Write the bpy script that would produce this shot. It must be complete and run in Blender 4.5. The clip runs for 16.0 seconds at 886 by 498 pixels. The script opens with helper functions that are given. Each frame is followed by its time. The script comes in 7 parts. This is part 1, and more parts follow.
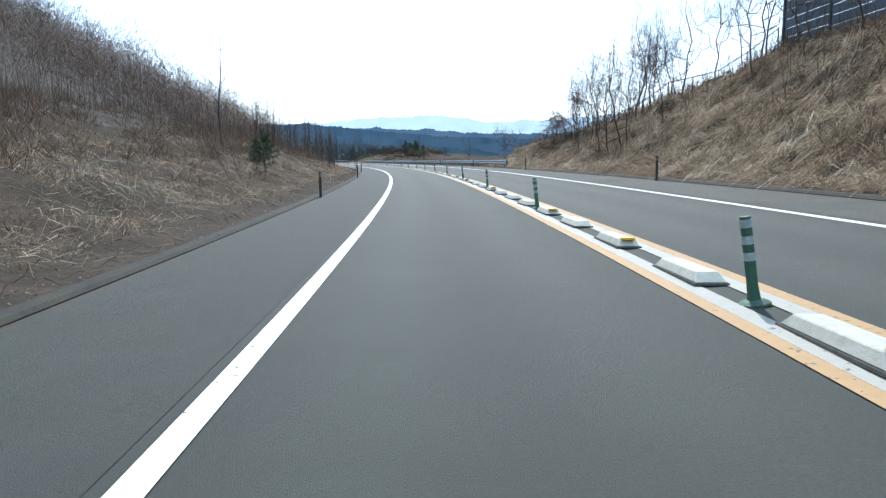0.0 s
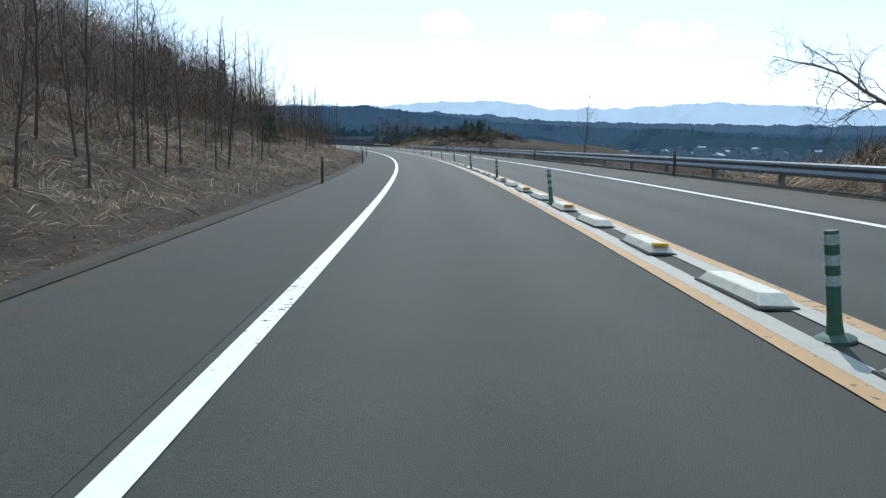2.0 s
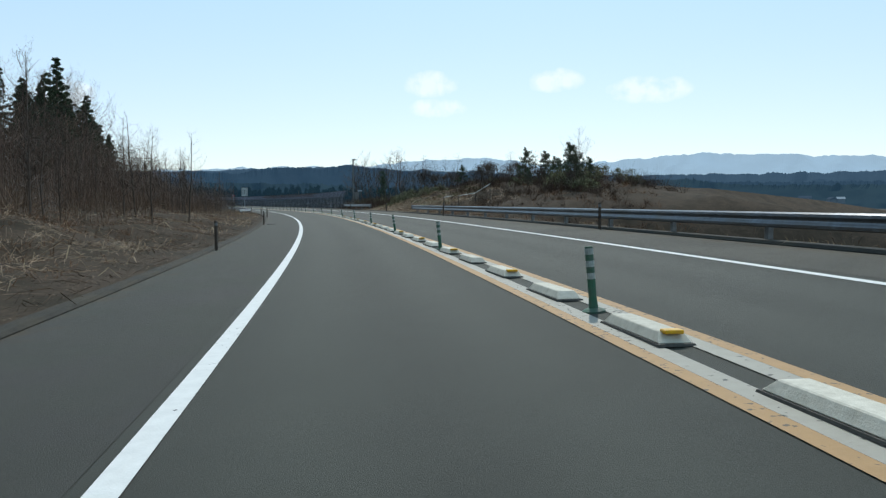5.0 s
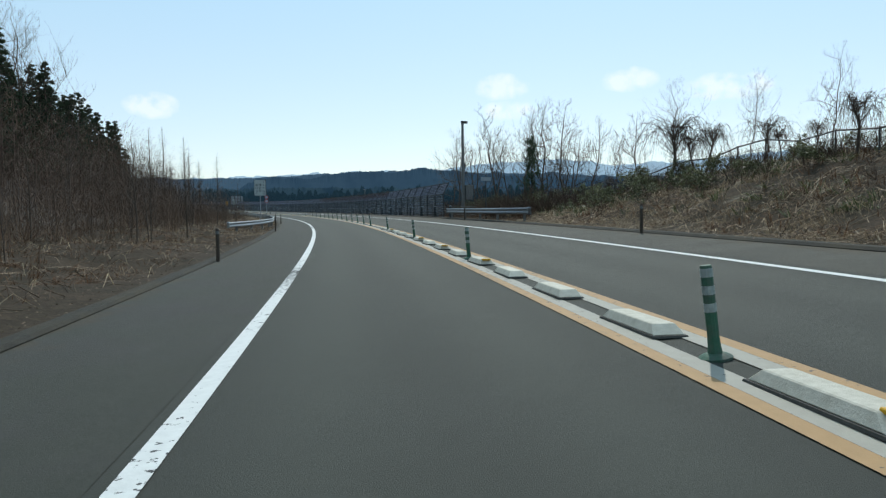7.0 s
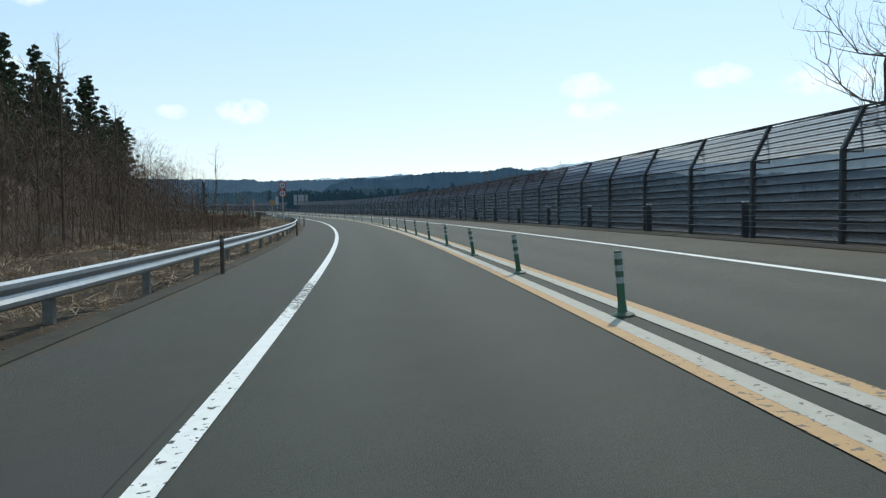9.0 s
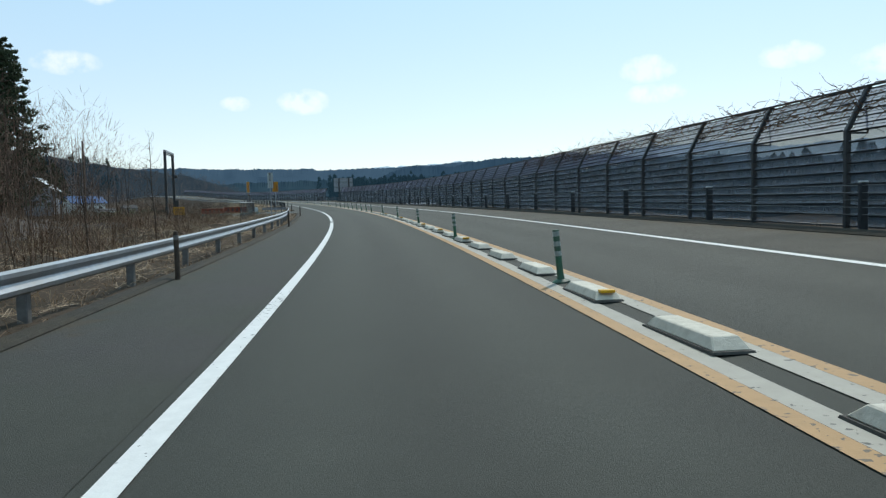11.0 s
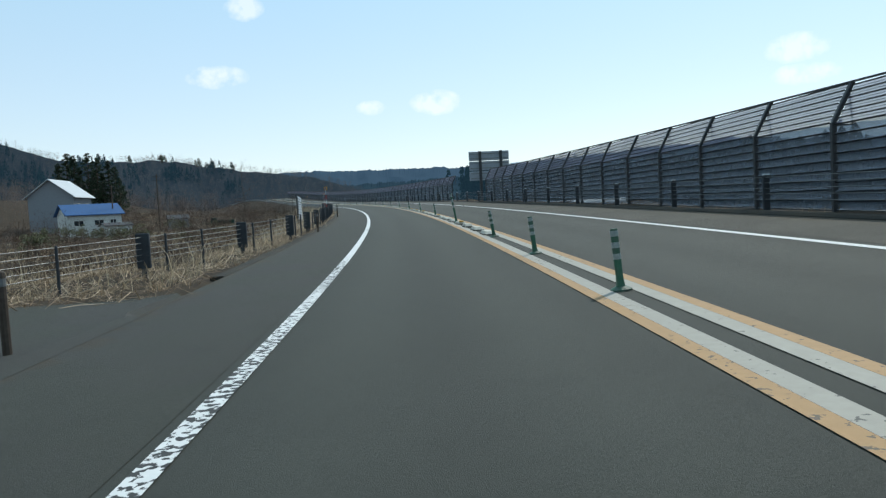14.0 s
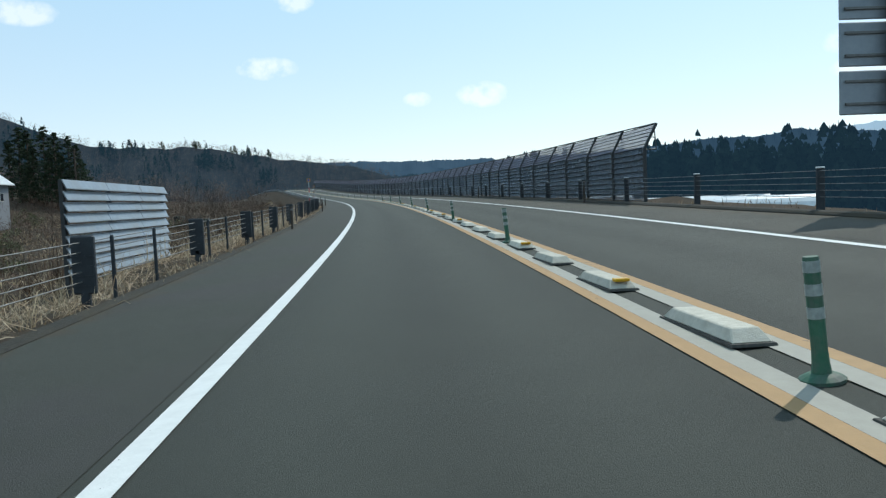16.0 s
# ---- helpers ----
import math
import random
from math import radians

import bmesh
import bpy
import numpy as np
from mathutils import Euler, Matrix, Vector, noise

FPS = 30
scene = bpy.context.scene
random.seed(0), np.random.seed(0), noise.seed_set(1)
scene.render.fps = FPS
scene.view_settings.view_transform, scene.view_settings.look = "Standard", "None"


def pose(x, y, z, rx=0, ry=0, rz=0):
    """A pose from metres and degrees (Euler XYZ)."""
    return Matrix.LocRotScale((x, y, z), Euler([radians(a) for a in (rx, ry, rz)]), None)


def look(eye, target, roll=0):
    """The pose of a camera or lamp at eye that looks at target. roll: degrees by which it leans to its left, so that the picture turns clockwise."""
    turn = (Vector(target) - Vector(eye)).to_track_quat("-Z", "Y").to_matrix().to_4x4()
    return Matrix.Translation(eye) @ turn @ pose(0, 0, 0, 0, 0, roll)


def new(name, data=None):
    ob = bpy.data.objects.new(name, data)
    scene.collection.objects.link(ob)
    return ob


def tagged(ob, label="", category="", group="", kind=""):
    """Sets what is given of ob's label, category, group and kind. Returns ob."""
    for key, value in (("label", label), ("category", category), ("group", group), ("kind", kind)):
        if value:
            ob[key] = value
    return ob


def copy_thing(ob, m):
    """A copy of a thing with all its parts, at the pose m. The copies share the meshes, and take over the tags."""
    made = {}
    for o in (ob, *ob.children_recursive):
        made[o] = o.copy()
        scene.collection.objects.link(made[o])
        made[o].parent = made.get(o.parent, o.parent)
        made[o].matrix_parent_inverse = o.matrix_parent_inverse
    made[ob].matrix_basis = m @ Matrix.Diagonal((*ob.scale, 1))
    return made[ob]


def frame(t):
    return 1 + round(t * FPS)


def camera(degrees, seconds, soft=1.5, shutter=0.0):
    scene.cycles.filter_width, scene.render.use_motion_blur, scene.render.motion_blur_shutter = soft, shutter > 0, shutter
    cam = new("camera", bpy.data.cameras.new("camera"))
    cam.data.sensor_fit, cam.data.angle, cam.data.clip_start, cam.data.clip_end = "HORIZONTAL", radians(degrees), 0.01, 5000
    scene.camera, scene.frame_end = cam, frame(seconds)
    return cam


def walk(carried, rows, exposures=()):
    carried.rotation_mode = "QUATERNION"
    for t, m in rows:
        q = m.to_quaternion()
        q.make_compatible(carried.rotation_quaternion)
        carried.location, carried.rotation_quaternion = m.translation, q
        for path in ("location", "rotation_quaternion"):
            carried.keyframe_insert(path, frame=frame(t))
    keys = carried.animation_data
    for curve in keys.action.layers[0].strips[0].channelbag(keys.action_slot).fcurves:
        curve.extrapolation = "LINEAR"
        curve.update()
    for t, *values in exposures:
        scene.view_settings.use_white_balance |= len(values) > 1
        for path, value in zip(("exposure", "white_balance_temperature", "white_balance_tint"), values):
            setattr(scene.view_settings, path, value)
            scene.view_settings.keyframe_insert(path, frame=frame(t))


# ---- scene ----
# ---------------------------------------------------------------- the camera and its drive
cam = camera(61.95, 16.0, soft=1.3)
walk(cam, [
    (0, pose(-2.61, 19.84, 1.324, 83.68, 0.10, 0.70)),
    (0.5, pose(-3.02, 32.61, 1.494, 83.64, -0.17, 1.91)),
    (1, pose(-3.76, 45.39, 1.656, 83.61, -0.22, 2.84)),
    (1.5, pose(-4.68, 58.17, 1.809, 82.83, -1.13, 3.35)),
    (2, pose(-5.78, 70.96, 1.951, 82.54, -1.65, 5.23)),
    (2.5, pose(-7.17, 83.74, 2.077, 83.98, -2.15, 6.50)),
    (3, pose(-8.72, 96.52, 2.195, 83.41, -0.71, 8.14)),
    (3.5, pose(-10.57, 109.30, 2.304, 84.15, -0.53, 5.87)),
    (3.7, pose(-11.38, 114.41, 2.348, 85.40, -0.30, 2.84)),
    (4.4, pose(-14.53, 132.26, 2.505, 86.15, -0.15, 3.66)),
    (5.1, pose(-18.19, 150.08, 2.666, 87.23, 0.06, 4.22)),
    (5.8, pose(-22.34, 167.86, 2.835, 88.31, 0.28, 4.82)),
    (6, pose(-23.56, 172.94, 2.887, 88.06, -0.23, 6.06)),
    (6.5, pose(-26.83, 185.62, 3.020, 87.63, -0.01, 7.74)),
    (7, pose(-30.44, 198.24, 3.150, 87.30, 0.70, 9.74)),
    (7.5, pose(-34.28, 210.83, 3.277, 86.55, 0.78, 10.11)),
    (8, pose(-38.41, 223.37, 3.398, 86.42, 0.44, 11.37)),
    (8.5, pose(-42.79, 235.86, 3.515, 86.84, 0.05, 12.98)),
    (9, pose(-47.43, 248.30, 3.626, 87.48, 0.78, 16.11)),
    (9.2, pose(-49.30, 253.28, 3.671, 86.86, 1.00, 16.01)),
    (9.9, pose(-56.36, 270.55, 3.820, 86.79, 0.98, 17.86)),
    (10.6, pose(-63.94, 287.67, 3.979, 86.68, 0.95, 19.80)),
    (11.3, pose(-72.04, 304.63, 4.163, 86.57, 0.92, 21.74)),
    (11.5, pose(-74.39, 309.47, 4.225, 86.95, 0.09, 22.73)),
    (12, pose(-80.61, 321.43, 4.373, 86.76, 1.05, 24.32)),
    (12.5, pose(-87.07, 333.28, 4.524, 85.95, 1.14, 25.70)),
    (13, pose(-93.85, 344.99, 4.673, 86.41, 1.85, 27.64)),
    (13.5, pose(-100.88, 356.587, 4.830, 85.78, 2.61, 28.57)),
    (14, pose(-108.15, 368.06, 5.010, 86.75, 3.03, 30.89)),
    (14.5, pose(-115.76, 379.33, 5.208, 85.85, 3.03, 30.82)),
    (15, pose(-123.49, 390.54, 5.439, 86.68, 2.79, 31.98)),
    (15.5, pose(-131.48, 401.59, 5.689, 86.92, 1.65, 33.03)),
    (16, pose(-139.75, 412.46, 5.942, 86.29, 2.33, 34.39)),
], exposures=[(0, 0.9, 6100, 11), (1.5, 0.48, 6050, 10), (3.5, 0.14, 6400, 10), (6, -0.14, 6450, 4), (9, 0.02, 6550, 5), (13, -0.04, 6450, 5), (16, 0.02, 6420, 4)])

# ---------------------------------------------------------------- the course of the road
# turn (1/1000 per metre) and climb (percent) every 20 m along the centre line
TURN = [1.357, 1.357, 1.358, 1.365, 1.386, 1.427, 1.448, 1.457, 1.492, 1.545, 1.539, 1.48, 1.488, 1.53, 1.551, 1.548,
        1.529, 1.526, 1.538, 1.551, 1.576, 1.575, 1.508, 1.342, 1.305, 1.316, 1.326, 1.336, 1.164, 0.992, 0.82, 0.545, 0.27, 0.2, 0.5, 1.0]
CLIMB = [1.315, 1.309, 1.293, 1.125, 0.966, 0.836, 0.873, 0.889, 0.936, 0.993, 0.983, 0.911, 0.864, 0.781, 0.79, 0.91,
         1.085, 1.099, 1.111, 1.256, 1.552, 1.808, 1.868, 1.771, 1.697, 1.691, 1.685, 1.679, 2.192, 2.706, 3.219, 3.64, 4.06, 4.2, 3.6, 2.5, 1.0, -1.0, -2.0]
BANK = 0.0456
S_MIN, S_MAX = -120, 820
LINE_S = np.arange(0.0, S_MAX + 2, 1.0)
_k = np.interp(LINE_S, np.arange(len(TURN)) * 20.0, TURN) * 1e-3
_g = np.interp(LINE_S, np.arange(len(CLIMB)) * 20.0, CLIMB) * 1e-2
LINE_A = np.concatenate([[0], np.cumsum(_k)[:-1]])
LINE_X = np.concatenate([[0], np.cumsum(-np.sin(LINE_A + _k / 2))[:-1]])
LINE_Y = np.concatenate([[0], np.cumsum(np.cos(LINE_A + _k / 2))[:-1]])
LINE_Z = np.concatenate([[0], np.cumsum(_g)[:-1]])


def course(s):
    """x, y, z and heading of the centre line; it runs on straight behind its start."""
    s = np.asarray(s, float)
    back = np.minimum(s, 0.0)
    c = np.clip(s, 0, S_MAX)
    return (np.interp(c, LINE_S, LINE_X), np.interp(c, LINE_S, LINE_Y) + back,
            np.interp(c, LINE_S, LINE_Z) + back * 0.013, np.interp(c, LINE_S, LINE_A))


def at(s, lat, up=0.0):
    """World points of the road's own coordinates: along, to the right, above the carriageway's plane."""
    x, y, z, a = course(s)
    lat = np.asarray(lat, float)
    return np.stack(np.broadcast_arrays(x + np.cos(a) * lat, y + np.sin(a) * lat,
                                        z + BANK * np.clip(lat, -7.0, 7.0) + up), -1)


def spot(s, lat, up=0.0, turn=0.0, tilt=0.0, size=1.0):
    """A pose on the road's coordinates; the thing's y axis looks along the road."""
    p = at(s, lat, up)
    a = float(course(s)[3])
    return pose(*[float(v) for v in p], tilt, 0, math.degrees(a) + turn) @ Matrix.Diagonal((size, size, size, 1))


# heights of the land beside the road over its edge, station by station
LEFT_D = [0, 0.5, 2, 4, 7, 12, 20, 32, 50, 75, 110, 170]
LEFT = [(-120, [0, .05, .3, 1.0, 1.9, 3.1, 5.6, 11.8, 22, 30, 30, -4]),
        (90, [0, .05, .3, 1.0, 1.9, 3.1, 5.6, 11.8, 22, 30, 30, -4]),
        (150, [0, .05, .25, .8, 1.5, 2.5, 4.8, 10.5, 20, 28, 28, -4]),
        (195, [0, 0, .1, .4, .8, 1.3, 2.6, 7, 14, 21, 20, -4]),
        (240, [0, -.02, 0, .1, .2, .5, 2.0, 6.5, 13, 19, 20, -4]),
        (345, [0, -.05, -.15, -.3, -.3, 0, 1.6, 6.5, 10, 12, 12, -4]),
        (380, [0, -.05, -.12, -.2, -.25, -.35, -.6, 1.5, 4, 5, 5, -4]),
        (385, [0, -.03, -.03, -.04, -.08, -.2, -.6, .5, 2, 3, 3, -4]),
        (399, [0, -.03, -.03, -.05, -.12, -.4, -1.1, -1.4, -1, 0, 0, -4]),
        (425, [0, -.05, -.35, -1.1, -2.0, -2.6, -2.9, -3.0, -3, -3, -2, -4]),
        (540, [0, -.05, -.35, -1.2, -2.2, -2.9, -3.1, -3.2, -3.2, -2, 0, -4]),
        (640, [0, -.05, -.35, -1.2, -2.2, -2.9, -3.1, -2.6, 0, 3, 5, -4]),
        (820, [0, -.05, -.35, -1.2, -2.2, -2.9, -3.1, -2.2, 1, 4, 6, -4])]
RIGHT_D = [0, 0.5, 1.5, 3, 6, 10.4, 16, 28, 50, 80, 120, 170]
RIGHT = [(-120, [0, .08, .35, 1.2, 3.2, 6.5, 7.4, 7.6, 7, 4, 0, -8]),
         (52, [0, .08, .35, 1.2, 3.2, 6.5, 7.4, 7.6, 7, 4, 0, -8]),
         (66, [0, .07, .3, 1.0, 2.7, 5.3, 6.0, 5.6, 3, 0, -6, -10]),
         (76, [0, .1, .55, 1.4, 2.7, 3.9, 4.0, 3.0, -1, -6, -10, -12]),
         (82, [0, .1, .6, 1.5, 2.3, 2.6, 2.2, 0, -6, -10, -12, -12]),
         (87, [0, .05, .35, 1.1, 1.4, 1.0, -.2, -4, -9, -11, -12, -12]),
         (94, [0, 0, -.15, -.5, -1.3, -2.4, -4.4, -8, -11, -12, -12, -12]),
         (186, [0, -.02, -.2, -.8, -2.3, -4.2, -6.5, -10, -12, -12, -12, -12]),
         (198, [0, 0, .05, .3, .9, 1.4, 1.6, .5, -5, -10, -12, -12]),
         (213, [0, .02, .15, .9, 2.2, 2.6, 2.8, 2.3, 0, -6, -12, -12]),
         (231, [0, .02, .15, .8, 2.1, 2.45, 2.55, 2.0, -.5, -6.5, -12, -12]),
         (239, [0, .02, .12, .4, 1.2, 1.7, 1.8, 1.2, -1, -7, -12, -12]),
         (248, [0, 0, 0, .1, .2, .3, .2, -.5, -3, -8, -12, -12]),
         (262, [0, 0, -.05, -.2, -.6, -1.2, -2.2, -4, -6, -8, -10, -12]),
         (820, [0, 0, -.05, -.2, -.6, -1.2, -2.2, -3, -4, -5, -8, -12])]
EDGE_L, EDGE_R = -5.78, 6.0


def rise(s, lat):
    """Height of the land over the carriageway's plane at one place."""
    table, ds, d = (LEFT, LEFT_D, EDGE_L - lat) if lat < 0 else (RIGHT, RIGHT_D, lat - EDGE_R)
    if d <= 0:
        return -0.12
    for (s0, h0), (s1, h1) in zip(table, table[1:]):
        if s <= s1:
            u = max(0.0, (s - s0) / (s1 - s0))
            u = u * u * (3 - 2 * u)
            h = float(np.interp(d, ds, h0)) * (1 - u) + float(np.interp(d, ds, h1)) * u
            break
    else:
        h = float(np.interp(d, ds, table[-1][1]))
    rough = min(1.0, d / 3) * 0.4 + min(1.0, d / 40) * 0.8
    if 379 < s < 404 and -19 < lat < 0:
        rough *= 0.12
    if lat > 0 and s < 96:
        lump = noise.noise((s * 0.75, d * 0.5, 21.0)) + 0.6 * noise.noise((s * 1.7, d * 1.1, 4.0))
        h += 0.6 * max(0.0, lump + 0.05) * min(1.0, max(0.0, d - 0.4) / 1.2)
    return h + rough * noise.noise((s * 0.21, lat * 0.21, 3.1)) + 0.5 * rough * noise.noise((s * 0.75, lat * 0.75, 7.7))


# ---------------------------------------------------------------- sky and sun
SUN_TURN, SUN_UP = -2.5, 47.0          # degrees left of +y, degrees above the horizon
world = bpy.data.worlds.new("sky")
scene.world = world
world.use_nodes = True
wn, wl = world.node_tree.nodes, world.node_tree.links
wn.clear()
w_out = wn.new("ShaderNodeOutputWorld")
w_bg = wn.new("ShaderNodeBackground")
w_bg.inputs["Strength"].default_value = 0.145
sky = wn.new("ShaderNodeTexSky")
sky.sky_type = "NISHITA"
sky.sun_disc = False
sky.sun_elevation = radians(SUN_UP)
sky.sun_rotation = radians(-SUN_TURN)
sky.air_density, sky.dust_density, sky.ozone_density = 1.0, 0.35, 1.2
wl.new(w_bg.outputs[0], w_out.inputs[0])
# a few small fair-weather clouds at their bearings (degrees left of +y, degrees up, half width, half height)
CLOUDS = [(31.0, 8.0, 1.7, 0.75), (36.0, 7.8, 1.0, 0.45), (47.2, 10.3, 1.9, 0.65), (5.1, 9.6, 1.8, 0.8), (-4.3, 9.8, 1.9, 0.7),
          (-11.3, 8.9, 2.6, 0.8), (4.6, 7.8, 1.9, 0.6), (63.4, 13.5, 2.0, 0.7), (45.0, 15.1, 1.2, 0.7)]
w_co = wn.new("ShaderNodeTexCoord")
w_no = wn.new("ShaderNodeTexNoise")
w_no.inputs["Scale"].default_value, w_no.inputs["Detail"].default_value, w_no.inputs["Roughness"].default_value = 42.0, 5.0, 0.55
wl.new(w_co.outputs["Generated"], w_no.inputs["Vector"])


def w_math(op, a, b):
    n = wn.new("ShaderNodeMath")
    n.operation = op
    for i, v in enumerate((a, b)):
        if isinstance(v, (int, float)):
            n.inputs[i].default_value = v
        else:
            wl.new(v, n.inputs[i])
    return n.outputs[0]


cover = None
for az, el, wide, tall in CLOUDS:
    a, e = radians(az), radians(el)
    side = Vector((math.cos(a), math.sin(a), 0)) / radians(wide * 1.35)
    top = Vector((math.sin(a) * math.sin(e), -math.cos(a) * math.sin(e), math.cos(e))) / radians(tall * 1.5)
    squares = []
    for axis, off in ((side, 0.0), (top, 0.0)):
        d = wn.new("ShaderNodeVectorMath")
        d.operation = "DOT_PRODUCT"
        wl.new(w_co.outputs["Generated"], d.inputs[0])
        d.inputs[1].default_value = axis
        squares.append(w_math("POWER", w_math("ABSOLUTE", d.outputs["Value"], 0.0), 2.0))
    front = wn.new("ShaderNodeVectorMath")
    front.operation = "DOT_PRODUCT"
    wl.new(w_co.outputs["Generated"], front.inputs[0])
    front.inputs[1].default_value = (-math.sin(a), math.cos(a), 0)
    inside = w_math("SUBTRACT", 1.0, w_math("ADD", squares[0], squares[1]))
    puff = w_math("MULTIPLY", w_math("MAXIMUM", inside, 0.0), w_math("GREATER_THAN", front.outputs["Value"], 0.0))
    cover = puff if cover is None else w_math("MAXIMUM", cover, puff)
fluff = w_math("MULTIPLY", w_math("MAXIMUM", w_math("SUBTRACT", w_math("MULTIPLY", w_math("POWER", cover, 0.7), w_math("SUBTRACT", w_no.outputs["Fac"], 0.2)), 0.1), 0.0), 2.2)
w_mix = wn.new("ShaderNodeMixRGB")
wl.new(w_math("MINIMUM", fluff, 0.46), w_mix.inputs[0])
w_haze = wn.new("ShaderNodeMixRGB")
w_haze.inputs[0].default_value = 0.55
wl.new(sky.outputs[0], w_haze.inputs[1])
# thin haze, whiter towards the horizon
w_up = wn.new("ShaderNodeSeparateXYZ")
wl.new(w_co.outputs["Generated"], w_up.inputs[0])
w_low = wn.new("ShaderNodeMapRange")
w_low.inputs["From Min"].default_value, w_low.inputs["From Max"].default_value = 0.02, 0.3
wl.new(w_up.outputs["Z"], w_low.inputs["Value"])
w_tone = wn.new("ShaderNodeMixRGB")
wl.new(w_low.outputs[0], w_tone.inputs[0])
w_tone.inputs[1].default_value, w_tone.inputs[2].default_value = (5.6, 6.0, 6.8, 1), (4.2, 6.2, 7.5, 1)
wl.new(w_tone.outputs[0], w_haze.inputs[2])
wl.new(w_haze.outputs[0], w_mix.inputs[1])
w_mix.inputs[2].default_value = (8.2, 8.1, 8.1, 1)
wl.new(w_mix.outputs[0], w_bg.inputs[0])

sun = new("sun", bpy.data.lights.new("sun", "SUN"))
sun.data.energy, sun.data.angle, sun.data.color = 2.8, radians(0.53), (1.0, 0.955, 0.89)
_a, _e = radians(SUN_TURN), radians(SUN_UP)
sun.matrix_world = look((-math.sin(_a) * math.cos(_e) * 300, math.cos(_a) * math.cos(_e) * 300, math.sin(_e) * 300), (0, 0, 0))


# ---------------------------------------------------------------- materials
def material(name, colour, rough=0.8, second=None, scale=6.0, detail=6.0, bump=0.0, bump_scale=None, metal=0.0, spread=0.0,
             third=None, third_scale=0.6, island=0.0, stretch=(1, 1, 1), backlit=0.0, spec=0.3):
    """Noise-mixed surface: colour and second at a fine scale, third in broad patches; spread: by object, island: by piece."""
    m = bpy.data.materials.new(name)
    m.use_nodes = True
    n, l = m.node_tree.nodes, m.node_tree.links
    b = n["Principled BSDF"]
    b.inputs["Roughness"].default_value, b.inputs["Metallic"].default_value = rough, metal
    b.inputs["Specular IOR Level"].default_value = spec
    b.inputs["Base Color"].default_value = (*colour, 1)
    out = None
    co = n.new("ShaderNodeTexCoord")
    mp = n.new("ShaderNodeMapping")
    mp.inputs["Scale"].default_value = stretch
    l.new(co.outputs["Object"], mp.inputs["Vector"])

    def grain(sc, de):
        t = n.new("ShaderNodeTexNoise")
        t.inputs["Scale"].default_value, t.inputs["Detail"].default_value, t.inputs["Roughness"].default_value = sc, de, 0.6
        l.new(mp.outputs[0], t.inputs["Vector"])
        return t.outputs["Fac"]

    def ramp(src, lo, hi):
        r = n.new("ShaderNodeMapRange")
        r.inputs["From Min"].default_value, r.inputs["From Max"].default_value = lo, hi
        l.new(src, r.inputs["Value"])
        return r.outputs[0]

    def mix(f, a, c):
        x = n.new("ShaderNodeMixRGB")
        for i, v in enumerate((f, a, c)):
            if isinstance(v, tuple):
                x.inputs[i].default_value = (*v, 1)
            elif isinstance(v, float):
                x.inputs[i].default_value = v
            else:
                l.new(v, x.inputs[i])
        return x.outputs[0]

    if second:
        out = mix(ramp(grain(scale, detail), 0.32, 0.68), colour, second)
    if third:
        out = mix(ramp(grain(third_scale, 4.0), 0.42, 0.68), out if out is not None else colour, third)
    if spread or island:
        if spread:
            rnd = n.new("ShaderNodeObjectInfo").outputs["Random"]
        else:
            rnd = n.new("ShaderNodeNewGeometry").outputs["Random Per Island"]
        amount = spread or island
        hsv = n.new("ShaderNodeHueSaturation")
        l.new(ramp_value(n, l, rnd, 1 - amount, 1 + amount), hsv.inputs["Value"])
        if out is None:
            hsv.inputs["Color"].default_value = (*colour, 1)
        else:
            l.new(out, hsv.inputs["Color"])
        out = hsv.outputs[0]
    if out is not None:
        l.new(out, b.inputs["Base Color"])
    if bump:
        bp = n.new("ShaderNodeBump")
        bp.inputs["Strength"].default_value, bp.inputs["Distance"].default_value = bump, 0.02
        l.new(grain(bump_scale or scale * 3, 5.0), bp.inputs["Height"])
        l.new(bp.outputs[0], b.inputs["Normal"])
    if backlit:
        tr = n.new("ShaderNodeBsdfTranslucent")
        if out is not None:
            l.new(out, tr.inputs["Color"])
        else:
            tr.inputs["Color"].default_value = (*colour, 1)
        ms = n.new("ShaderNodeMixShader")
        ms.inputs[0].default_value = backlit
        l.new(b.outputs[0], ms.inputs[1])
        l.new(tr.outputs[0], ms.inputs[2])
        l.new(ms.outputs[0], n["Material Output"].inputs["Surface"])
    return m


def ramp_value(n, l, src, lo, hi):
    r = n.new("ShaderNodeMapRange")
    r.inputs["To Min"].default_value, r.inputs["To Max"].default_value = lo, hi
    l.new(src, r.inputs["Value"])
    return r.outputs[0]


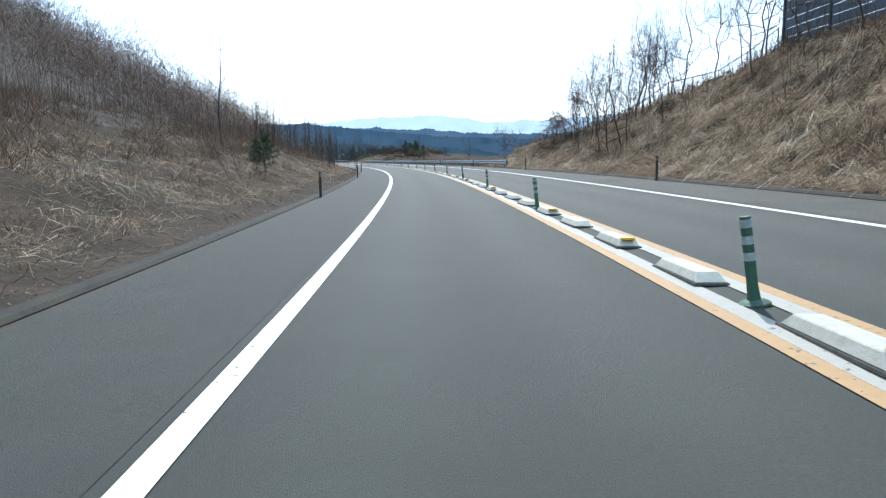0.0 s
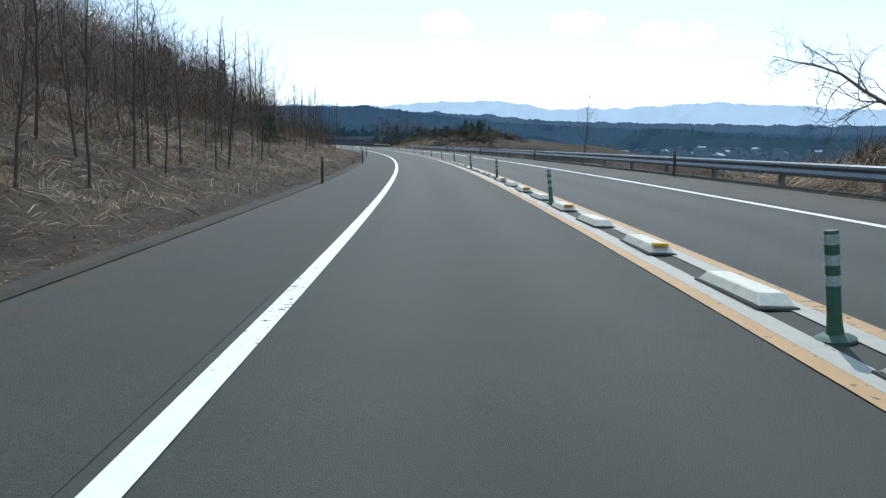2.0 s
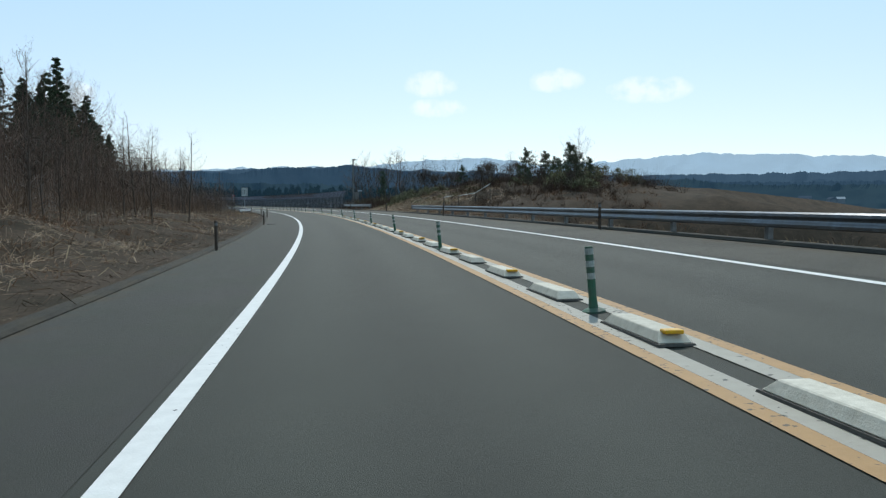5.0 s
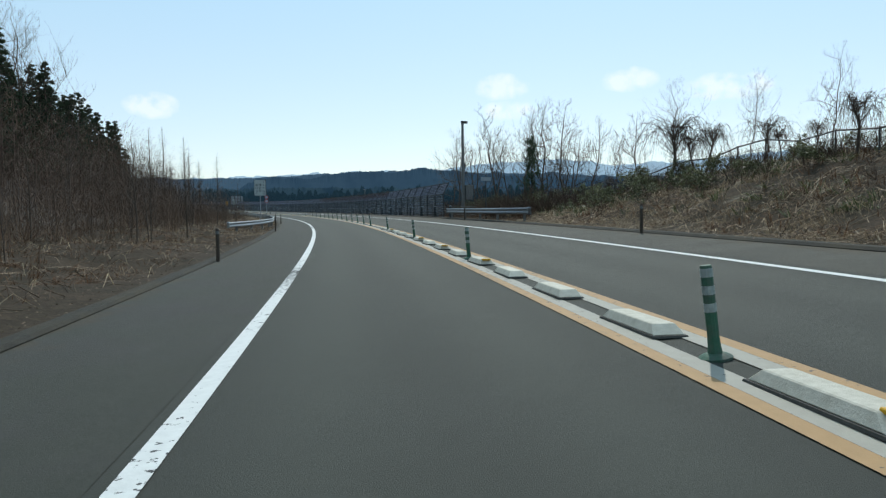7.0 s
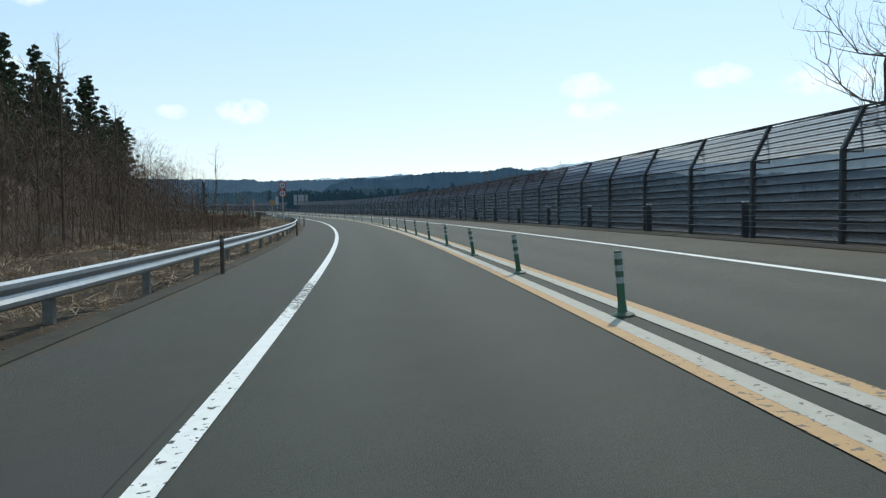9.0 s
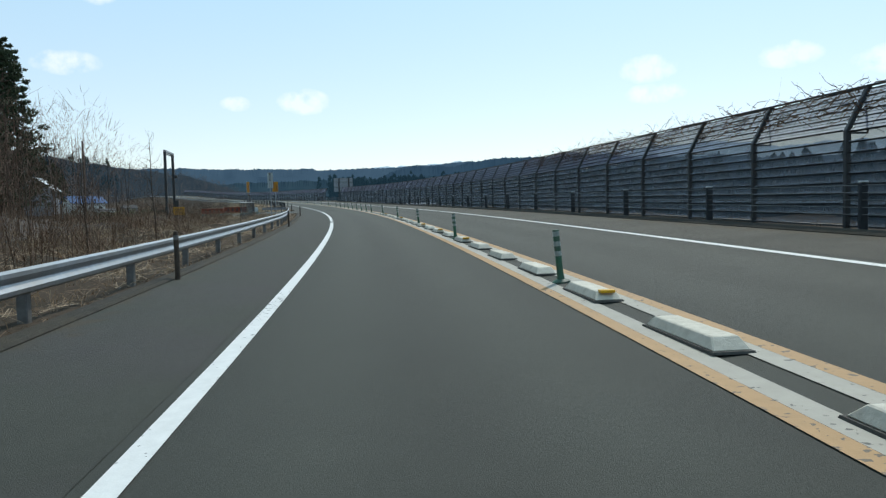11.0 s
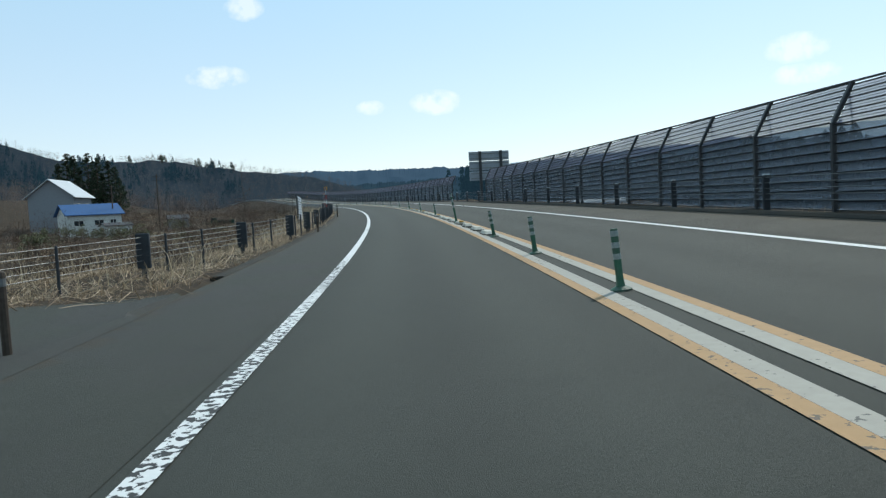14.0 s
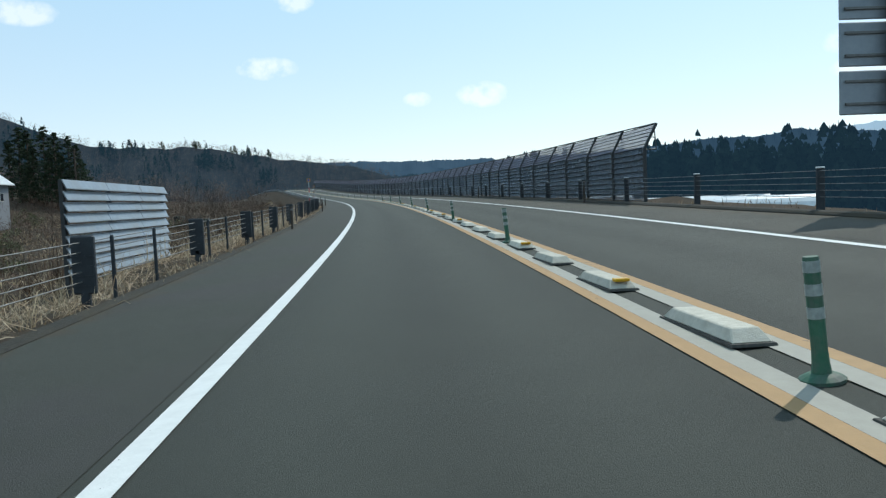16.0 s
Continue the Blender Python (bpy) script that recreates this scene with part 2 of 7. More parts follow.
def worn_paint(name, colour, under, amount, patchy=0.5):
    """Road paint with chips and cracks that let the asphalt through."""
    m = material(name, colour, 0.7, tuple(c * 0.88 for c in colour), 9.0, 8.0, 0.15, 60.0)
    n, l = m.node_tree.nodes, m.node_tree.links
    b = n["Principled BSDF"]
    src = b.inputs["Base Color"].links[0].from_socket
    co = n.new("ShaderNodeTexCoord")
    a = n.new("ShaderNodeTexNoise")
    a.inputs["Scale"].default_value, a.inputs["Detail"].default_value = 17.0, 9.0
    g = n.new("ShaderNodeTexNoise")
    g.inputs["Scale"].default_value = 0.16
    for t in (a, g):
        l.new(co.outputs["Object"], t.inputs["Vector"])
    ad = n.new("ShaderNodeMath")
    ad.operation = "MULTIPLY_ADD"
    l.new(g.outputs["Fac"], ad.inputs[0])
    ad.inputs[1].default_value = patchy
    l.new(a.outputs["Fac"], ad.inputs[2])
    r = n.new("ShaderNodeMapRange")
    r.inputs["From Min"].default_value, r.inputs["From Max"].default_value = amount, amount + 0.035
    l.new(ad.outputs[0], r.inputs["Value"])
    x = n.new("ShaderNodeMixRGB")
    l.new(r.outputs[0], x.inputs[0])
    l.new(src, x.inputs[1])
    x.inputs[2].default_value = (*under, 1)
    l.new(x.outputs[0], b.inputs["Base Color"])
    return m


def screen_material(name, colour, holes, through_light=0.0):
    """Perforated sheet, its holes too fine to see one by one: part of the light goes through."""
    m = material(name, colour, 0.55, tuple(c * 0.86 for c in colour), 3.0, 4.0, spread=0.1, metal=0.1, backlit=through_light)
    n, l = m.node_tree.nodes, m.node_tree.links
    t = n.new("ShaderNodeBsdfTransparent")
    x = n.new("ShaderNodeMixShader")
    x.inputs[0].default_value = holes
    l.new(n["Material Output"].inputs["Surface"].links[0].from_socket, x.inputs[1])
    l.new(t.outputs[0], x.inputs[2])
    l.new(x.outputs[0], n["Material Output"].inputs["Surface"])
    return m


def haze_glow_material(name, colour, glow):
    """Far land as a plain backdrop: the haze of miles of air is put in as emission."""
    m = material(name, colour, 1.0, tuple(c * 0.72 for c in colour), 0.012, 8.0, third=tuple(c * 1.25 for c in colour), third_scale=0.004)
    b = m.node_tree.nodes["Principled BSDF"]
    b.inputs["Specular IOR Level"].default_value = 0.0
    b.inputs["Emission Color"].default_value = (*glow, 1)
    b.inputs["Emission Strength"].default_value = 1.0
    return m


ASPHALT = material("asphalt", (0.033, 0.036, 0.029), 0.82, (0.0485, 0.052, 0.042), 55.0, 8.0, 0.5, 160.0,
                   third=(0.043, 0.0458, 0.0367), third_scale=0.25, spec=0.35)
ASPHALT_OLD = material("asphalt_shoulder", (0.0375, 0.04, 0.032), 0.86, (0.056, 0.058, 0.047), 40.0, 8.0, 0.6, 120.0,
                       third=(0.05, 0.048, 0.044), third_scale=0.5)
ASPHALT_DUSTY = material("dusty_asphalt_shoulder", (0.07, 0.066, 0.054), 0.88, (0.092, 0.085, 0.07), 40.0, 8.0, 0.6, 120.0,
                         third=(0.058, 0.056, 0.046), third_scale=0.4)
WHITE_LINE = worn_paint("white_line_paint", (0.72, 0.72, 0.7), (0.05, 0.05, 0.048), 0.935)
WHITE_DULL = worn_paint("dull_white_paint", (0.36, 0.34, 0.29), (0.1, 0.098, 0.09), 0.93)
WHITE_CRACKED = worn_paint("cracked_white_line_paint", (0.72, 0.72, 0.7), (0.04, 0.04, 0.038), 1.075, 0.85)
ORANGE = worn_paint("orange_line_paint", (0.40, 0.24, 0.105), (0.12, 0.095, 0.07), 0.9)
CONCRETE = material("concrete", (0.33, 0.31, 0.28), 0.9, (0.24, 0.225, 0.2), 14.0, 8.0, 0.4, 50.0, third=(0.15, 0.14, 0.12), third_scale=1.3)
KERB = material("dirty_kerb", (0.04, 0.037, 0.03), 0.93, (0.024, 0.023, 0.019), 9.0, 8.0, 0.6, 40.0, third=(0.05, 0.042, 0.028), third_scale=0.8)
BLOCK_WHITE = material("block_paint", (0.58, 0.55, 0.47), 0.75, (0.44, 0.41, 0.34), 12.0, 8.0, 0.3, 60.0, spread=0.14)
RUBBER = material("black_rubber", (0.05, 0.048, 0.043), 0.85, (0.09, 0.085, 0.075), 25.0)
YELLOW_EYE = material("amber_reflector", (0.75, 0.42, 0.02), 0.35, (0.6, 0.3, 0.02), 30.0)
POLE_GREEN = material("green_rubber_pole", (0.03, 0.105, 0.062), 0.6, (0.05, 0.13, 0.085), 20.0, 6.0, third=(0.09, 0.1, 0.085), third_scale=5.0, spread=0.2)
POLE_BAND = material("reflective_band", (0.36, 0.4, 0.38), 0.4, (0.24, 0.27, 0.26), 30.0)
BROWN_POST = material("dark_brown_post", (0.05, 0.036, 0.027), 0.65, (0.08, 0.06, 0.045), 20.0)
STEEL = material("galvanised_steel", (0.33, 0.355, 0.385), 0.36, (0.25, 0.272, 0.3), 7.0, 6.0, metal=0.8, third=(0.28, 0.28, 0.275), third_scale=1.2)
# darker copy of the galvanised steel: the unlit rail faces put into its colour
RAIL_STEEL_SHADED = material("shaded_weathered_rail_steel", (0.17, 0.19, 0.215), 0.36, (0.11, 0.122, 0.14), 7.0, 6.0, metal=0.8, third=(0.13, 0.13, 0.13), third_scale=1.2)
STEEL_DULL = material("weathered_steel", (0.19, 0.192, 0.19), 0.5, (0.125, 0.122, 0.116), 9.0, 6.0, metal=0.4)
CAP_WHITE = material("white_plastic_cap", (0.78, 0.79, 0.8), 0.5, (0.7, 0.71, 0.72), 9.0)
SLATE = material("slate_grey_painted_steel", (0.042, 0.048, 0.055), 0.6, (0.03, 0.034, 0.039), 9.0, 6.0)
DARK_STEEL = material("dark_painted_steel", (0.035, 0.038, 0.042), 0.55, (0.055, 0.055, 0.055), 12.0, 6.0)
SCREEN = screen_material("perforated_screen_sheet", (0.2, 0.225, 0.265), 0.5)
# same sheet again, painted paler and bluer for the skylight behind the top
SCREEN_SKYLIT = screen_material("skylit_perforated_sheet", (0.5, 0.5, 0.62), 0.55, 0.6)
NOISE_PANEL = material("grey_sound_panel", (0.1, 0.115, 0.135), 0.6, (0.08, 0.09, 0.105), 5.0)
SIGN_GREY = material("sign_back_aluminium", (0.3, 0.33, 0.36), 0.5, (0.24, 0.27, 0.3), 4.0, 6.0, metal=0.4)
SIGN_WHITE = material("sign_face_pale", (0.43, 0.475, 0.475), 0.5, (0.38, 0.42, 0.42), 6.0)
SIGN_INK = material("sign_ink", (0.02, 0.025, 0.03), 0.5)
SIGN_YELLOW = material("sign_face_amber", (0.5, 0.24, 0.015), 0.5, (0.42, 0.19, 0.015), 5.0)
SIGN_BROWN = material("sign_brown_ink", (0.16, 0.03, 0.015), 0.5)
SIGN_RED = material("sign_red", (0.45, 0.03, 0.03), 0.5)
SIGN_BLUE = material("sign_blue", (0.03, 0.09, 0.35), 0.5)
BARRIER_RED = material("rusty_red_board", (0.28, 0.045, 0.02), 0.6, (0.2, 0.04, 0.025), 5.0)
TEAL = material("teal_painted_frame", (0.03, 0.28, 0.28), 0.5, (0.03, 0.2, 0.2), 6.0)
EARTH = material("dry_earth_and_litter", (0.035, 0.026, 0.019), 0.95, (0.086, 0.063, 0.044), 9.0, 12.0, 1.0, 14.0,
                 third=(0.034, 0.028, 0.019), third_scale=0.8, spec=0.1)
WOOD_FLOOR = material("wood_floor_litter", (0.06, 0.049, 0.042), 0.95, (0.105, 0.087, 0.075), 2.5, 9.0, 1.0, 6.0, third=(0.03, 0.026, 0.022), third_scale=0.15)
DRY_GRASS = material("dry_grass", (0.2, 0.138, 0.085), 0.8, (0.11, 0.066, 0.041), 0.9, 3.0, third=(0.31, 0.24, 0.16), third_scale=0.35, island=0.55, backlit=0.3)
FIELD_GRASS = material("pale_field_grass", (0.33, 0.25, 0.165), 0.8, (0.22, 0.15, 0.09), 0.6, 3.0, third=(0.4, 0.325, 0.225), third_scale=0.25, island=0.5, backlit=0.3)
STRAW_DARK = material("lying_brown_straw", (0.115, 0.08, 0.056), 0.85, (0.065, 0.046, 0.033), 0.7, 4.0, third=(0.19, 0.142, 0.1), third_scale=0.3, island=0.65, backlit=0.2)
STRAW = material("lying_straw", (0.47, 0.35, 0.24), 0.8, (0.21, 0.14, 0.09), 0.7, 4.0, third=(0.55, 0.445, 0.32), third_scale=0.3, island=0.6, backlit=0.25)
DRY_REED = material("pale_dead_reed", (0.45, 0.36, 0.24), 0.8, island=0.4, backlit=0.3)
RUSSET = material("russet_dead_fern", (0.145, 0.072, 0.036), 0.85, (0.085, 0.05, 0.028), 0.8, 3.0, island=0.5, backlit=0.3)
GREEN_LEAF = material("bamboo_grass_leaf", (0.085, 0.098, 0.042), 0.5, island=0.5, backlit=0.35)
BARK = material("grey_brown_bark", (0.11, 0.08, 0.061), 0.9, (0.066, 0.049, 0.038), 9.0, 6.0, 0.5, 30.0, spread=0.3, stretch=(1, 1, 0.25))
TWIG = material("bare_twigs", (0.1, 0.074, 0.058), 0.9, (0.068, 0.05, 0.04), 4.0, spread=0.3)
SCRUB = material("brown_scrub_stems", (0.1, 0.056, 0.034), 0.9, island=0.5)
WOODS = material("bare_hill_woods", (0.235, 0.17, 0.135), 0.95, (0.15, 0.108, 0.085), 0.25, 3.0, island=0.45)
SHRUB_LEAF = material("dark_evergreen_leaf", (0.05, 0.06, 0.03), 0.5, (0.09, 0.1, 0.05), 1.6, 3.0, third=(0.22, 0.21, 0.11), third_scale=2.3, island=0.55, backlit=0.25)
CEDAR = material("cedar_needles", (0.034, 0.05, 0.026), 0.8, island=0.55, backlit=0.2)
PINE = material("pine_needles", (0.055, 0.078, 0.045), 0.75, island=0.5, backlit=0.2)
# haze over the far land, painted in as bluish base colour and emission
HILL_HAZE = haze_glow_material("forest_ridge_haze_glow", (0.018, 0.026, 0.034), (0.037, 0.072, 0.118))
HILL_MID = haze_glow_material("wooded_hill_haze_glow", (0.016, 0.024, 0.03), (0.021, 0.047, 0.084))
MOUNT_HAZE = haze_glow_material("mountains_haze_glow", (0.06, 0.09, 0.12), (0.31, 0.43, 0.55))
WOOD_HAZE = haze_glow_material("valley_woods", (0.02, 0.03, 0.03), (0.012, 0.03, 0.056))
FIELD = material("valley_fields", (0.045, 0.041, 0.032), 0.95, (0.028, 0.03, 0.024), 0.05, 6.0, third=(0.03, 0.04, 0.03), third_scale=0.012)
WALL_GREY = material("grey_house_wall", (0.24, 0.25, 0.27), 0.85, (0.19, 0.2, 0.215), 4.0)
WALL_PALE = material("pale_house_wall", (0.6, 0.6, 0.57), 0.85, (0.5, 0.5, 0.47), 4.0)
ROOF_BLUE = material("blue_sheet_roof", (0.028, 0.1, 0.26), 0.5, (0.03, 0.085, 0.2), 3.0)
ROOF_PALE = material("pale_metal_roof", (0.62, 0.63, 0.63), 0.4, (0.5, 0.51, 0.52), 3.0)
ROOF_DARK = material("dark_tile_roof", (0.06, 0.062, 0.068), 0.6, (0.045, 0.046, 0.05), 5.0)
GLASS = material("dark_window_glass", (0.02, 0.025, 0.03), 0.12, spec=0.6)
GREENHOUSE = material("greenhouse_film", (0.75, 0.76, 0.77), 0.3, (0.65, 0.66, 0.67), 1.0)
TRUCK_GREEN = material("dark_green_vehicle_paint", (0.02, 0.05, 0.035), 0.4)


def by_lane(m, tracks, dirt, dirt_from):
    """Wheel tracks, darker between, and blown dirt towards the outer edge, by the mesh's own distance from the centre line."""
    n, l = m.node_tree.nodes, m.node_tree.links
    b = n["Principled BSDF"]
    src = b.inputs["Base Color"].links[0].from_socket

    def calc(op, *v):
        k = n.new("ShaderNodeMath")
        k.operation = op
        for i, x in enumerate(v):
            if isinstance(x, (int, float)):
                k.inputs[i].default_value = x
            else:
                l.new(x, k.inputs[i])
        return k.outputs[0]

    def cloud(sc, de):
        t = n.new("ShaderNodeTexNoise")
        t.inputs["Scale"].default_value, t.inputs["Detail"].default_value = sc, de
        l.new(n.new("ShaderNodeTexCoord").outputs["Object"], t.inputs["Vector"])
        return t.outputs["Fac"]

    at_lat = n.new("ShaderNodeAttribute")
    at_lat.attribute_name = "lat"
    away = calc("ABSOLUTE", at_lat.outputs["Fac"])
    wave = calc("COSINE", calc("MULTIPLY", calc("SUBTRACT", away, 1.17), 2 * math.pi / 1.5))
    value = calc("ADD", 1.0, calc("MULTIPLY", calc("MULTIPLY", wave, cloud(0.35, 4.0)), tracks * 2))
    value = calc("MULTIPLY", value, calc("ADD", 0.86, calc("MULTIPLY", cloud(1.7, 8.0), 0.28)))
    hsv = n.new("ShaderNodeHueSaturation")
    l.new(value, hsv.inputs["Value"])
    l.new(src, hsv.inputs["Color"])
    out = hsv.outputs[0]
    if dirt:
        x = n.new("ShaderNodeMixRGB")
        edge = calc("SUBTRACT", away, dirt_from)
        fac = calc("MULTIPLY", calc("ADD", edge, calc("MULTIPLY", calc("SUBTRACT", cloud(2.2, 9.0), 0.5), 1.9)), 2.2)
        l.new(calc("MINIMUM", calc("MAXIMUM", fac, 0.0), 0.85), x.inputs[0])
        l.new(out, x.inputs[1])
        x.inputs[2].default_value = (*dirt, 1)
        out = x.outputs[0]
    l.new(out, b.inputs["Base Color"])


by_lane(ASPHALT, 0.11, None, 0)
by_lane(ASPHALT_OLD, 0.0, (0.06, 0.047, 0.031), 5.45)
by_lane(ASPHALT_DUSTY, 0.0, (0.075, 0.06, 0.042), 5.4)


# ---------------------------------------------------------------- mesh helpers
def mesh_of(name, verts, faces, mat, smooth=False):
    me = bpy.data.meshes.new(name)
    me.from_pydata([tuple(map(float, v)) for v in verts], [], [tuple(f) for f in faces])
    me.materials.append(mat)
    if smooth:
        me.polygons.foreach_set("use_smooth", [True] * len(me.polygons))
    return me


def quick_mesh(name, verts, quads, mat):
    """A large mesh from arrays of vertices and quads (or triangles)."""
    verts, quads = np.asarray(verts, np.float32), np.asarray(quads, np.int32)
    me = bpy.data.meshes.new(name)
    me.vertices.add(len(verts))
    me.vertices.foreach_set("co", verts.ravel())
    n = quads.shape[1]
    me.loops.add(quads.size)
    me.loops.foreach_set("vertex_index", quads.ravel())
    me.polygons.add(len(quads))
    me.polygons.foreach_set("loop_start", np.arange(len(quads), dtype=np.int32) * n)
    me.polygons.foreach_set("loop_total", np.full(len(quads), n, np.int32))
    me.update(calc_edges=True)
    me.materials.append(mat)
    return me


def child(name, me, parent, label="", m=None):
    ob = new(name, me)
    ob.parent = parent
    if m is not None:
        ob.matrix_basis = m
    return tagged(ob, label)


def part(name, bm, mat, parent, label="", m=None, smooth=False):
    me = bpy.data.meshes.new(name)
    bm.to_mesh(me)
    bm.free()
    me.materials.append(mat)
    if smooth:
        me.polygons.foreach_set("use_smooth", [True] * len(me.polygons))
    return child(name, me, parent, label, m)


def thing(name, label, category, group="", m=None):
    ob = tagged(new(name), label, category, group)
    if m is not None:
        ob.matrix_basis = m
    return ob


def box(bm, cx, cy, cz, lx, ly, lz, bevel=0.0, turn=None):
    made = bmesh.ops.create_cube(bm, size=1.0, matrix=Matrix.Translation((cx, cy, cz)) @ (turn or Matrix()) @ Matrix.Diagonal((lx, ly, lz, 1)))
    if bevel:
        edges = list({e for v in made["verts"] for e in v.link_edges})
        bmesh.ops.bevel(bm, geom=edges, offset=bevel, segments=1, affect="EDGES")
    return bm


def boxes(*rows, bevel=0.0):
    bm = bmesh.new()
    for r in rows:
        box(bm, *r, bevel=bevel)
    return bm


def tube(bm, p0, p1, r0, r1=None, seg=8, caps=True):
    p0, p1 = Vector(p0), Vector(p1)
    d = p1 - p0
    m = Matrix.Translation((p0 + p1) / 2) @ d.to_track_quat("Z", "Y").to_matrix().to_4x4()
    bmesh.ops.create_cone(bm, cap_ends=caps, segments=seg, radius1=r0, radius2=r0 if r1 is None else r1, depth=d.length, matrix=m)
    return bm


def lathe(bm, rings, seg=12):
    """A turned body: rings of (radius, height) about z, closed at both ends."""
    loops = [[bm.verts.new((r * math.cos(2 * math.pi * i / seg), r * math.sin(2 * math.pi * i / seg), z)) for i in range(seg)] for r, z in rings]
    for a, b in zip(loops, loops[1:]):
        for i in range(seg):
            bm.faces.new((a[i], a[(i + 1) % seg], b[(i + 1) % seg], b[i]))
    bm.faces.new(loops[0][::-1])
    bm.faces.new(loops[-1])
    return bm


def sweep(name, profile, s0, s1, mat, step=2.0, closed=True, lat_of=None, up_of=None, smooth=False):
    """A mesh with one cross-section (right, up) all along the road."""
    ss = np.append(np.arange(s0, s1, step), s1)
    prof = np.asarray(profile, float)
    n = len(prof)
    lat = prof[None, :, 0] + (np.array([lat_of(s) for s in ss])[:, None] if lat_of else 0)
    up = prof[None, :, 1] + (np.array([up_of(s) for s in ss])[:, None] if up_of else 0)
    co = at(ss[:, None], lat, up).reshape(-1, 3)
    m = n if closed else n - 1
    faces = [(i * n + j, i * n + (j + 1) % n, (i + 1) * n + (j + 1) % n, (i + 1) * n + j) for i in range(len(ss) - 1) for j in range(m)]
    if closed:
        faces += [tuple(range(n))[::-1], tuple((len(ss) - 1) * n + j for j in range(n))]
    me = mesh_of(name, co, faces, mat, smooth)
    me.attributes.new("lat", "FLOAT", "POINT").data.foreach_set("value", np.broadcast_to(lat, (len(ss), n)).astype(np.float32).ravel())
    return me


def strip(name, lat0, lat1, s0, s1, up, mat, step=2.0):
    return sweep(name, [(lat0, up), (lat1, up)], s0, s1, mat, step, closed=False)


def structure(name, me, label, category):
    return tagged(new(name, me), label, category, kind="structure")


# ---------------------------------------------------------------- land
def land_mesh():
    ss = np.concatenate([np.arange(S_MIN, 0, 8.0), np.arange(0, 28, 1.5), np.arange(28, 98, 0.45), np.arange(98, 500, 1.5), np.arange(500, S_MAX + 1, 5.0)])
    dl = [0, .25, .5, 1, 1.5, 2, 2.5, 3, 3.5, 4, 4.5, 5, 5.5, 6, 6.5, 7, 7.75, 8.5, 9.25, 10, 11, 12, 14, 17, 20, 25, 32, 40, 50, 62, 75, 90, 110, 140, 170]
    lats = [EDGE_L - d for d in dl[::-1]] + [EDGE_L + 0.3, 0.0, EDGE_R - 0.3] + [EDGE_R + d for d in dl]
    n = len(lats)
    co = np.empty((len(ss), n, 3))
    for i, s in enumerate(ss):
        ups = [rise(float(s), la) for la in lats]
        co[i] = at(float(s), np.array(lats), np.array(ups))
    idx = np.arange(len(ss) * n).reshape(len(ss), n)
    quads = np.stack([idx[:-1, :-1], idx[:-1, 1:], idx[1:, 1:], idx[1:, :-1]], -1).reshape(-1, 4)
    # the plain beyond, out to the horizon
    g = np.linspace(-1, 1, 81)
    g = np.sign(g) * (np.abs(g) ** 2.2) * 4700
    gx, gy = np.meshgrid(g - 60, g + 280, indexing="ij")
    cx, cy = LINE_X[::10], LINE_Y[::10]
    far = np.sqrt(np.min((gx[..., None] - cx) ** 2 + (gy[..., None] - cy) ** 2, -1))
    gz = np.where(far < 150, -26.0, -11 + 0.022 * np.clip(far - 250, 0, 1400))
    for i in range(81):
        for j in range(81):
            gz[i, j] += 5 * noise.noise((gx[i, j] * 0.004, gy[i, j] * 0.004, 1.0)) * min(1, max(0, far[i, j] - 150) / 300)
    k = len(ss) * n
    idx2 = k + np.arange(81 * 81).reshape(81, 81)
    quads2 = np.stack([idx2[:-1, :-1], idx2[1:, :-1], idx2[1:, 1:], idx2[:-1, 1:]], -1).reshape(-1, 4)
    me = quick_mesh("ground", np.concatenate([co.reshape(-1, 3), np.stack([gx, gy, gz], -1).reshape(-1, 3)]), np.concatenate([quads, quads2]), EARTH)
    me.materials.append(FIELD)
    me.materials.append(WOOD_FLOOR)
    wood = np.zeros((len(ss) - 1, n - 1), np.int32)
    wood[(ss[:-1] < 392), :] = np.where(np.array(lats[:-1]) < -17.5, 2, 0)
    me.polygons.foreach_set("material_index", np.concatenate([wood.ravel(), np.ones(len(quads2), np.int32)]))
    me.polygons.foreach_set("use_smooth", [True] * len(me.polygons))
    return me


structure("ground", land_mesh(), "dry winter earth and dead grass beside the road, fields beyond", "ground")

# ---------------------------------------------------------------- carriageway
ROAD_0, ROAD_1 = -110, 800
structure("road", sweep("road", [(-5.72, -0.6), (5.94, -0.6), (5.94, 0.0), (3.9, 0.0), (0, 0.0), (-3.7, 0.0), (-5.72, 0.0)], ROAD_0, ROAD_1, ASPHALT, 4.0),
          "worn grey asphalt of a two-lane expressway curving gently", "road")
for nm, la, lb, mat in (("shoulder_west", -5.70, -3.62, ASPHALT_OLD), ("shoulder_east", 3.86, 5.92, ASPHALT_DUSTY)):
    structure(nm, strip(nm, la, lb, ROAD_0, ROAD_1, 0.004, mat, 4.0), "paler gritty asphalt shoulder outside the edge line", "shoulder")
structure("kerb_west", sweep("kerb_west", [(-5.98, -0.3), (-5.70, -0.3), (-5.70, 0.02), (-5.75, 0.055), (-5.94, 0.065), (-5.98, 0.03)], ROAD_0, 381, KERB, 3.0),
          "low dirty asphalt kerb along the shoulder", "kerb")
structure("kerb_east", sweep("kerb_east", [(5.90, -0.3), (6.22, -0.3), (6.22, 0.04), (6.17, 0.075), (5.97, 0.07), (5.90, 0.02)], ROAD_0, ROAD_1, KERB, 3.0),
          "low dirty concrete kerb below the screen", "kerb")
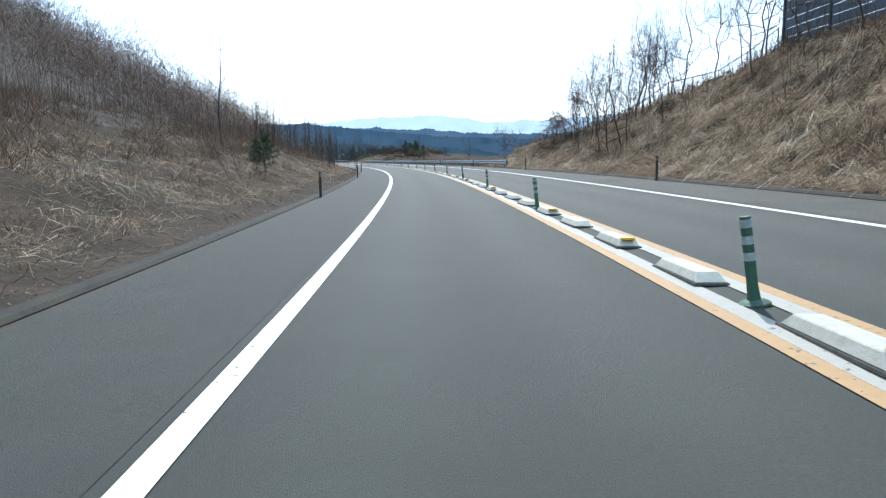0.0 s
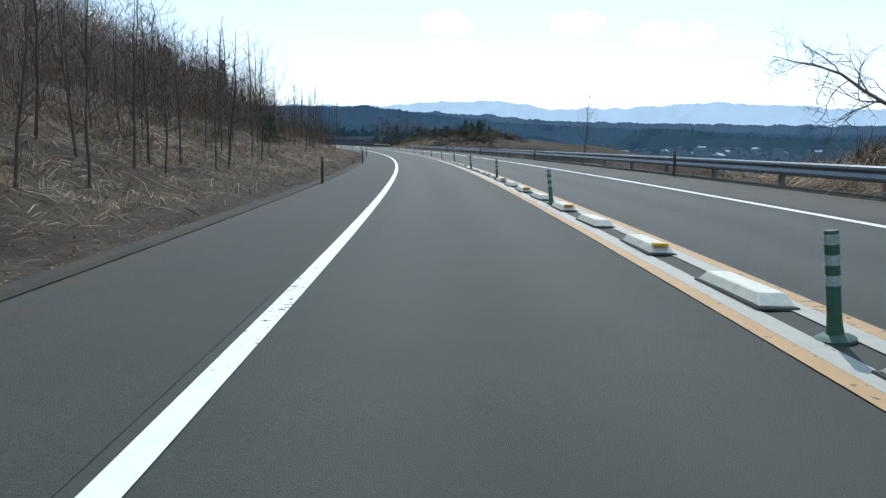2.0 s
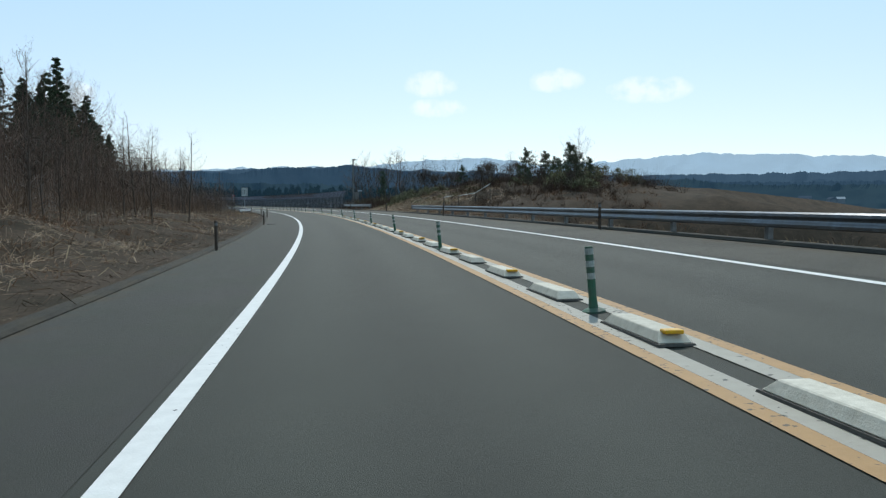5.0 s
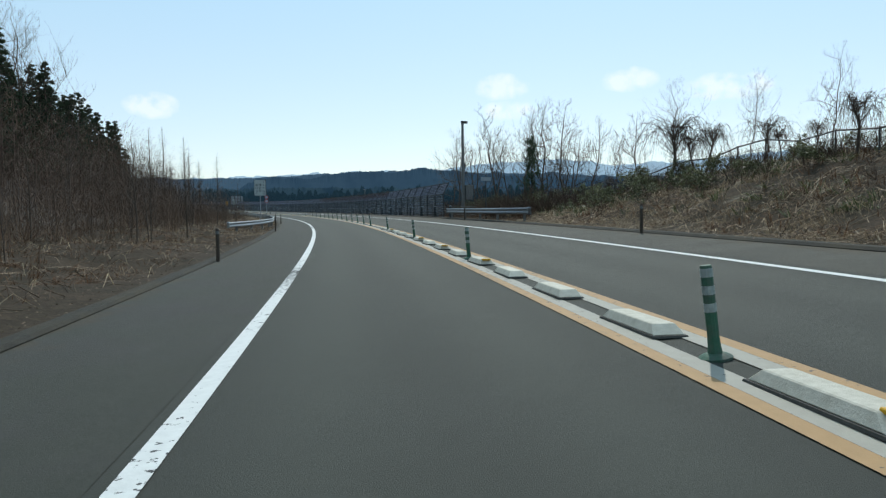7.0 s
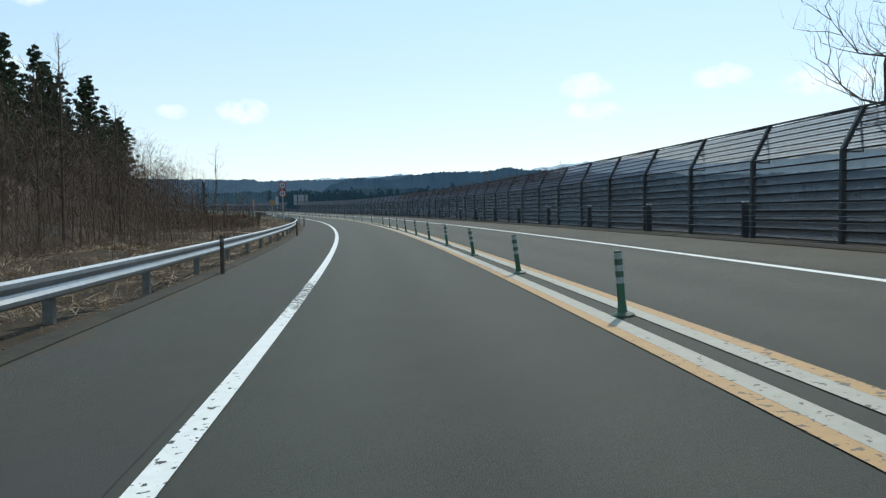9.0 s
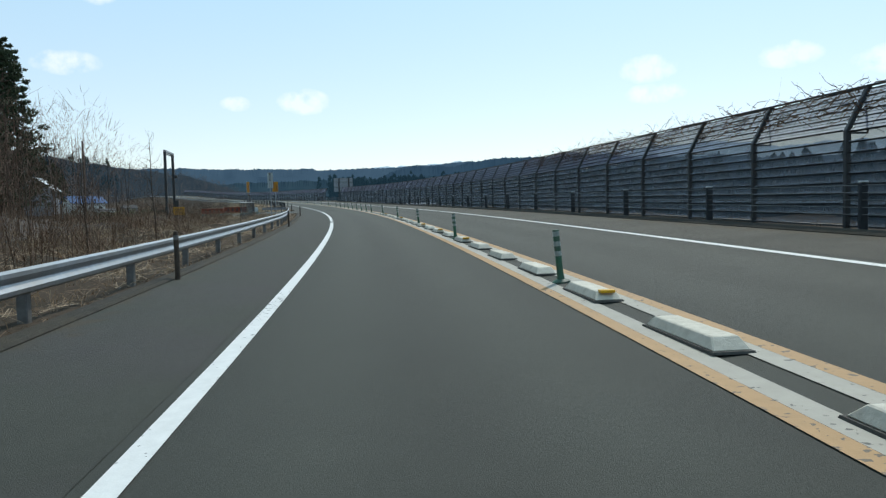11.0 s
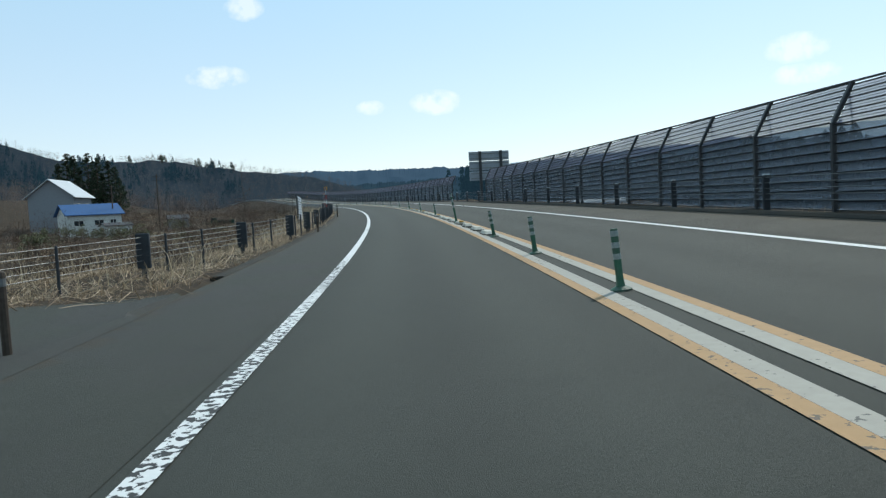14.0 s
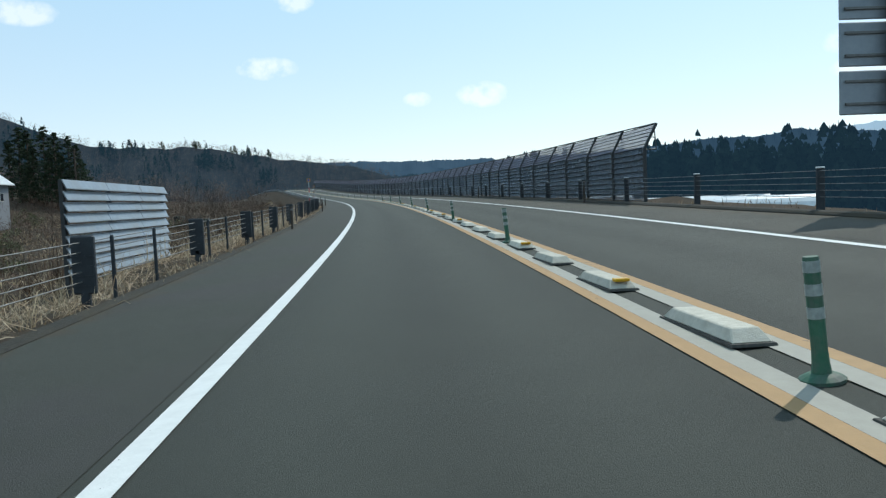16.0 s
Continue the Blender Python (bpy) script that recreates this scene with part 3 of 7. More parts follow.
structure("kerb_west_far", sweep("kerb_west_far", [(-5.98, -0.3), (-5.70, -0.3), (-5.70, 0.012), (-5.75, 0.03), (-5.94, 0.035), (-5.98, 0.02)], 404, ROAD_1, KERB, 3.0),
          "low dirty asphalt kerb along the shoulder", "kerb")


def line(name, lat0, lat1, s0, s1, mat, label, up=0.008):
    structure(name, strip(name, lat0, lat1, s0, s1, up, mat, 2.0), label, "road marking")


line("edge_line_west_near", -3.535, -3.375, ROAD_0, 200.0, WHITE_LINE, "white edge line, lightly worn")
line("edge_line_west", -3.535, -3.375, 200.0, 385.2, WHITE_CRACKED, "white edge line, cracked and chipped")
line("edge_line_west_far", -3.535, -3.375, 387.4, ROAD_1, WHITE_CRACKED, "white edge line, cracked and chipped")
line("edge_line_east", 3.5, 3.655, ROAD_0, ROAD_1, WHITE_LINE, "white edge line of the oncoming lane")
line("orange_line_west", -0.395, -0.266, ROAD_0, ROAD_1, ORANGE, "faded orange no-overtaking line")
line("orange_line_east", 0.276, 0.405, ROAD_0, ROAD_1, ORANGE, "faded orange no-overtaking line")
line("pale_line_west", -0.264, -0.1, ROAD_0, ROAD_1, WHITE_DULL, "dirty white line inside the orange one")
line("pale_line_east", 0.11, 0.274, ROAD_0, ROAD_1, WHITE_DULL, "dirty white line inside the orange one")

# ---------------------------------------------------------------- the line of poles and blocks between the lanes
POLE_0, POLE_STEP = 25.13, 10.068


def rubber_pole():
    root = thing("lane_pole", "green rubber lane pole with grey reflective bands", "lane pole", "poles between the lanes")
    bm = bmesh.new()
    lathe(bm, [(0.115, 0.0), (0.115, 0.018), (0.085, 0.035), (0.06, 0.045)], 14)
    part("base", bm, POLE_GREEN, root)
    bm = bmesh.new()
    lathe(bm, [(0.052, 0.03), (0.044, 0.09), (0.04, 0.16), (0.04, 0.63), (0.037, 0.65)], 12)
    part("tube", bm, POLE_GREEN, root, smooth=False)
    for z in (0.33, 0.45, 0.57):
        bm = bmesh.new()
        lathe(bm, [(0.0425, z), (0.0425, z + 0.06)], 12)
        part("band", bm, POLE_BAND, root)
    return root


def separator_block(eye):
    root = thing("separator_block", "low white rubber separator block" + (" with an amber reflector" if eye else ", scuffed"), "lane block", "blocks between the lanes")
    bm = bmesh.new()
    lower = [bm.verts.new(v) for v in ((-.15, -.60, .0), (.15, -.60, .0), (.15, .60, .0), (-.15, .60, .0))]
    mid = [bm.verts.new(v) for v in ((-.145, -.59, .018), (.145, -.59, .018), (.145, .59, .018), (-.145, .59, .018))]
    bm.faces.new(lower[::-1])
    bm.faces.new(mid)
    for i in range(4):
        bm.faces.new((lower[i], lower[(i + 1) % 4], mid[(i + 1) % 4], mid[i]))
    part("foot", bm, RUBBER, root)
    bm = bmesh.new()
    a = [bm.verts.new(v) for v in ((-.135, -.57, .019), (.135, -.57, .019), (.135, .57, .019), (-.135, .57, .019))]
    b = [bm.verts.new(v) for v in ((-.095, -.47, .1), (.095, -.47, .1), (.095, .47, .1), (-.095, .47, .1))]
    bm.faces.new(b)
    bm.faces.new(a[::-1])
    for i in range(4):
        bm.faces.new((a[i], a[(i + 1) % 4], b[(i + 1) % 4], b[i]))
    bmesh.ops.bevel(bm, geom=bm.edges[:], offset=0.008, segments=1, affect="EDGES")
    part("body", bm, BLOCK_WHITE, root)
    if eye:
        part("reflector", boxes((0, -.5, .1, .15, .1, .03), bevel=0.006), YELLOW_EYE, root, m=pose(0, 0, 0, 0, 0, 0))
    return root


pole = rubber_pole()
block_plain, block_eye = separator_block(False), separator_block(True)
DENSE = ((246, 302), (366, 409))       # stretches with a pole every 5 m and no blocks
rng = random.Random(11)
first = {"pole": True, "plain": True, "eye": True}


def put(ob, key, m):
    if first[key]:
        ob.matrix_basis = m
        first[key] = False
        return ob
    return copy_thing(ob, m)


for i in range(-2, 76):
    s = POLE_0 + i * POLE_STEP - (0.4 if i == 37 else 0.0)
    dense = any(a < s < b for a, b in DENSE)
    lean = 0.0 if rng.random() < 0.7 else rng.uniform(-3, 3)
    pole_last = put(pole, "pole", spot(s, 0.005, 0.0, 0, lean) @ pose(0, 0, 0, 0, -6.5 + rng.uniform(-2.5, 2.5), 0))
    if i in (9, 39):                   # two replacement poles are taller than the rest
        pole_last.matrix_basis = pole_last.matrix_basis @ pose(0, 0, 0, 0, -1.5, 0) @ Matrix.Diagonal((0.9, 0.9, 1.78, 1))
    half = any(a < s + 5 < b for a, b in DENSE)
    if half:
        put(pole, "pole", spot(s + POLE_STEP / 2, 0.005, 0.0, 0, rng.uniform(-3, 3)) @ pose(0, 0, 0, 0, -6.5 + rng.uniform(-2.5, 2.5), 0))
    for k, off in enumerate((1.35, 3.88, 6.4, 8.85)):
        if not any(a - 6 < s + off < b for a, b in DENSE) and not (96 < s + off < 106):
            eye = (k == 3) or (k == 1 and rng.random() < 0.5)
            put(block_eye if eye else block_plain, "eye" if eye else "plain", spot(s + off, 0.005 + rng.uniform(-.015, .015), 0.004, rng.uniform(-1.2, 1.2)))

# ---------------------------------------------------------------- roadside posts
def edge_post():
    root = thing("edge_post", "slim dark brown roadside delineator post", "edge post", "posts along the shoulders")
    bm = bmesh.new()
    lathe(bm, [(0.045, -0.3), (0.045, 0.80), (0.04, 0.84), (0.02, 0.85)], 10)
    part("tube", bm, BROWN_POST, root)
    bm = bmesh.new()
    lathe(bm, [(0.047, 0.70), (0.047, 0.78)], 10)
    part("band", bm, STEEL_DULL, root)
    return root


post = edge_post()
first["post"] = True
for i in range(-1, 27):
    s = 44.6 + 25.18 * i + (0.5 if i == 6 else 0.0)
    lat = -5.62 if not 380 < s < 404 else -6.2
    put(post, "post", spot(s, lat, 0.0, 0, rng.uniform(-1.5, 1.5)))
    if s < 260 or s > 455:
        put(post, "post", spot(s + 0.4, 5.78, 0.0, 0, rng.uniform(-1.5, 1.5)))


def drain_grate():
    root = thing("drain_grate", "dark steel drain grate at the edge of the shoulder", "drain grate", m=spot(195.95, -5.16, 0.006))
    part("frame", boxes((-0.24, 0, 0, .03, .56, .03), (0.24, 0, 0, .03, .56, .03), (0, -0.265, 0, .45, .03, .03), (0, 0.265, 0, .45, .03, .03), bevel=0.003), DARK_STEEL, root)
    for k in range(9):
        part("bar", boxes((0, -0.216 + 0.054 * k, -0.002, .45, .018, .024), bevel=0.002), STEEL_DULL, root)
    # no hollow below: a thin dark sheet stands in for the pit's shade
    part("pit", boxes((0, 0, -0.004, .45, .5, .006)), DARK_STEEL, root)


drain_grate()


# ---------------------------------------------------------------- guardrails
def w_beam(sign):
    """Cross-section of a corrugated rail; sign: the side on which the traffic is."""
    face = [(0, .0), (.045, .03), (.05, .08), (.01, .125), (0, .155), (.01, .185), (.05, .23), (.045, .28), (0, .31)]
    back = [(-.012 + x, z) for x, z in face[::-1]]
    return [(sign * x, z) for x, z in face + back][::sign]


def guardrail(s0, s1, lat_of, top, sign, label, pitch=4.1, phase=0.0, mat=STEEL):
    root = thing("guardrail", label, "guardrail", "steel rails along the shoulders")
    if isinstance(lat_of, (int, float)):
        value = lat_of
        lat_of = lambda s: value
    me = sweep("rail", w_beam(sign), s0, s1, mat, 1.5, lat_of=lat_of, up_of=lambda s: top - 0.31)
    child("rail", me, root)
    s = s0 + 0.6 + phase
    bm = bmesh.new()
    box(bm, 0, 0, (top - 0.96) / 2, 0.125, 0.125, top + 0.84, bevel=0.012)
    me = bpy.data.meshes.new("post")
    bm.to_mesh(me)
    bm.free()
    me.materials.append(STEEL_DULL)
    while s < s1:
        child("post", me, root, m=spot(s, lat_of(s) - sign * 0.13, 0.0))
        s += pitch
    for se in (s0, s1):
        bm = bmesh.new()
        box(bm, 0, 0, 0, 0.14, 0.24, 0.36, bevel=0.03)
        part("end_cap", bm, mat, root, m=spot(se, lat_of(se), top - 0.155))
    return root


guardrail(245.5, 384.6, lambda s: -6.28 - 0.45 * max(0.0, (s - 352) / 32) - 2.0 * max(0.0, (262.8 - s) / 17.5) ** 1.6, 0.66, 1, "galvanised corrugated guardrail along a grassy verge", phase=1.7)
guardrail(79.0, 209.5, 6.05, 0.63, -1, "weathered guardrail above the open valley, painted darker for its shaded face", phase=1.2, mat=RAIL_STEEL_SHADED)
guardrail(235.0, 253.5, lambda s: 6.1 + 0.35 * max(0.0, (240 - s) / 5), 0.72, -1, "short guardrail below a brushy bank, painted dark for its shaded face", phase=0.4, mat=RAIL_STEEL_SHADED)


def turned_rail():
    """The short rail that closes the side of the emergency exit."""
    root = thing("barrier_rail", "short weathered guardrail on concrete stubs beside the exit", "guardrail", m=spot(397.9, -8.2, 0.0, 48))
    prof = w_beam(1)
    n = len(prof)
    co = [(x, y, z + 0.28) for y in (-1.85, 1.85) for x, z in prof]
    faces = [(j, (j + 1) % n, n + (j + 1) % n, n + j) for j in range(n)] + [tuple(range(n))[::-1], tuple(range(n, 2 * n))]
    child("rail", mesh_of("rail", co, faces, STEEL), root)
    for y in (-1.3, 1.2):
        part("stub", boxes((-0.12, y, 0.05, 0.14, 0.14, 0.7), bevel=0.01), CONCRETE, root)
    return root


turned_rail()


# ---------------------------------------------------------------- wire-rope fences
def rope_fence(name, s0, s1, lat_of, posts, top, label, wide=(), broad=False):
    root = thing(name, label, "cable fence")
    bm = bmesh.new()
    if broad:
        box(bm, 0, 0, top / 2 - 0.3, 0.17, 0.08, top + 0.6, bevel=0.02)
    else:
        lathe(bm, [(0.03, -0.7), (0.03, top - 0.02), (0.02, top)], 8)
    me = bpy.data.meshes.new("post")
    bm.to_mesh(me)
    bm.free()
    me.materials.append(SLATE if wide or broad else STEEL_DULL)
    cap = bmesh.new()
    box(cap, 0, 0, top + 0.016, 0.15, 0.1, 0.032, bevel=0.008)
    me_cap = bpy.data.meshes.new("cap")
    cap.to_mesh(me_cap)
    cap.free()
    me_cap.materials.append(CAP_WHITE)
    for s in posts:
        child("post", me, root, m=spot(s, lat_of(s) + 0.04, 0))
        if not wide:
            child("cap", me_cap, root, m=spot(s, lat_of(s) + 0.04, 0))
    r = 0.008
    for z in (0.30, 0.43, 0.56, 0.69, 0.82):
        child("rope", sweep("rope", [(r, z), (0, z + r), (-r, z), (0, z - r)], s0, s1, STEEL_DULL, 3.0, lat_of=lat_of), root)
    if wide:
        bm = bmesh.new()
        box(bm, 0, 0, 0.52, 0.3, 0.09, 0.78, bevel=0.02)
        box(bm, 0, 0, -0.2, 0.12, 0.09, 0.9, bevel=0.02)
        for k in range(5):
            box(bm, 0, -0.048, 0.24 + 0.13 * k, 0.30, 0.012, 0.02)
        me_w = bpy.data.meshes.new("wide_post")
        bm.to_mesh(me_w)
        bm.free()
        me_w.materials.append(SLATE)
        for s in wide:
            child("wide_post", me_w, root, "broad dark end post of the wire ropes", m=spot(s, lat_of(s) + 0.02, 0))
    return root


guardrail(512.0, 780.0, -6.3, 0.72, 1, "pale galvanised guardrail along the far embankment", phase=0.8)
left_lat = lambda s: -6.3 - 2.6 * max(0.0, (420 - s) / 18) ** 1.4
rope_fence("wire_rope_fence", 401, 511, left_lat, [401.5 + 2.0 * i for i in range(55) if i % 3 != 2], 0.86,
           "wire rope safety fence over dead grass", wide=[406.5 + 6.0 * i for i in range(18)])
rope_fence("wire_rope_fence", 246, 640, lambda s: 6.42, [254.1 + 5.75 * i for i in range(11)] + [320.6 + 5.75 * i for i in range(54)], 0.87,
           "wire rope safety fence with broad white-capped posts below the perforated screen", broad=True)


# ---------------------------------------------------------------- the perforated snow and wind screen
SCREEN_LAT, SCREEN_PITCH, KNEE, TOP, LEAN = 6.85, 3.33, 1.86, 2.66, 0.42


def slat_mesh(name, up0, up1, lat0, lat1, length, mat, lip, folds=()):
    """One corrugated slat of perforated sheet with a folded, unpierced lip along its upper edge; folds: dark pressed rows across it."""
    du, dl = up1 - up0, lat1 - lat0
    f = 1 - lip / du
    marks = [(0.0, -0.02, 0), (0.25, 0.03, 0), (0.62, 0.03, 0), (f, -0.01, 1)]
    for c in folds:
        marks += [(c, 0.02, 1), (c + 0.1, 0.026, 0)]
    marks = sorted(marks)
    prof = [(lat0 + dl * u + x, up0 + du * u) for u, x, _ in marks] + [(lat1 - 0.045, up1 - 0.004), (lat1 - 0.05, up1)]
    dark = [d for _, _, d in marks] + [1]
    n = len(prof)
    co = [(x, y, z) for y in (-length / 2, length / 2) for x, z in prof] + [(x + 0.006, y, z) for y in (-length / 2, length / 2) for x, z in prof]
    faces, kinds = [], []
    for j in range(n - 1):
        faces += [(j, j + 1, n + j + 1, n + j), (2 * n + j, 3 * n + j, 3 * n + j + 1, 2 * n + j + 1)]
        kinds += [dark[j]] * 2
    faces += [(0, n, 3 * n, 2 * n), (n - 1, 3 * n - 1, 4 * n - 1, 2 * n - 1)]
    kinds += [1, 1]
    me = mesh_of(name, co, faces, mat)
    me.materials.append(DARK_STEEL)
    me.polygons.foreach_set("material_index", kinds)
    return me


def snow_screen(s0, s1, label):
    root = thing("snow_screen", label, "road screen", "screens along the oncoming lane")
    count = round((s1 - s0) / SCREEN_PITCH)
    pitch = (s1 - s0) / count
    bm = bmesh.new()
    box(bm, 0, 0, (KNEE - 0.4) / 2, 0.11, 0.10, KNEE + 0.4, bevel=0.012)
    tilt = math.atan2(LEAN, TOP - KNEE)
    box(bm, LEAN / 2, 0, (KNEE + TOP) / 2, 0.09, 0.10, math.hypot(LEAN, TOP - KNEE) + 0.08, bevel=0.01, turn=Matrix.Rotation(tilt, 4, "Y"))
    tube(bm, (LEAN, 0, TOP - 0.03), (LEAN, 0, TOP + 0.05), 0.05, seg=8)
    me_post = bpy.data.meshes.new("post")
    bm.to_mesh(me_post)
    bm.free()
    me_post.materials.append(DARK_STEEL)
    bm = bmesh.new()
    tube(bm, (LEAN * 0.85, 0, TOP - 0.1), (0.42, 0, KNEE - 0.05), 0.02, seg=6)
    tube(bm, (0.42, 0, KNEE - 0.05), (0.0, 0, KNEE - 0.05), 0.02, seg=6)
    tube(bm, (0.40, 0, KNEE + 0.35), (0.22, 0, KNEE + 0.38), 0.016, seg=6)
    me_brace = bpy.data.meshes.new("brace")
    bm.to_mesh(me_brace)
    bm.free()
    me_brace.materials.append(DARK_STEEL)
    slats = []
    for k in range(9):
        z = 0.06 + k * 0.2
        slats.append(slat_mesh("slat", z, z + 0.196, 0.0, 0.0, pitch - 0.1, SCREEN, 0.03))
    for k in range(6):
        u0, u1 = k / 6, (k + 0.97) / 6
        slats.append(slat_mesh("slat", KNEE + u0 * (TOP - KNEE), KNEE + u1 * (TOP - KNEE), LEAN * u0, LEAN * u1, pitch - 0.1, SCREEN_SKYLIT, 0.026, (0.42,)))
    for i in range(count + 1):
        s = s0 + i * pitch
        child("post", me_post, root, m=spot(s, SCREEN_LAT, 0))
        child("brace", me_brace, root, m=spot(s, SCREEN_LAT, 0))
        if i < count:
            panel = child("panel", slats[0], root, m=spot(s + pitch / 2, SCREEN_LAT, 0))
            for me in slats[1:]:
                child("slat", me, panel)
    for z, x in ((TOP + 0.03, LEAN), (0.03, 0.02)):
        child("top_rail" if z > 1 else "bottom_rail", sweep("rail", [(x - .025, z - .02), (x + .025, z - .02), (x + .025, z + .02), (x - .025, z + .02)], s0, s1, DARK_STEEL, 3.33,
                                                             lat_of=lambda s: SCREEN_LAT), root)
    return root


snow_screen(258.4, 451.3, "tall grey perforated snow screen with slanted top")
snow_screen(469.3, 700.0, "tall grey perforated snow screen with slanted top, starting after a gap")


def vine_mesh(s0, s1, count, seed):
    """Dead creepers over the screen's upper edge."""
    r = random.Random(seed)
    verts, faces = [], []
    for _ in range(count):
        s, up = r.uniform(s0, s1), TOP + r.uniform(-0.5, 0.1)
        lat = SCREEN_LAT + LEAN * (up - KNEE) / (TOP - KNEE)
        ds, du, dl = r.uniform(-.5, .5), r.uniform(-.35, .3), r.uniform(-.15, .15)
        prev = None
        for j in range(6):
            p = at(s, lat - 0.05, up)
            k = len(verts)
            w = 0.012 * (1 - j / 8)
            verts += [p + (0, 0, w), p - (0, 0, w)]
            if j:
                faces.append((k - 2, k - 1, k + 1, k))
            s += ds * 0.3 + r.uniform(-.08, .08)
            up += du * 0.3 + r.uniform(-.08, .06)
            lat += dl * 0.3
    return mesh_of("dead_vines", verts, faces, SCRUB)


tagged(new("dead_vines", vine_mesh(288, 348, 2600, 4)), "tangled dead creepers over the top of the screen", "vines", kind="stuff")


# ---------------------------------------------------------------- signs
def lettering(text, size, mat, parent, m, name="lettering"):
    cu = bpy.data.curves.new(name, "FONT")
    cu.body, cu.size, cu.align_x, cu.align_y = text, size, "CENTER", "CENTER"
    cu.extrude = 0.002
    tmp = bpy.data.objects.new(name, cu)
    scene.collection.objects.link(tmp)
    me = bpy.data.meshes.new_from_object(tmp.evaluated_get(bpy.context.evaluated_depsgraph_get()))
    bpy.data.objects.remove(tmp)
    me.materials.clear()
    me.materials.append(mat)
    return child(name, me, parent, m=m)


FACE = pose(0, 0, 0, 90, 0, 0)          # text upright, read by traffic that comes along +y


def pole_sign(name, label, s, lat, base, centre, wide, tall, face, border=None, columns=(), size=0.2, turn=0.0, bars=(), tube_mat=None, ink=SIGN_INK):
    root = thing(name, label, "road sign", m=spot(s, lat, 0, turn))
    bm = bmesh.new()
    lathe(bm, [(0.038, base - 0.3), (0.038, centre + tall * 0.42)], 10)
    part("pole", bm, tube_mat or STEEL, root)
    part("plate", boxes((0, -0.055, centre, wide, 0.012, tall), bevel=0.003), face, root)
    if border:
        bm = bmesh.new()
        for x, z, lx, lz in ((0, tall / 2, wide + .03, .025), (0, -tall / 2, wide + .03, .025), (wide / 2, 0, .025, tall - .02), (-wide / 2, 0, .025, tall - .02)):
            box(bm, x, -0.06, centre + z, lx, 0.03, lz)
        part("border", bm, border, root)
    for z in (centre - tall * .3, centre + tall * .3):
        part("clamp", boxes((0, -0.02, z, 0.14, 0.06, 0.04), bevel=0.008), STEEL_DULL, root)
    for x, text in columns:
        z = centre + size * 1.06 * (len(text) - 1) / 2
        for ch in text:
            if ch != " ":
                lettering(ch, size, ink, root, pose(x, -0.064, z - size * 0.08) @ FACE)
            z -= size * 1.06
    if bars:
        for x, z, lx, lz in bars:
            part("letter_bar", boxes((x, -0.064, centre + z, lx, 0.004, lz)), SIGN_INK, root)
    return root


pole_sign("exit_notice_sign", "pale sign announcing the ambulance exit in black letters", 261.4, -7.15, -0.2, 3.08, 0.88, 1.24, SIGN_WHITE, DARK_STEEL,
          ((0.27, "150m先"), (0.0, " 救急車 "), (-0.27, " 出口有り")), 0.225)
pole_sign("exit_sign", "tall narrow pale sign naming the ambulance exit", 367.1, -7.75, -0.3, 2.98, 0.4, 1.16, SIGN_WHITE, SIGN_GREY, ((0.0, "救急車出口"),), 0.21)
pole_sign("marker_plate", "small blank grey plate on a thin pole behind the guardrail", 245.25, 6.85, 0.0, 2.43, 0.6, 0.2, SIGN_GREY, tube_mat=DARK_STEEL)
NOTICE = ((0.13, "一般車両"), (-0.13, "進入禁止"))
pole_sign("no_entry_notice", "amber board closing the exit to ordinary vehicles", 381.2, -7.85, -0.3, 2.72, 0.56, 0.96, SIGN_YELLOW, SIGN_GREY, NOTICE, 0.215, ink=SIGN_BROWN)
pole_sign("no_entry_notice", "amber warning board turned to the exit", 386.9, -10.7, -0.4, 2.82, 0.56, 1.1, SIGN_YELLOW, SIGN_GREY, NOTICE, 0.235, turn=62, ink=SIGN_BROWN)


def speed_signs():
    root = thing("speed_limit_sign", "two small round red-rimmed signs on one pole", "road sign", m=spot(299.8, -6.55, 0))
    bm = bmesh.new()
    lathe(bm, [(0.035, -0.4), (0.035, 3.2)], 10)
    part("pole", bm, STEEL, root)
    for z in (2.97, 2.48):
        for nm, r, y, mat in (("rim", 0.225, -0.05, SIGN_RED), ("disc", 0.165, -0.058, SIGN_WHITE)):
            bm = bmesh.new()
            tube(bm, (0, y, z), (0, y - 0.01, z), r, seg=28)
            part(nm, bm, mat, root)
        part("letter_bar", boxes((-.055, -.072, z, .07, .004, .14), (.055, -.072, z, .07, .004, .14)), SIGN_BLUE, root)
    return root


speed_signs()


def board_sign():
    """A three-panel destination board, seen from behind."""
    root = thing("direction_board", "three grey sign panels seen from behind on two dark posts", "road sign", m=spot(458.2, 8.65, 0, -2))
    for x in (-0.86, 1.1):
        part("post", boxes((x, 0, 1.9, 0.24, 0.22, 5.4), bevel=0.012), DARK_STEEL, root)
    for z in (4.15, 3.24, 2.3):
        panel = part("panel", boxes((0, 0.17, z, 3.8, 0.05, 0.86), bevel=0.02), SIGN_GREY, root)
        for dz in (-.22, .22):
            part("stiffener", boxes((0, 0.13, z + dz, 3.6, 0.05, 0.05)), STEEL_DULL, panel)
    return root


board_sign()


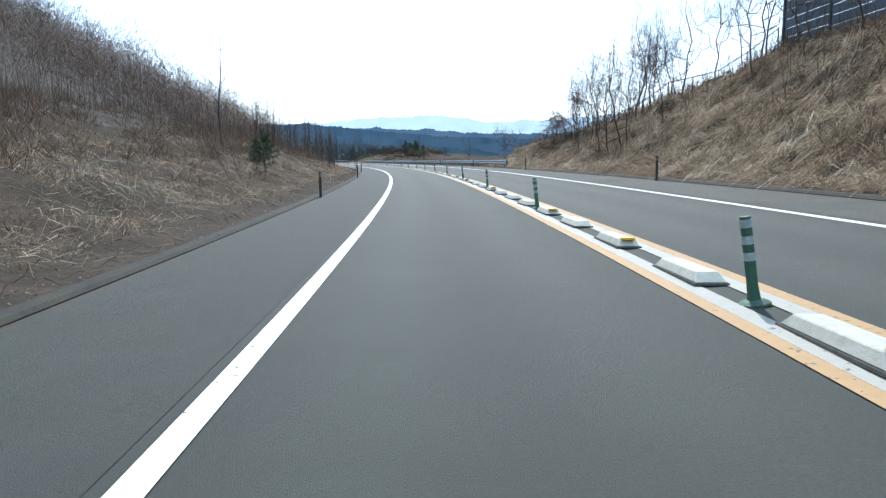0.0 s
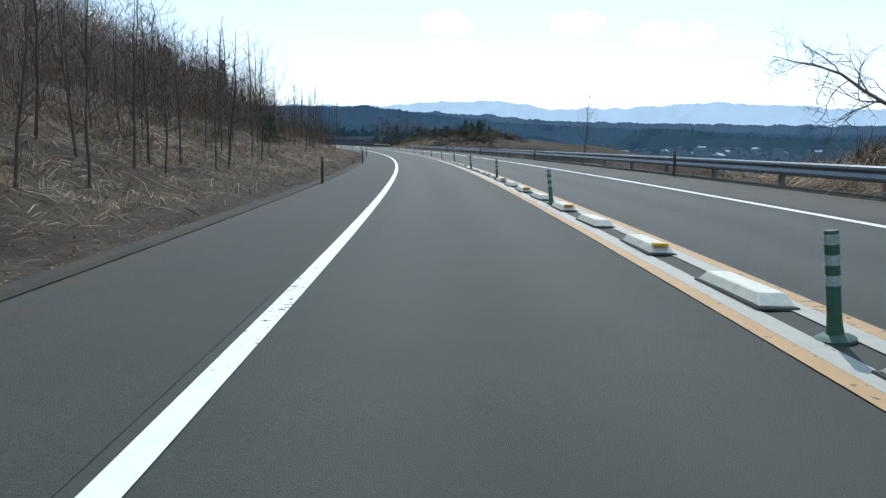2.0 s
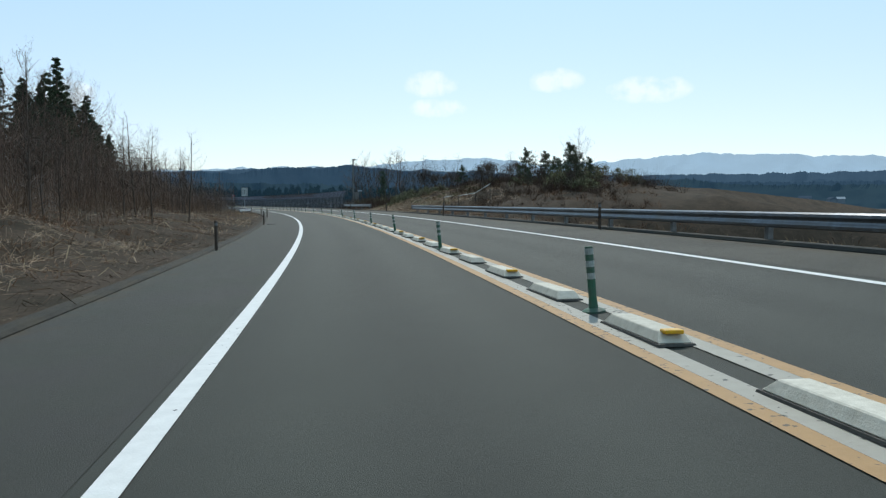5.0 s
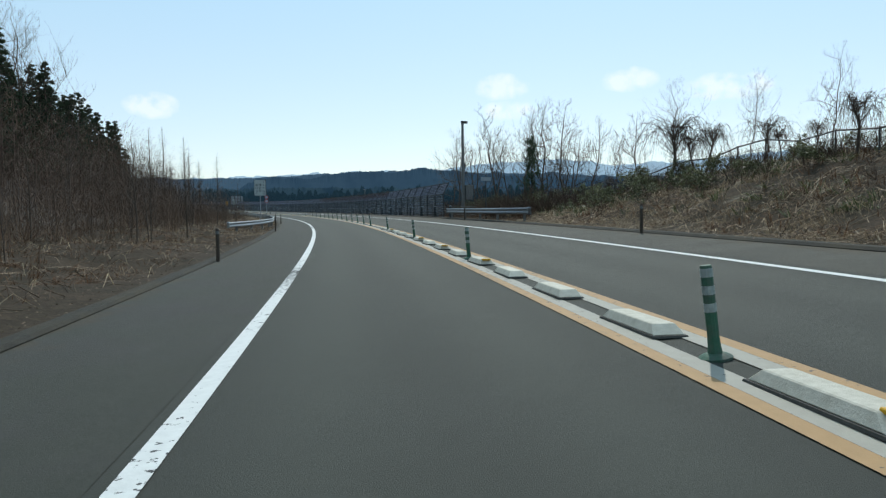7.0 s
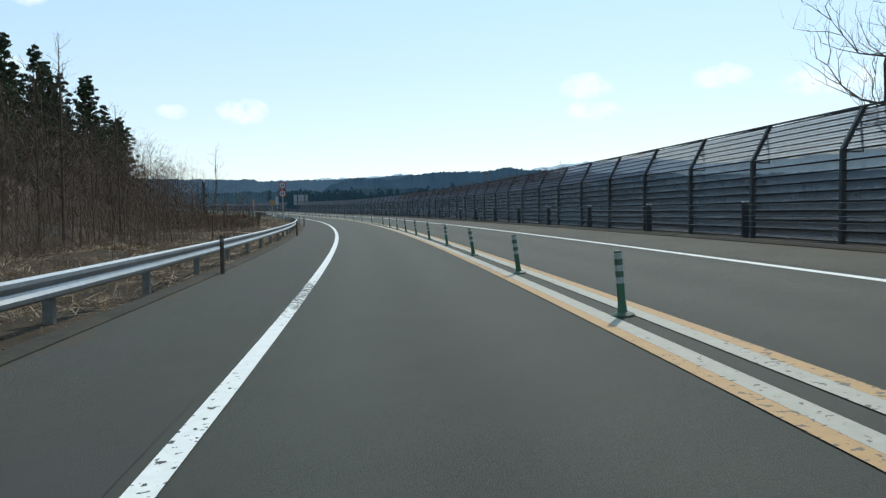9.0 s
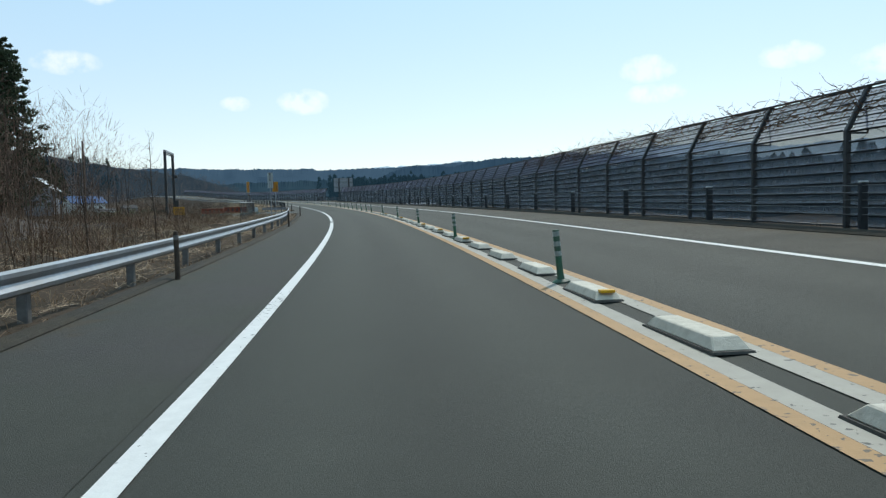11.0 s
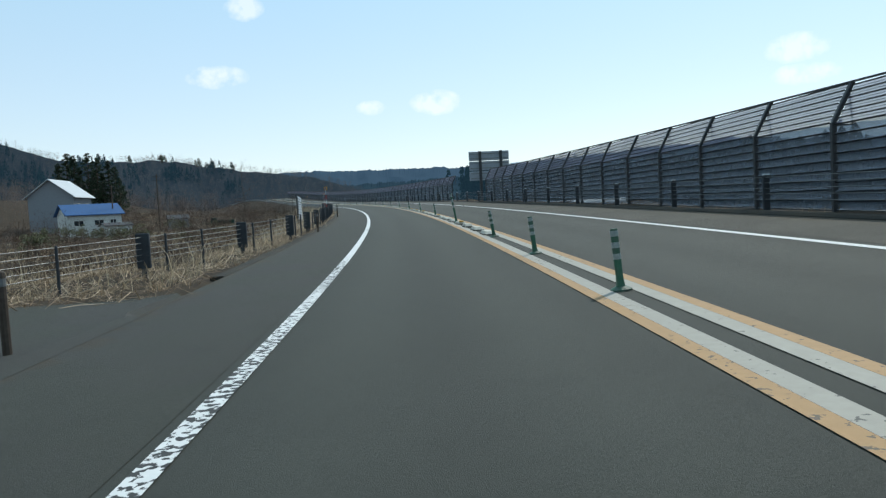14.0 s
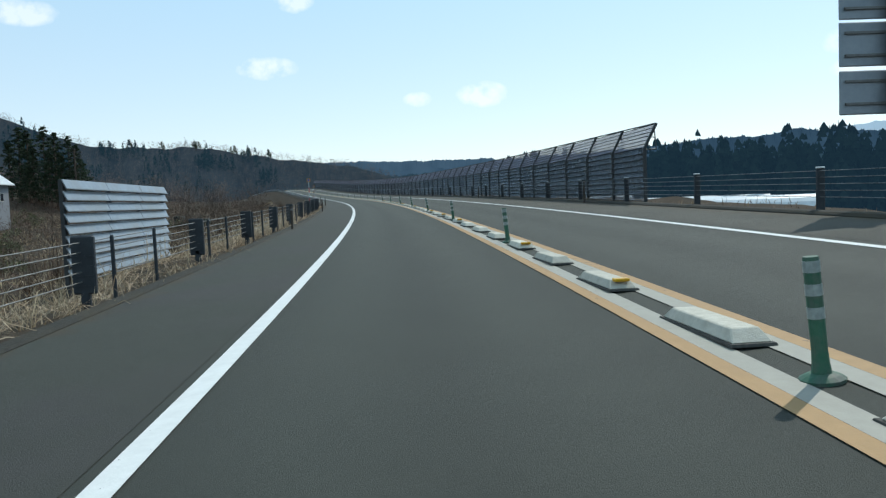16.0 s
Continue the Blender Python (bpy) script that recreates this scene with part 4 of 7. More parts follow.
def snow_marker(s, lat):
    root = thing("snow_marker", "red and white snow pole with a yellow square on top", "snow marker", "snow markers", m=spot(s, lat, 0))
    for k in range(6):
        bm = bmesh.new()
        lathe(bm, [(0.022, -0.1 + k * 0.38), (0.022, 0.28 + k * 0.38)], 8)
        part("tube", bm, (SIGN_RED, SIGN_WHITE)[k % 2], root)
    part("plate", boxes((0, -0.03, 2.3, 0.24, 0.012, 0.24), bevel=0.003), SIGN_YELLOW, root)
    part("mark", boxes((0, -0.038, 2.3, 0.12, 0.008, 0.12)), SIGN_BLUE, root)
    return root


snow_marker(448.9, -6.45)
snow_marker(498, -6.5)
snow_marker(548, -6.5)


def snow_panel():
    root = thing("slatted_snow_panel", "silver slatted snow panel on dark posts beside the fence", "snow panel", m=spot(465.0, -9.4, 0))
    for y in (-3.3, -0.4, 2.0, 4.4):
        part("post", boxes((-0.06, y, 0.2, 0.1, 0.12, 3.3), bevel=0.01), DARK_STEEL, root)
    for k in range(9):
        for y in (-2.1, 0.55, 3.2):
            bm = bmesh.new()
            box(bm, 0.04, y, -0.3 + k * 0.255, 0.03, 2.62, 0.235, bevel=0.008, turn=Matrix.Rotation(radians(-24), 4, "Y"))
            box(bm, 0.095, y, -0.3 + k * 0.255 - 0.1, 0.03, 2.62, 0.03, bevel=0.006)
            part("slat", bm, STEEL, root)
    return root


snow_panel()

# ---------------------------------------------------------------- the ambulance exit
def apron_mesh():
    co, faces = [], []
    ss, us = np.linspace(383.2, 401.5, 40), np.linspace(0, 1, 30)
    for s in ss:
        open_ = min(1.0, max(0.0, (s - 384.6) / 4.5))
        shut = 1 - 0.75 * min(1.0, max(0.0, (s - 394) / 6.5))
        wide = 0.35 + 13.5 * open_ * open_ * (3 - 2 * open_) * shut
        for u in us:
            lat = -5.6 - u * wide
            co.append(at(s, lat, 0.008 if u == 0 else rise(s, lat) + 0.04))
    n = len(us)
    for i in range(len(ss) - 1):
        for j in range(n - 1):
            faces.append((i * n + j, (i + 1) * n + j, (i + 1) * n + j + 1, i * n + j + 1))
    rim = [i * n + n - 1 for i in range(len(ss))] + [(len(ss) - 1) * n + j for j in range(n - 2, -1, -1)]
    rim = list(range(n - 1)) + rim
    k = len(co)
    co += [co[v] + np.array((0, 0, -0.35)) for v in rim]
    faces += [(rim[i], rim[i + 1], k + i + 1, k + i) for i in range(len(rim) - 1)]
    return mesh_of("exit_apron", co, faces, ASPHALT_OLD, False)


structure("exit_apron", apron_mesh(), "cracked grey asphalt apron of the ambulance exit", "pavement")


def tar_patch(s, lat, long, wide, seed, label):
    r = random.Random(seed)
    n = 18
    rim = []
    for i in range(n):
        a = 2 * math.pi * i / n
        k = r.uniform(0.7, 1.15)
        rim.append((s + math.sin(a) * long / 2 * k, lat + math.cos(a) * wide / 2 * k))
    co = [at(a, b, 0.0065) for a, b in rim] + [at(a, b, 0.0) for a, b in rim]
    faces = [tuple(range(n))] + [(i, n + i, n + (i + 1) % n, (i + 1) % n) for i in range(n)]
    structure("tar_patch", mesh_of("tar_patch", co, faces, TAR), label, "road patch")


TAR = material("dark_tar", (0.024, 0.025, 0.022), 0.75, (0.034, 0.035, 0.03), 14.0, 6.0, 0.3, 60.0)
tar_patch(386.3, -3.45, 0.9, 0.75, 3, "dark patched asphalt in the gap of the edge line")
tar_patch(387.6, -2.75, 0.5, 1.3, 4, "dark oil stain on the carriageway")


def portal():
    root = thing("height_portal", "dark steel portal frame with a bright crossbar", "portal frame", m=spot(391.4, -18.8, rise(391.4, -18.8), 88))
    for x, tilt in ((-2.35, 1.5), (2.35, -1.0)):
        part("leg", boxes((0, 0, 3.5, 0.26, 0.26, 7.2), bevel=0.02), DARK_STEEL, root, m=pose(x, 0, 0, 0, tilt, 0))
        part("shoe", boxes((x, 0, 0.05, 0.7, 0.7, 0.5), bevel=0.03), CONCRETE, root)
    part("crossbar", boxes((0, 0, 7.05, 4.9, 0.2, 0.22), bevel=0.02), STEEL, root)
    part("lower_bar", boxes((0, 0, 6.8, 4.6, 0.12, 0.12), bevel=0.02), DARK_STEEL, root)
    for x in (-1.9, 1.9):
        part("bracket", boxes((x, 0, 6.62, 0.6, 0.1, 0.1), bevel=0.01), DARK_STEEL, root)
    part("lamp_box", boxes((2.1, -0.3, 4.6, 0.3, 0.3, 0.3), bevel=0.04), DARK_STEEL, root)
    part("switch_box", boxes((2.35, -0.25, 1.6, 0.5, 0.4, 0.9), bevel=0.03), DARK_STEEL, root)
    return root


portal()
bin_root = thing("yellow_cabinet", "small yellow equipment board beside the portal", "cabinet", m=spot(392.0, -18.1, rise(392.0, -18.1), 10))
part("body", boxes((0, 0, 0.85, 1.15, 0.35, 0.85), bevel=0.03), SIGN_YELLOW, bin_root)
for _z in (0.65, 0.85, 1.05):
    part("letter_bar", boxes((0, -0.18, _z, 0.8, 0.02, 0.09)), SIGN_INK, bin_root)
for _x in (-0.45, 0.45):
    part("post", boxes((_x, 0.02, 0.2, 0.07, 0.07, 1.0), bevel=0.01), DARK_STEEL, bin_root)


def mesh_fence():
    """A level mesh fence between two corners of the yard."""
    root = thing("mesh_fence", "grey wire mesh fence with dark posts and a steel top rail", "fence")
    s0, s1 = FENCE[0][0], FENCE[1][0]
    lat = lambda s: float(np.interp(s, (s0, s1), (FENCE[0][1], FENCE[1][1])))
    top = lambda s: float(np.interp(s, (s0, s1), (FENCE[0][2], FENCE[1][2])))
    me = bpy.data.meshes.new("post")
    bm = boxes((0, 0, -1.0, 0.06, 0.06, 2.0), bevel=0.006)
    bm.to_mesh(me)
    bm.free()
    me.materials.append(DARK_STEEL)
    ss = np.linspace(s0, s1, 14)
    for s in ss:
        child("post", me, root, m=spot(float(s), lat(s), top(s)))
    for nm, z, mat in (("top_rail", 0.0, STEEL), ("bottom_rail", -1.5, STEEL_DULL)):
        child(nm, sweep("rail", [(.025, z), (0, z + .025), (-.025, z), (0, z - .025)], s0, s1, mat, 1.8, lat_of=lat, up_of=top), root)
    verts, faces = [], []
    for s in np.arange(s0, s1, 0.07):
        k, la, g = len(verts), lat(s), top(s)
        verts += [at(s - .004, la, g - 1.5), at(s + .004, la, g - 1.5), at(s + .004, la, g), at(s - .004, la, g)]
        faces.append((k, k + 1, k + 2, k + 3))
    for z in np.arange(0.07, 1.5, 0.07):
        k = len(verts)
        verts += [at(s0, lat(s0), top(s0) - z - .004), at(s1, lat(s1), top(s1) - z - .004), at(s1, lat(s1), top(s1) - z + .004), at(s0, lat(s0), top(s0) - z + .004)]
        faces.append((k, k + 1, k + 2, k + 3))
    child("wires", mesh_of("wires", verts, faces, STEEL_DULL), root)
    return root


FENCE = ((367.4, -10.1, 1.33), (388.2, -10.15, 1.26))
mesh_fence()


def way_to(s0, lat0, s1, lat1):
    """Turn of a thing whose x axis runs from one place on the land to another."""
    return math.degrees(math.atan2(s1 - s0, lat1 - lat0))


def exit_barrier(s0, lat0, s1, lat1, tall, mat, name, label, ink, bars):
    m = spot((s0 + s1) / 2, (lat0 + lat1) / 2, rise((s0 + s1) / 2, (lat0 + lat1) / 2) + 0.06, way_to(s0, lat0, s1, lat1))
    root = thing(name, label, "barrier", "barriers across the exit", m=m)
    long = math.hypot(s1 - s0, lat1 - lat0)
    part("board", boxes((0, 0, 0.16 + tall / 2, long, 0.09, tall), bevel=0.02), mat, root)
    for k in range(bars):
        part("letter_bar", boxes(((k - (bars - 1) / 2) * long / (bars + 1), -0.055, 0.18 + tall / 2, 0.3, 0.014, tall * 0.5)), ink, root)
    for x in (-long * 0.38, long * 0.38):
        bm = bmesh.new()
        tube(bm, (x, -0.02, 0), (x, 0.09, tall + 0.25), 0.028)
        tube(bm, (x, -0.35, 0.03), (x, 0.35, 0.03), 0.03)
        tube(bm, (x, -0.33, 0.03), (x, 0.07, tall * 0.8), 0.02)
        part("stand", bm, TEAL, root)
    return root


exit_barrier(401.4, -16.6, 398.0, -13.9, 0.62, BARRIER_RED, "exit_barrier", "rust-red barrier board with dark writing across the exit", SIGN_INK, 4)
exit_barrier(397.9, -13.8, 394.6, -11.2, 0.62, BARRIER_RED, "exit_barrier", "rust-red barrier board with dark writing across the exit", SIGN_INK, 4)
exit_barrier(394.6, -11.0, 395.9, -10.0, 0.5, SIGN_WHITE, "exit_barrier", "pale blue-white end board on a teal stand", SIGN_BLUE, 1)

def stair_handrail():
    """The handrail of a flight of steps that climbs the bank: two pale bars on dark posts."""
    root = thing("stair_handrail", "pale handrail on dark posts climbing the bank", "handrail")
    for name, stops in (("lower_bar", ((199.9, 6.55, 1.2), (200.5, 7.25, 1.28))), ("upper_bar", ((200.6, 7.75, 1.3), (201.5, 9.25, 1.52), (202, 10.5, 2.2)))):
        bm = bmesh.new()
        for a, b in zip(stops, stops[1:]):
            tube(bm, Vector(at(*a)), Vector(at(*b)), 0.017, seg=8)
        part(name, bm, SIGN_WHITE, root)
        for s, lat, up in stops:
            part("post", tube(bmesh.new(), Vector(at(s, lat, min(up - 0.7, rise(s, lat)) - 0.1)), Vector(at(s, lat, up)), 0.024, seg=6), DARK_STEEL, root)


stair_handrail()


def far_pole(s, lat, up, tall, label, arms=True, r=0.13, box_at=None):
    root = thing("utility_pole", label, "utility pole", m=spot(s, lat, up, 20))
    bm = bmesh.new()
    lathe(bm, [(r, -0.5), (r * 0.7, tall)], 10)
    part("pole", bm, STEEL_DULL if box_at else BARK, root)
    if arms:
        for z in (tall - 0.5, tall - 1.2):
            part("crossarm", boxes((0, 0, z, 1.6, 0.09, 0.09), bevel=0.01), DARK_STEEL, root)
    if box_at:
        part("control_box", boxes((0.45, 0, box_at, 0.62, 0.42, 1.05), (0.45, 0, box_at + 0.545, 0.7, 0.5, 0.04), bevel=0.015), STEEL_DULL, root)
        part("camera_arm", boxes((0.15, 0, tall + 0.1, 0.5, 0.22, 0.18), bevel=0.03), DARK_STEEL, root)
        part("junction_box", boxes((0.12, 0, tall - 3.1, 0.16, 0.16, 0.3), bevel=0.02), DARK_STEEL, root)
    return root


far_pole(255.5, 7.75, 0.0, 6.95, "tall grey steel camera pole with a control cabinet", False, 0.13, 1.84)
far_pole(399.3, -28.9, -1.5, 10.0, "bare wooden utility pole beside the yard", False)
far_pole(542.8, -35.3, -3.2, 11.2, "wooden utility pole near the houses")
far_pole(528.0, -41.0, -3.2, 9.0, "wooden utility pole near the houses")
lamp = thing("light_pole", "thin grey pole standing behind the screen", "pole", m=spot(305.8, 7.2, 0))
_bm = bmesh.new()
lathe(_bm, [(0.06, -0.3), (0.045, 3.45)], 10)
part("pole", _bm, STEEL_DULL, lamp)
part("head", boxes((0, 0, 3.4, 0.3, 0.2, 0.12), bevel=0.02), STEEL_DULL, lamp)


# ---------------------------------------------------------------- the sound wall over the cutting
def sound_wall():
    root = thing("sound_wall", "dark grey slatted sound wall on top of the cutting", "sound wall")
    s = 57.4
    for i in range(10):
        child_post = boxes((0, 0, 1.6, 0.16, 0.16, 4.2), bevel=0.01)
        part("post", child_post, DARK_STEEL, root, m=spot(s, 16.6, rise(s, 16.6)))
        if i < 9:
            mid = s - 2.0
            for k in range(7):
                part("slat", boxes((0, 0, 0.35 + k * 0.46, 0.09, 3.85, 0.43), bevel=0.03), NOISE_PANEL, root, m=spot(mid, 16.6, min(rise(s, 16.6), rise(s - 4, 16.6)) - 0.2))
        s -= 4.0
    return root


sound_wall()


def crest_fence(places, tall, label):
    """A boundary fence that follows the crest of a bank: thin posts, a top rail and two wires."""
    root = thing("crest_fence", label, "fence")
    stops = []
    for (s0, l0), (s1, l1) in zip(places, places[1:]):
        n = max(1, round(math.hypot(s1 - s0, l1 - l0) / 2.0))
        stops += [(s0 + (s1 - s0) * i / n, l0 + (l1 - l0) * i / n) for i in range(n)]
    stops.append(places[-1])
    feet = [Vector(at(s, l, rise(s, l))) for s, l in stops]
    for f in feet:
        part("post", tube(bmesh.new(), f - Vector((0, 0, 0.3)), f + Vector((0, 0, tall + 0.05)), 0.03, seg=6), DARK_STEEL, root)
    for z, r in ((tall, 0.028), (tall * 0.66, 0.008), (tall * 0.33, 0.008)):
        for a, b in zip(feet, feet[1:]):
            part("rail" if r > 0.02 else "wire", tube(bmesh.new(), a + Vector((0, 0, z)), b + Vector((0, 0, z)), r, seg=5), DARK_STEEL, root)
    return root


crest_fence([(57.6, 16.4), (64, 13.2), (70, 10.6), (76, 9.6)], 1.15, "thin dark boundary fence along the crest of the cutting")
crest_fence([(217, 12.6), (230, 12.8), (243, 12.4)], 0.8, "thin dark boundary fence along the top of the bank")


# ---------------------------------------------------------------- houses
def house(name, label, s, lat, up, turn, wide, deep, wall, roof_h, wall_mat, roof_mat, windows, over=0.5):
    root = thing(name, label, "house", m=spot(s, lat, up, turn))
    bm = bmesh.new()
    box(bm, 0, 0, wall / 2 - 0.4, wide, deep, wall + 0.8)
    v = [bm.verts.new(p) for p in ((-wide / 2, -deep / 2, wall), (wide / 2, -deep / 2, wall), (wide / 2, deep / 2, wall), (-wide / 2, deep / 2, wall),
                                   (-wide / 2, 0, wall + roof_h), (wide / 2, 0, wall + roof_h))]
    bm.faces.new((v[0], v[4], v[3]))
    bm.faces.new((v[1], v[2], v[5]))
    part("wall", bm, wall_mat, root)
    for side in (-1, 1):
        bm = bmesh.new()
        y0, z0 = side * (deep / 2 + over), wall - over * roof_h / (deep / 2) + 0.02
        pts = [(-wide / 2 - over, y0, z0), (wide / 2 + over, y0, z0), (wide / 2 + over, 0, wall + roof_h + 0.02), (-wide / 2 - over, 0, wall + roof_h + 0.02)]
        lo = [bm.verts.new(p) for p in pts]
        hi = [bm.verts.new((p[0], p[1], p[2] + 0.14)) for p in pts]
        bm.faces.new(lo)
        bm.faces.new(hi[::-1])
        for i in range(4):
            bm.faces.new((lo[i], lo[(i + 1) % 4], hi[(i + 1) % 4], hi[i]))
        bmesh.ops.recalc_face_normals(bm, faces=bm.faces[:])
        part("roof", bm, roof_mat, root)
    for x, z, w, h in windows:
        win = part("window", boxes((x, -deep / 2 - 0.03, z, w, 0.05, h)), GLASS, root)
        part("frame", boxes((x, -deep / 2 - 0.05, z + h / 2, w + .1, 0.07, 0.07), (x, -deep / 2 - 0.05, z - h / 2, w + .1, 0.07, 0.07), (x, -deep / 2 - 0.05, z, 0.06, 0.07, h)), WALL_PALE, win)
    return root


def facing(s, lat, from_s=430.0, from_lat=-2.0):
    p, e = at(s, lat), at(from_s, from_lat)
    way = math.degrees(math.atan2(-(p[0] - e[0]), p[1] - e[1]))
    return way - math.degrees(float(course(s)[3]))


house("house", "low grey house with a blue sheet roof below the road", 528, -44.8, -2.9, facing(528, -44.8) + 8, 8.6, 6, 3.9, 1.6, WALL_PALE, ROOF_BLUE,
      ((-2.6, 2.4, 1.4, 0.9), (0.6, 2.4, 1.4, 0.9), (2.9, 2.4, 0.9, 0.9)))
house("shed", "small pale shed in front of the low house", 522, -39.6, -3.2, facing(522, -39.6) + 12, 4.2, 2.8, 2.1, 0.4, WALL_PALE, ROOF_DARK, ((0.9, 1.1, 0.9, 1.0),), 0.25)
house("house", "tall pale-roofed farmhouse with a broad gable", 566, -57.0, -2.4, facing(566, -57.0) + 62, 10, 9, 7.2, 3.4, WALL_GREY, ROOF_PALE,
      ((-2.5, 4.9, 1.8, 1.2), (2.5, 4.9, 1.8, 1.2)), 0.7)
house("house", "distant pale two-storey house", 592, -84, -3.0, facing(592, -84), 9, 7, 5.2, 2.0, WALL_PALE, ROOF_DARK, ((-2, 3.8, 1.5, 1.1), (2, 3.8, 1.5, 1.1)))
house("shed", "weathered farm shed in the valley", 556, -33, -3.2, facing(556, -33), 4, 3, 2.2, 0.7, WALL_GREY, ROOF_DARK, ((0.6, 1.2, 0.8, 0.8),), 0.2)


def greenhouse(s, lat, up, long):
    root = thing("greenhouse", "long white film-covered greenhouse in a field", "greenhouse", "greenhouses", m=spot(s, lat, up, facing(s, lat, 440, 0) + 90))
    prof = [(2.7 * math.cos(a), 2.2 * math.sin(a)) for a in np.linspace(0, math.pi, 11)]
    n = len(prof)
    co = [(x, y, z) for y in (-long / 2, long / 2) for x, z in prof]
    child("cover", mesh_of("cover", co, [(j, j + 1, n + j + 1, n + j) for j in range(n - 1)] + [tuple(range(n))[::-1], tuple(range(n, 2 * n))], GREENHOUSE), root)
    for y in np.linspace(-long / 2, long / 2, 7):
        co = [(x * k, y + d, z * k) for k in (1.0, 1.02) for d in (-.03, .03) for x, z in prof]
        child("hoop", mesh_of("hoop", co, [(2 * n + j, 2 * n + j + 1, 3 * n + j + 1, 3 * n + j) for j in range(n - 1)], STEEL), root)
    return root


greenhouse(533, 46, -3.9, 22)
greenhouse(545, 30, -3.4, 16)
greenhouse(560, 58, -4.4, 24)


def farm_truck():
    root = thing("farm_truck", "old dark green lorry parked in the field", "truck", m=spot(560, -24, -3.25, facing(560, -24) + 80))
    part("cab", boxes((0, 1.9, 1.25, 1.7, 1.3, 1.5), bevel=0.12), TRUCK_GREEN, root)
    part("bed", boxes((0, -0.6, 1.0, 1.8, 3.6, 0.9), bevel=0.05), TRUCK_GREEN, root)
    part("window", boxes((0, 2.2, 1.7, 1.74, 0.6, 0.5), bevel=0.03), GLASS, root)
    for x in (-.8, .8):
        for y in (1.8, -1.5):
            bm = bmesh.new()
            tube(bm, (x - .12, y, .4), (x + .12, y, .4), .4, seg=14)
            part("wheel", bm, RUBBER, root)
    return root


farm_truck()


# ---------------------------------------------------------------- distance
CENTRE = Vector((-60, 250, 0))


def ridge(name, table, dist, mat, label, jag, step=0.12, depth=0.18, seed=0.0, teeth=0.0):
    az = np.arange(table[0][0], table[-1][0] + 1e-6, step)
    el = np.interp(az, [a for a, _ in table], [e for _, e in table])
    rows = [(0.80, -0.30), (0.86, 0.25), (0.91, 0.5), (0.96, 0.78), (1.0, 1.0), (1.04, 0.8), (1.1, 0.2)]
    co, n = [], len(rows)
    for a, e in zip(az, el):
        jagged = jag * noise.noise((a * 0.9, seed, 0)) + jag * 0.6 * noise.noise((a * 3.1, seed, 4)) + teeth * abs(noise.noise((a * 9.0, seed, 8)))
        for k, (f, u) in enumerate(rows):
            wob = 1 + 0.05 * noise.noise((a * 0.7, k * 3.0, seed))
            top = math.tan(radians(e)) * dist
            z = top * u * (1 + 0.12 * noise.noise((a * 0.5, k * 2.0, seed + 9)) * (u < 0.9)) + (math.tan(radians(jagged)) * dist if u == 1.0 else 0) + 1.3
            co.append(CENTRE + Vector((-math.sin(radians(a)) * dist * f * wob, math.cos(radians(a)) * dist * f * wob, z)))
    faces = [(i * n + k, (i + 1) * n + k, (i + 1) * n + k + 1, i * n + k + 1) for i in range(len(az) - 1) for k in range(n - 1)]
    structure(name, mesh_of(name, co, faces, mat, False), label, "backdrop")


ridge("backdrop_mountains", [(-75, 3.4), (-28, 3.7), (-25, 3.8), (-20, 4.1), (-15.5, 4.25), (-10, 3.85), (-4, 3.6), (0, 4.15), (5, 4.0), (10, 3.5), (16, 3.4), (30, 2.8), (70, 2.6)], 4300, MOUNT_HAZE,
      "mountain range far away, pale blue with painted haze", 0.14, 0.12, seed=2.0)
ridge("backdrop_ridge", [(-80, 2.6), (-30, 2.7), (-13, 2.75), (-4, 2.8), (0, 3.1), (5, 3.25), (8, 3.2), (11, 3.5), (14, 3.5), (16, 3.4), (21, 3.15), (24, 3.0), (28, 2.9), (33, 3.0), (40, 3.1), (45, 3.2), (52, 3.4), (80, 3.4)], 2300, HILL_HAZE,
      "wooded ridge across the valley, dark blue with painted haze", 0.10, 0.05, seed=5.0, teeth=0.16)
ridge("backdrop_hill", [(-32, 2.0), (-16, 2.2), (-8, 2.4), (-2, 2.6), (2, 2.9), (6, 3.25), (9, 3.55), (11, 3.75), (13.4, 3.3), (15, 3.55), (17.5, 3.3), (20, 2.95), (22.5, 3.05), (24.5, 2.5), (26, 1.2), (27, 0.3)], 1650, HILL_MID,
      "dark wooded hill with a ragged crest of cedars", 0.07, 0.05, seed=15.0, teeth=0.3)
ridge("backdrop_valley_woods", [(-80, 1.6), (-24, 1.9), (-19, 2.2), (-17.5, 2.5), (-13.5, 2.45), (-12, 1.2), (-8, 1.0), (-5, 1.6), (0, 1.9), (6, 2.0), (12, 2.2), (20, 2.3), (26, 2.2), (34, 2.0), (44, 1.9), (50, 1.6)], 1150, WOOD_HAZE,
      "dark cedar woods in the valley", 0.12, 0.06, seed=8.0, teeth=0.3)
# hillside and its bare trees: bluish haze painted in as a faint glow
HILL_NEAR = haze_glow_material("leafless_hillside_haze_glow", (0.02, 0.021, 0.022), (0.014, 0.027, 0.042))
WOODS_FAR = haze_glow_material("bare_woods_haze_glow", (0.1, 0.08, 0.07), (0.022, 0.03, 0.041))
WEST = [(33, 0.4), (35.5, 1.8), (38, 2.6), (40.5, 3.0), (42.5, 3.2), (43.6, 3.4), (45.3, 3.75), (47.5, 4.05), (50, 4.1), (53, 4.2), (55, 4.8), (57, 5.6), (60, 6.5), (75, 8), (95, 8)]
